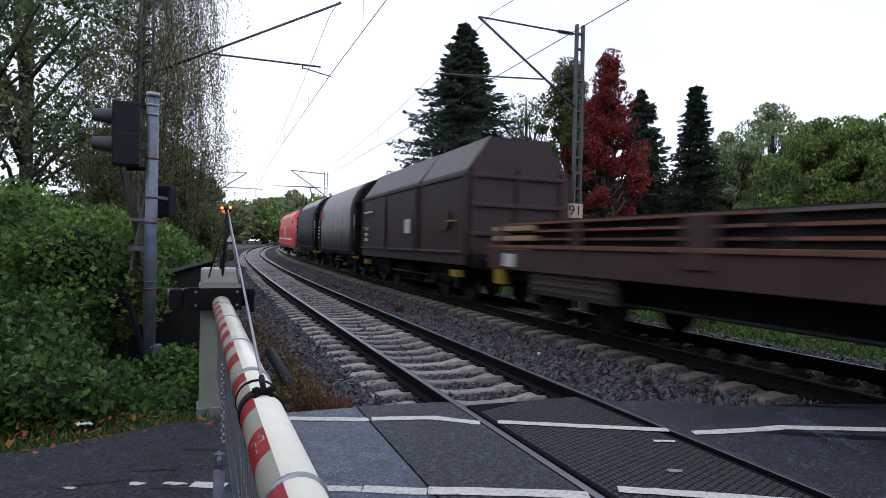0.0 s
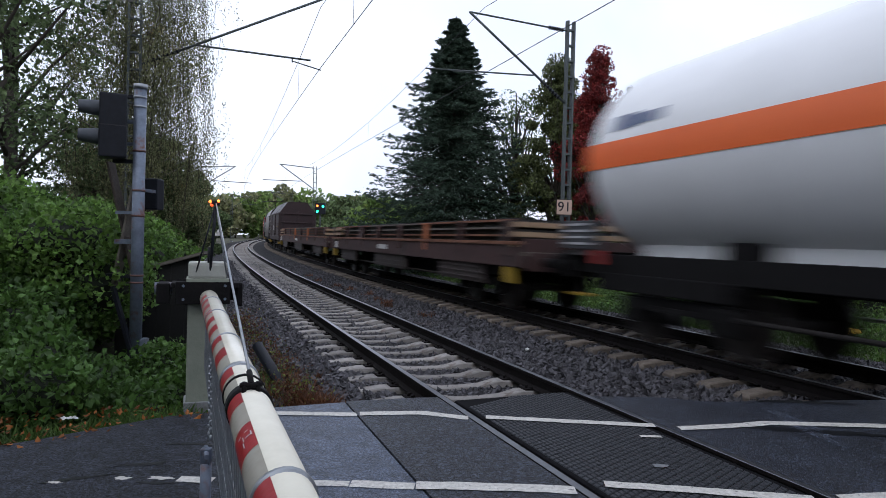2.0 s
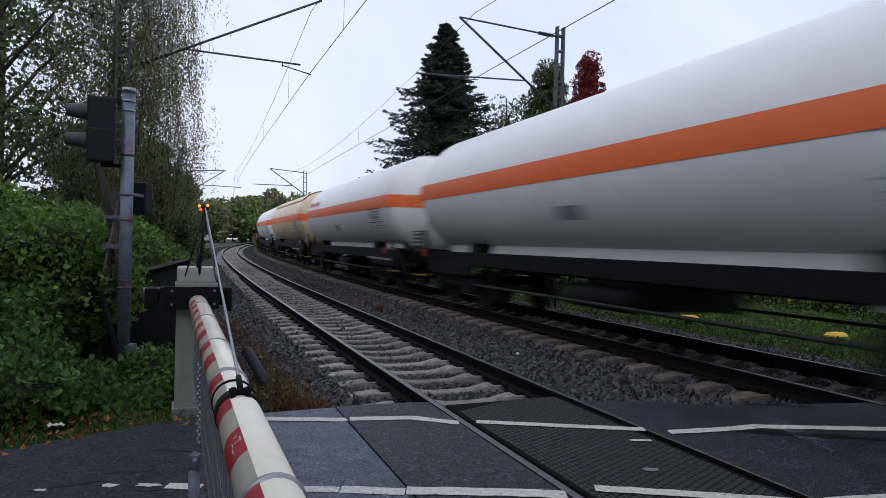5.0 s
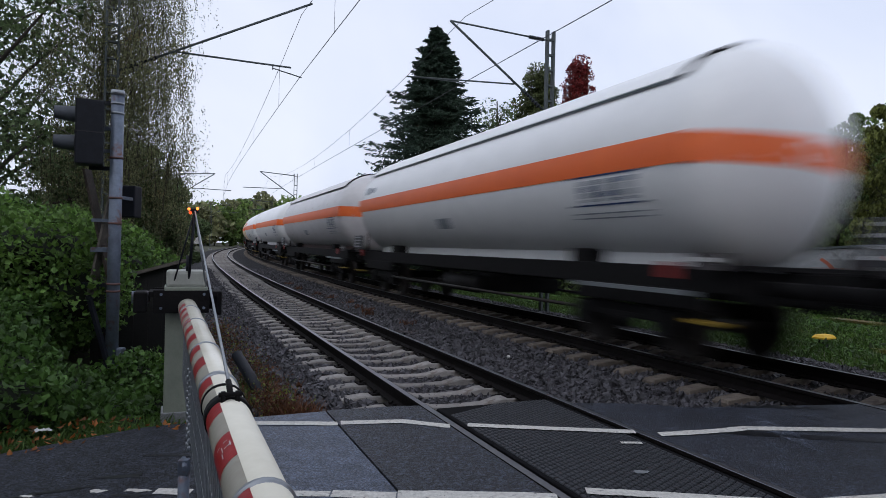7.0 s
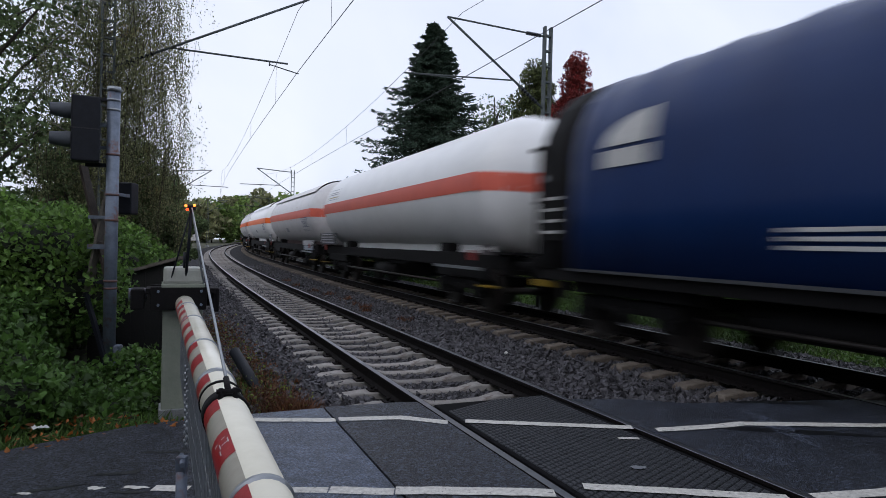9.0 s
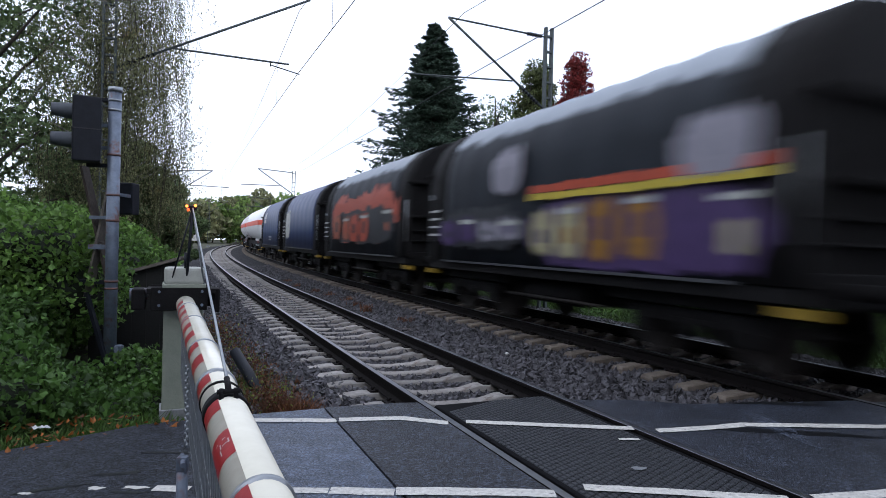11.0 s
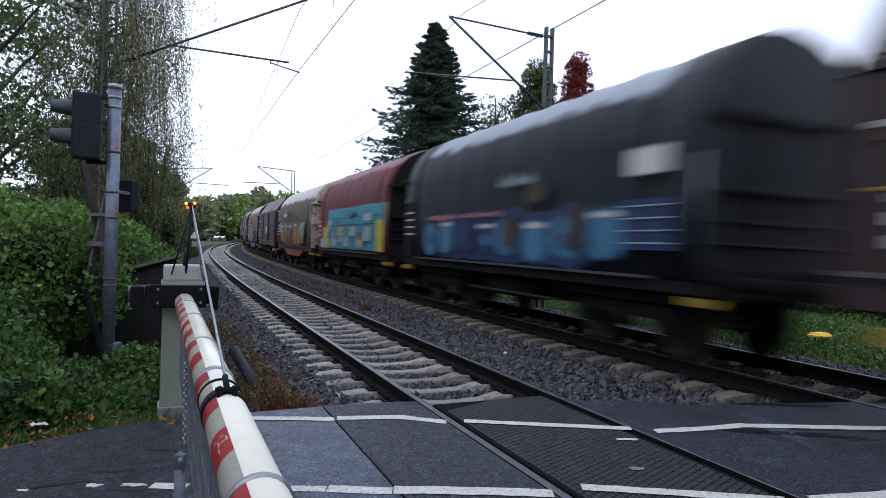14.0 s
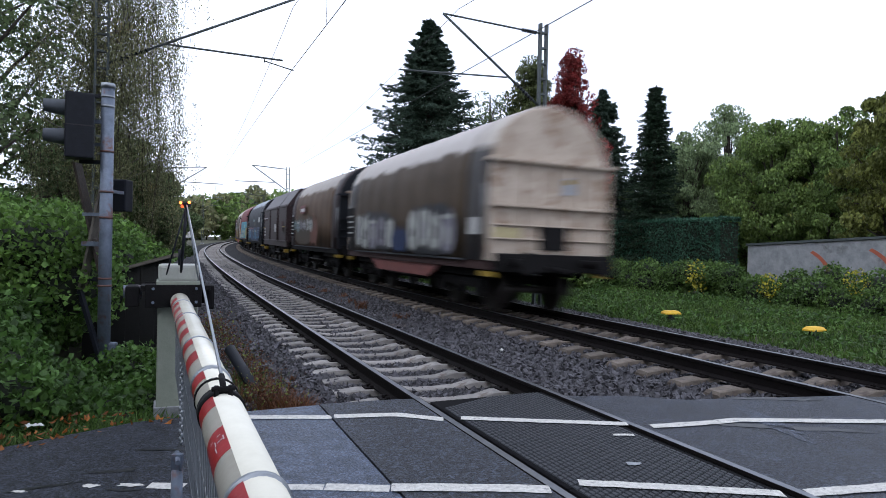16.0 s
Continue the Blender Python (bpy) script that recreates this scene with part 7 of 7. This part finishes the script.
# far woods, and a small signal before them
for i in range(17):
    an = 260 + i * 22 + rg.uniform(-6, 6)
    dep = rg.uniform(150, 260)
    p = polar(an, dep)
    broad_tree(p, rg.uniform(0.068, 0.088) * dep * 0.9, rg.uniform(7, 10), M["green" if i % 3 else "birch_leaf"], "distant tree in green and yellow", 100 + i, 22, 110, 1.5, 0.05, clump=0.42)
for i, (px, dep, h) in enumerate(((600, 70, 6.0), (640, 60, 5.4), (560, 90, 7.0), (690, 52, 4.6), (520, 110, 8.0))):
    broad_tree(polar(px, dep), h, 4.0, M["green" if i % 2 else "green_dark"], "tree behind the far track", 130 + i, 26, 200, 0.6, 0.05)
for i, (s, o, h) in enumerate(((40, -9, 5), (52, -9, 5.5), (64, -9, 6), (78, -8, 6), (95, -8, 6.5), (115, -8, 7))):
    broad_tree(on_line(s, o, -0.4), h, 3.0, M["green_dark" if i % 2 else "green"], "lineside bush and tree", 150 + i, 24, 220, 0.4, 0.02)
p = on_line(78, -3.5, -0.4)
fs = thing("railway_signal", Matrix.Translation(polar(518, 60)), "distant railway signal showing green lamps", "signal")
part("post", rod((0, 0, 0), (0, 0, 5.0), 0.07, None, 8), M["mast"], fs)
fh = part("head", box((0, 0, 4.5), (1.0, 0.3, 1.1), None, 0.05), M["black"], fs)
for x, z, m in ((-0.25, 4.2, "lamp_green"), (0.3, 4.7, "lamp_green"), (-0.25, 4.75, "lamp_amber")):
    part("lamp", rod((x, -0.2, z), (x, -0.16, z), 0.10, None, 10), M[m], fh, "lit signal lamp")
sg = thing("line_signal", Matrix.Translation(p), "small white relay box and dark signal beside the distant track", "signal")
part("post", rod((0, 0, 0), (0, 0, 3.4), 0.06, None, 8), M["mast"], sg)
part("box", box((0.3, 0, 1.9), (0.8, 0.4, 1.0), None, 0.03), M["paint_white"], sg, "white cabinet")
part("head", box((0, 0, 3.6), (0.5, 0.3, 0.7), None, 0.04), M["black"], sg)

# ---- small things near the crossing
cup = tagged(part("pale_stone", rod((0, 0, 0), (0, 0, 0.035), 0.032, 0.022, 9), M["paint_white"]), "small white piece of litter on the ballast", "litter")
cup.matrix_basis = pose(0.99, 10.3, -0.14, 40, 20, 0)
stub = tagged(part("cable_duct_pipe", rod((-2.72, 8.15, 0.16), (-2.1, 7.45, -0.32), 0.07, None, 16), M["black"]), "short black pipe stub leaning beside the ballast", "pipe")
rng = np.random.default_rng(77)
lp = np.stack([-3.9 + 2.0 * rng.random(280), 4.3 + 1.4 * rng.random(280), np.full(280, 0.0)], 1)
lp = lp[(lp[:, 1] > np.interp(lp[:, 0], [q[0] for q in EDGE], [q[1] for q in EDGE]) - 0.22)]
tagged(leaf_mesh("fallen_leaves", lp, 0.055, M["fallen_leaf"], seed=78, flat=1.0), "orange and brown fallen leaves at the kerb", "leaves", kind="stuff")
# bushy rust-red and yellow-green weeds along the edge of the ballast
for count, mm, lab, seed in ((8000, "rust_leaf", "rust-red leafy weeds along the edge of the ballast", 81), (2600, "green_aut", "yellow-green weeds along the edge of the ballast", 82)):
    rng = np.random.default_rng(seed)
    u = rng.random(count) ** 1.4
    bunch = 0.5 + 0.5 * np.sin(u * 37 + seed)
    wx, wy = -1.62 - 3.5 * u + rng.normal(0, 0.12 + 0.08 * u, count), 6.42 + 7.4 * u + rng.normal(0, 0.12, count)
    wz = -0.33 + 0.42 * bunch * rng.random(count) ** 1.5
    tagged(leaf_mesh("weed_leaves", np.stack([wx, wy, wz], 1), 0.042, M[mm], seed=seed + 5, aspect=0.5), lab, "weeds", kind="stuff")
rg2 = random.Random(14)
rows = [[(-3.40 + 0.026 * i, 5.14 + 0.03 * j + rg2.uniform(-0.012, 0.012), 0.004 + rg2.uniform(0, 0.035)) for i in range(6)] for j in range(4)]
v, f = loft(rows, closed=False)
tagged(sheet("paper_scrap", v, f, M["paint_white"]), "crumpled white scrap of paper among fallen leaves", "litter")


motions()
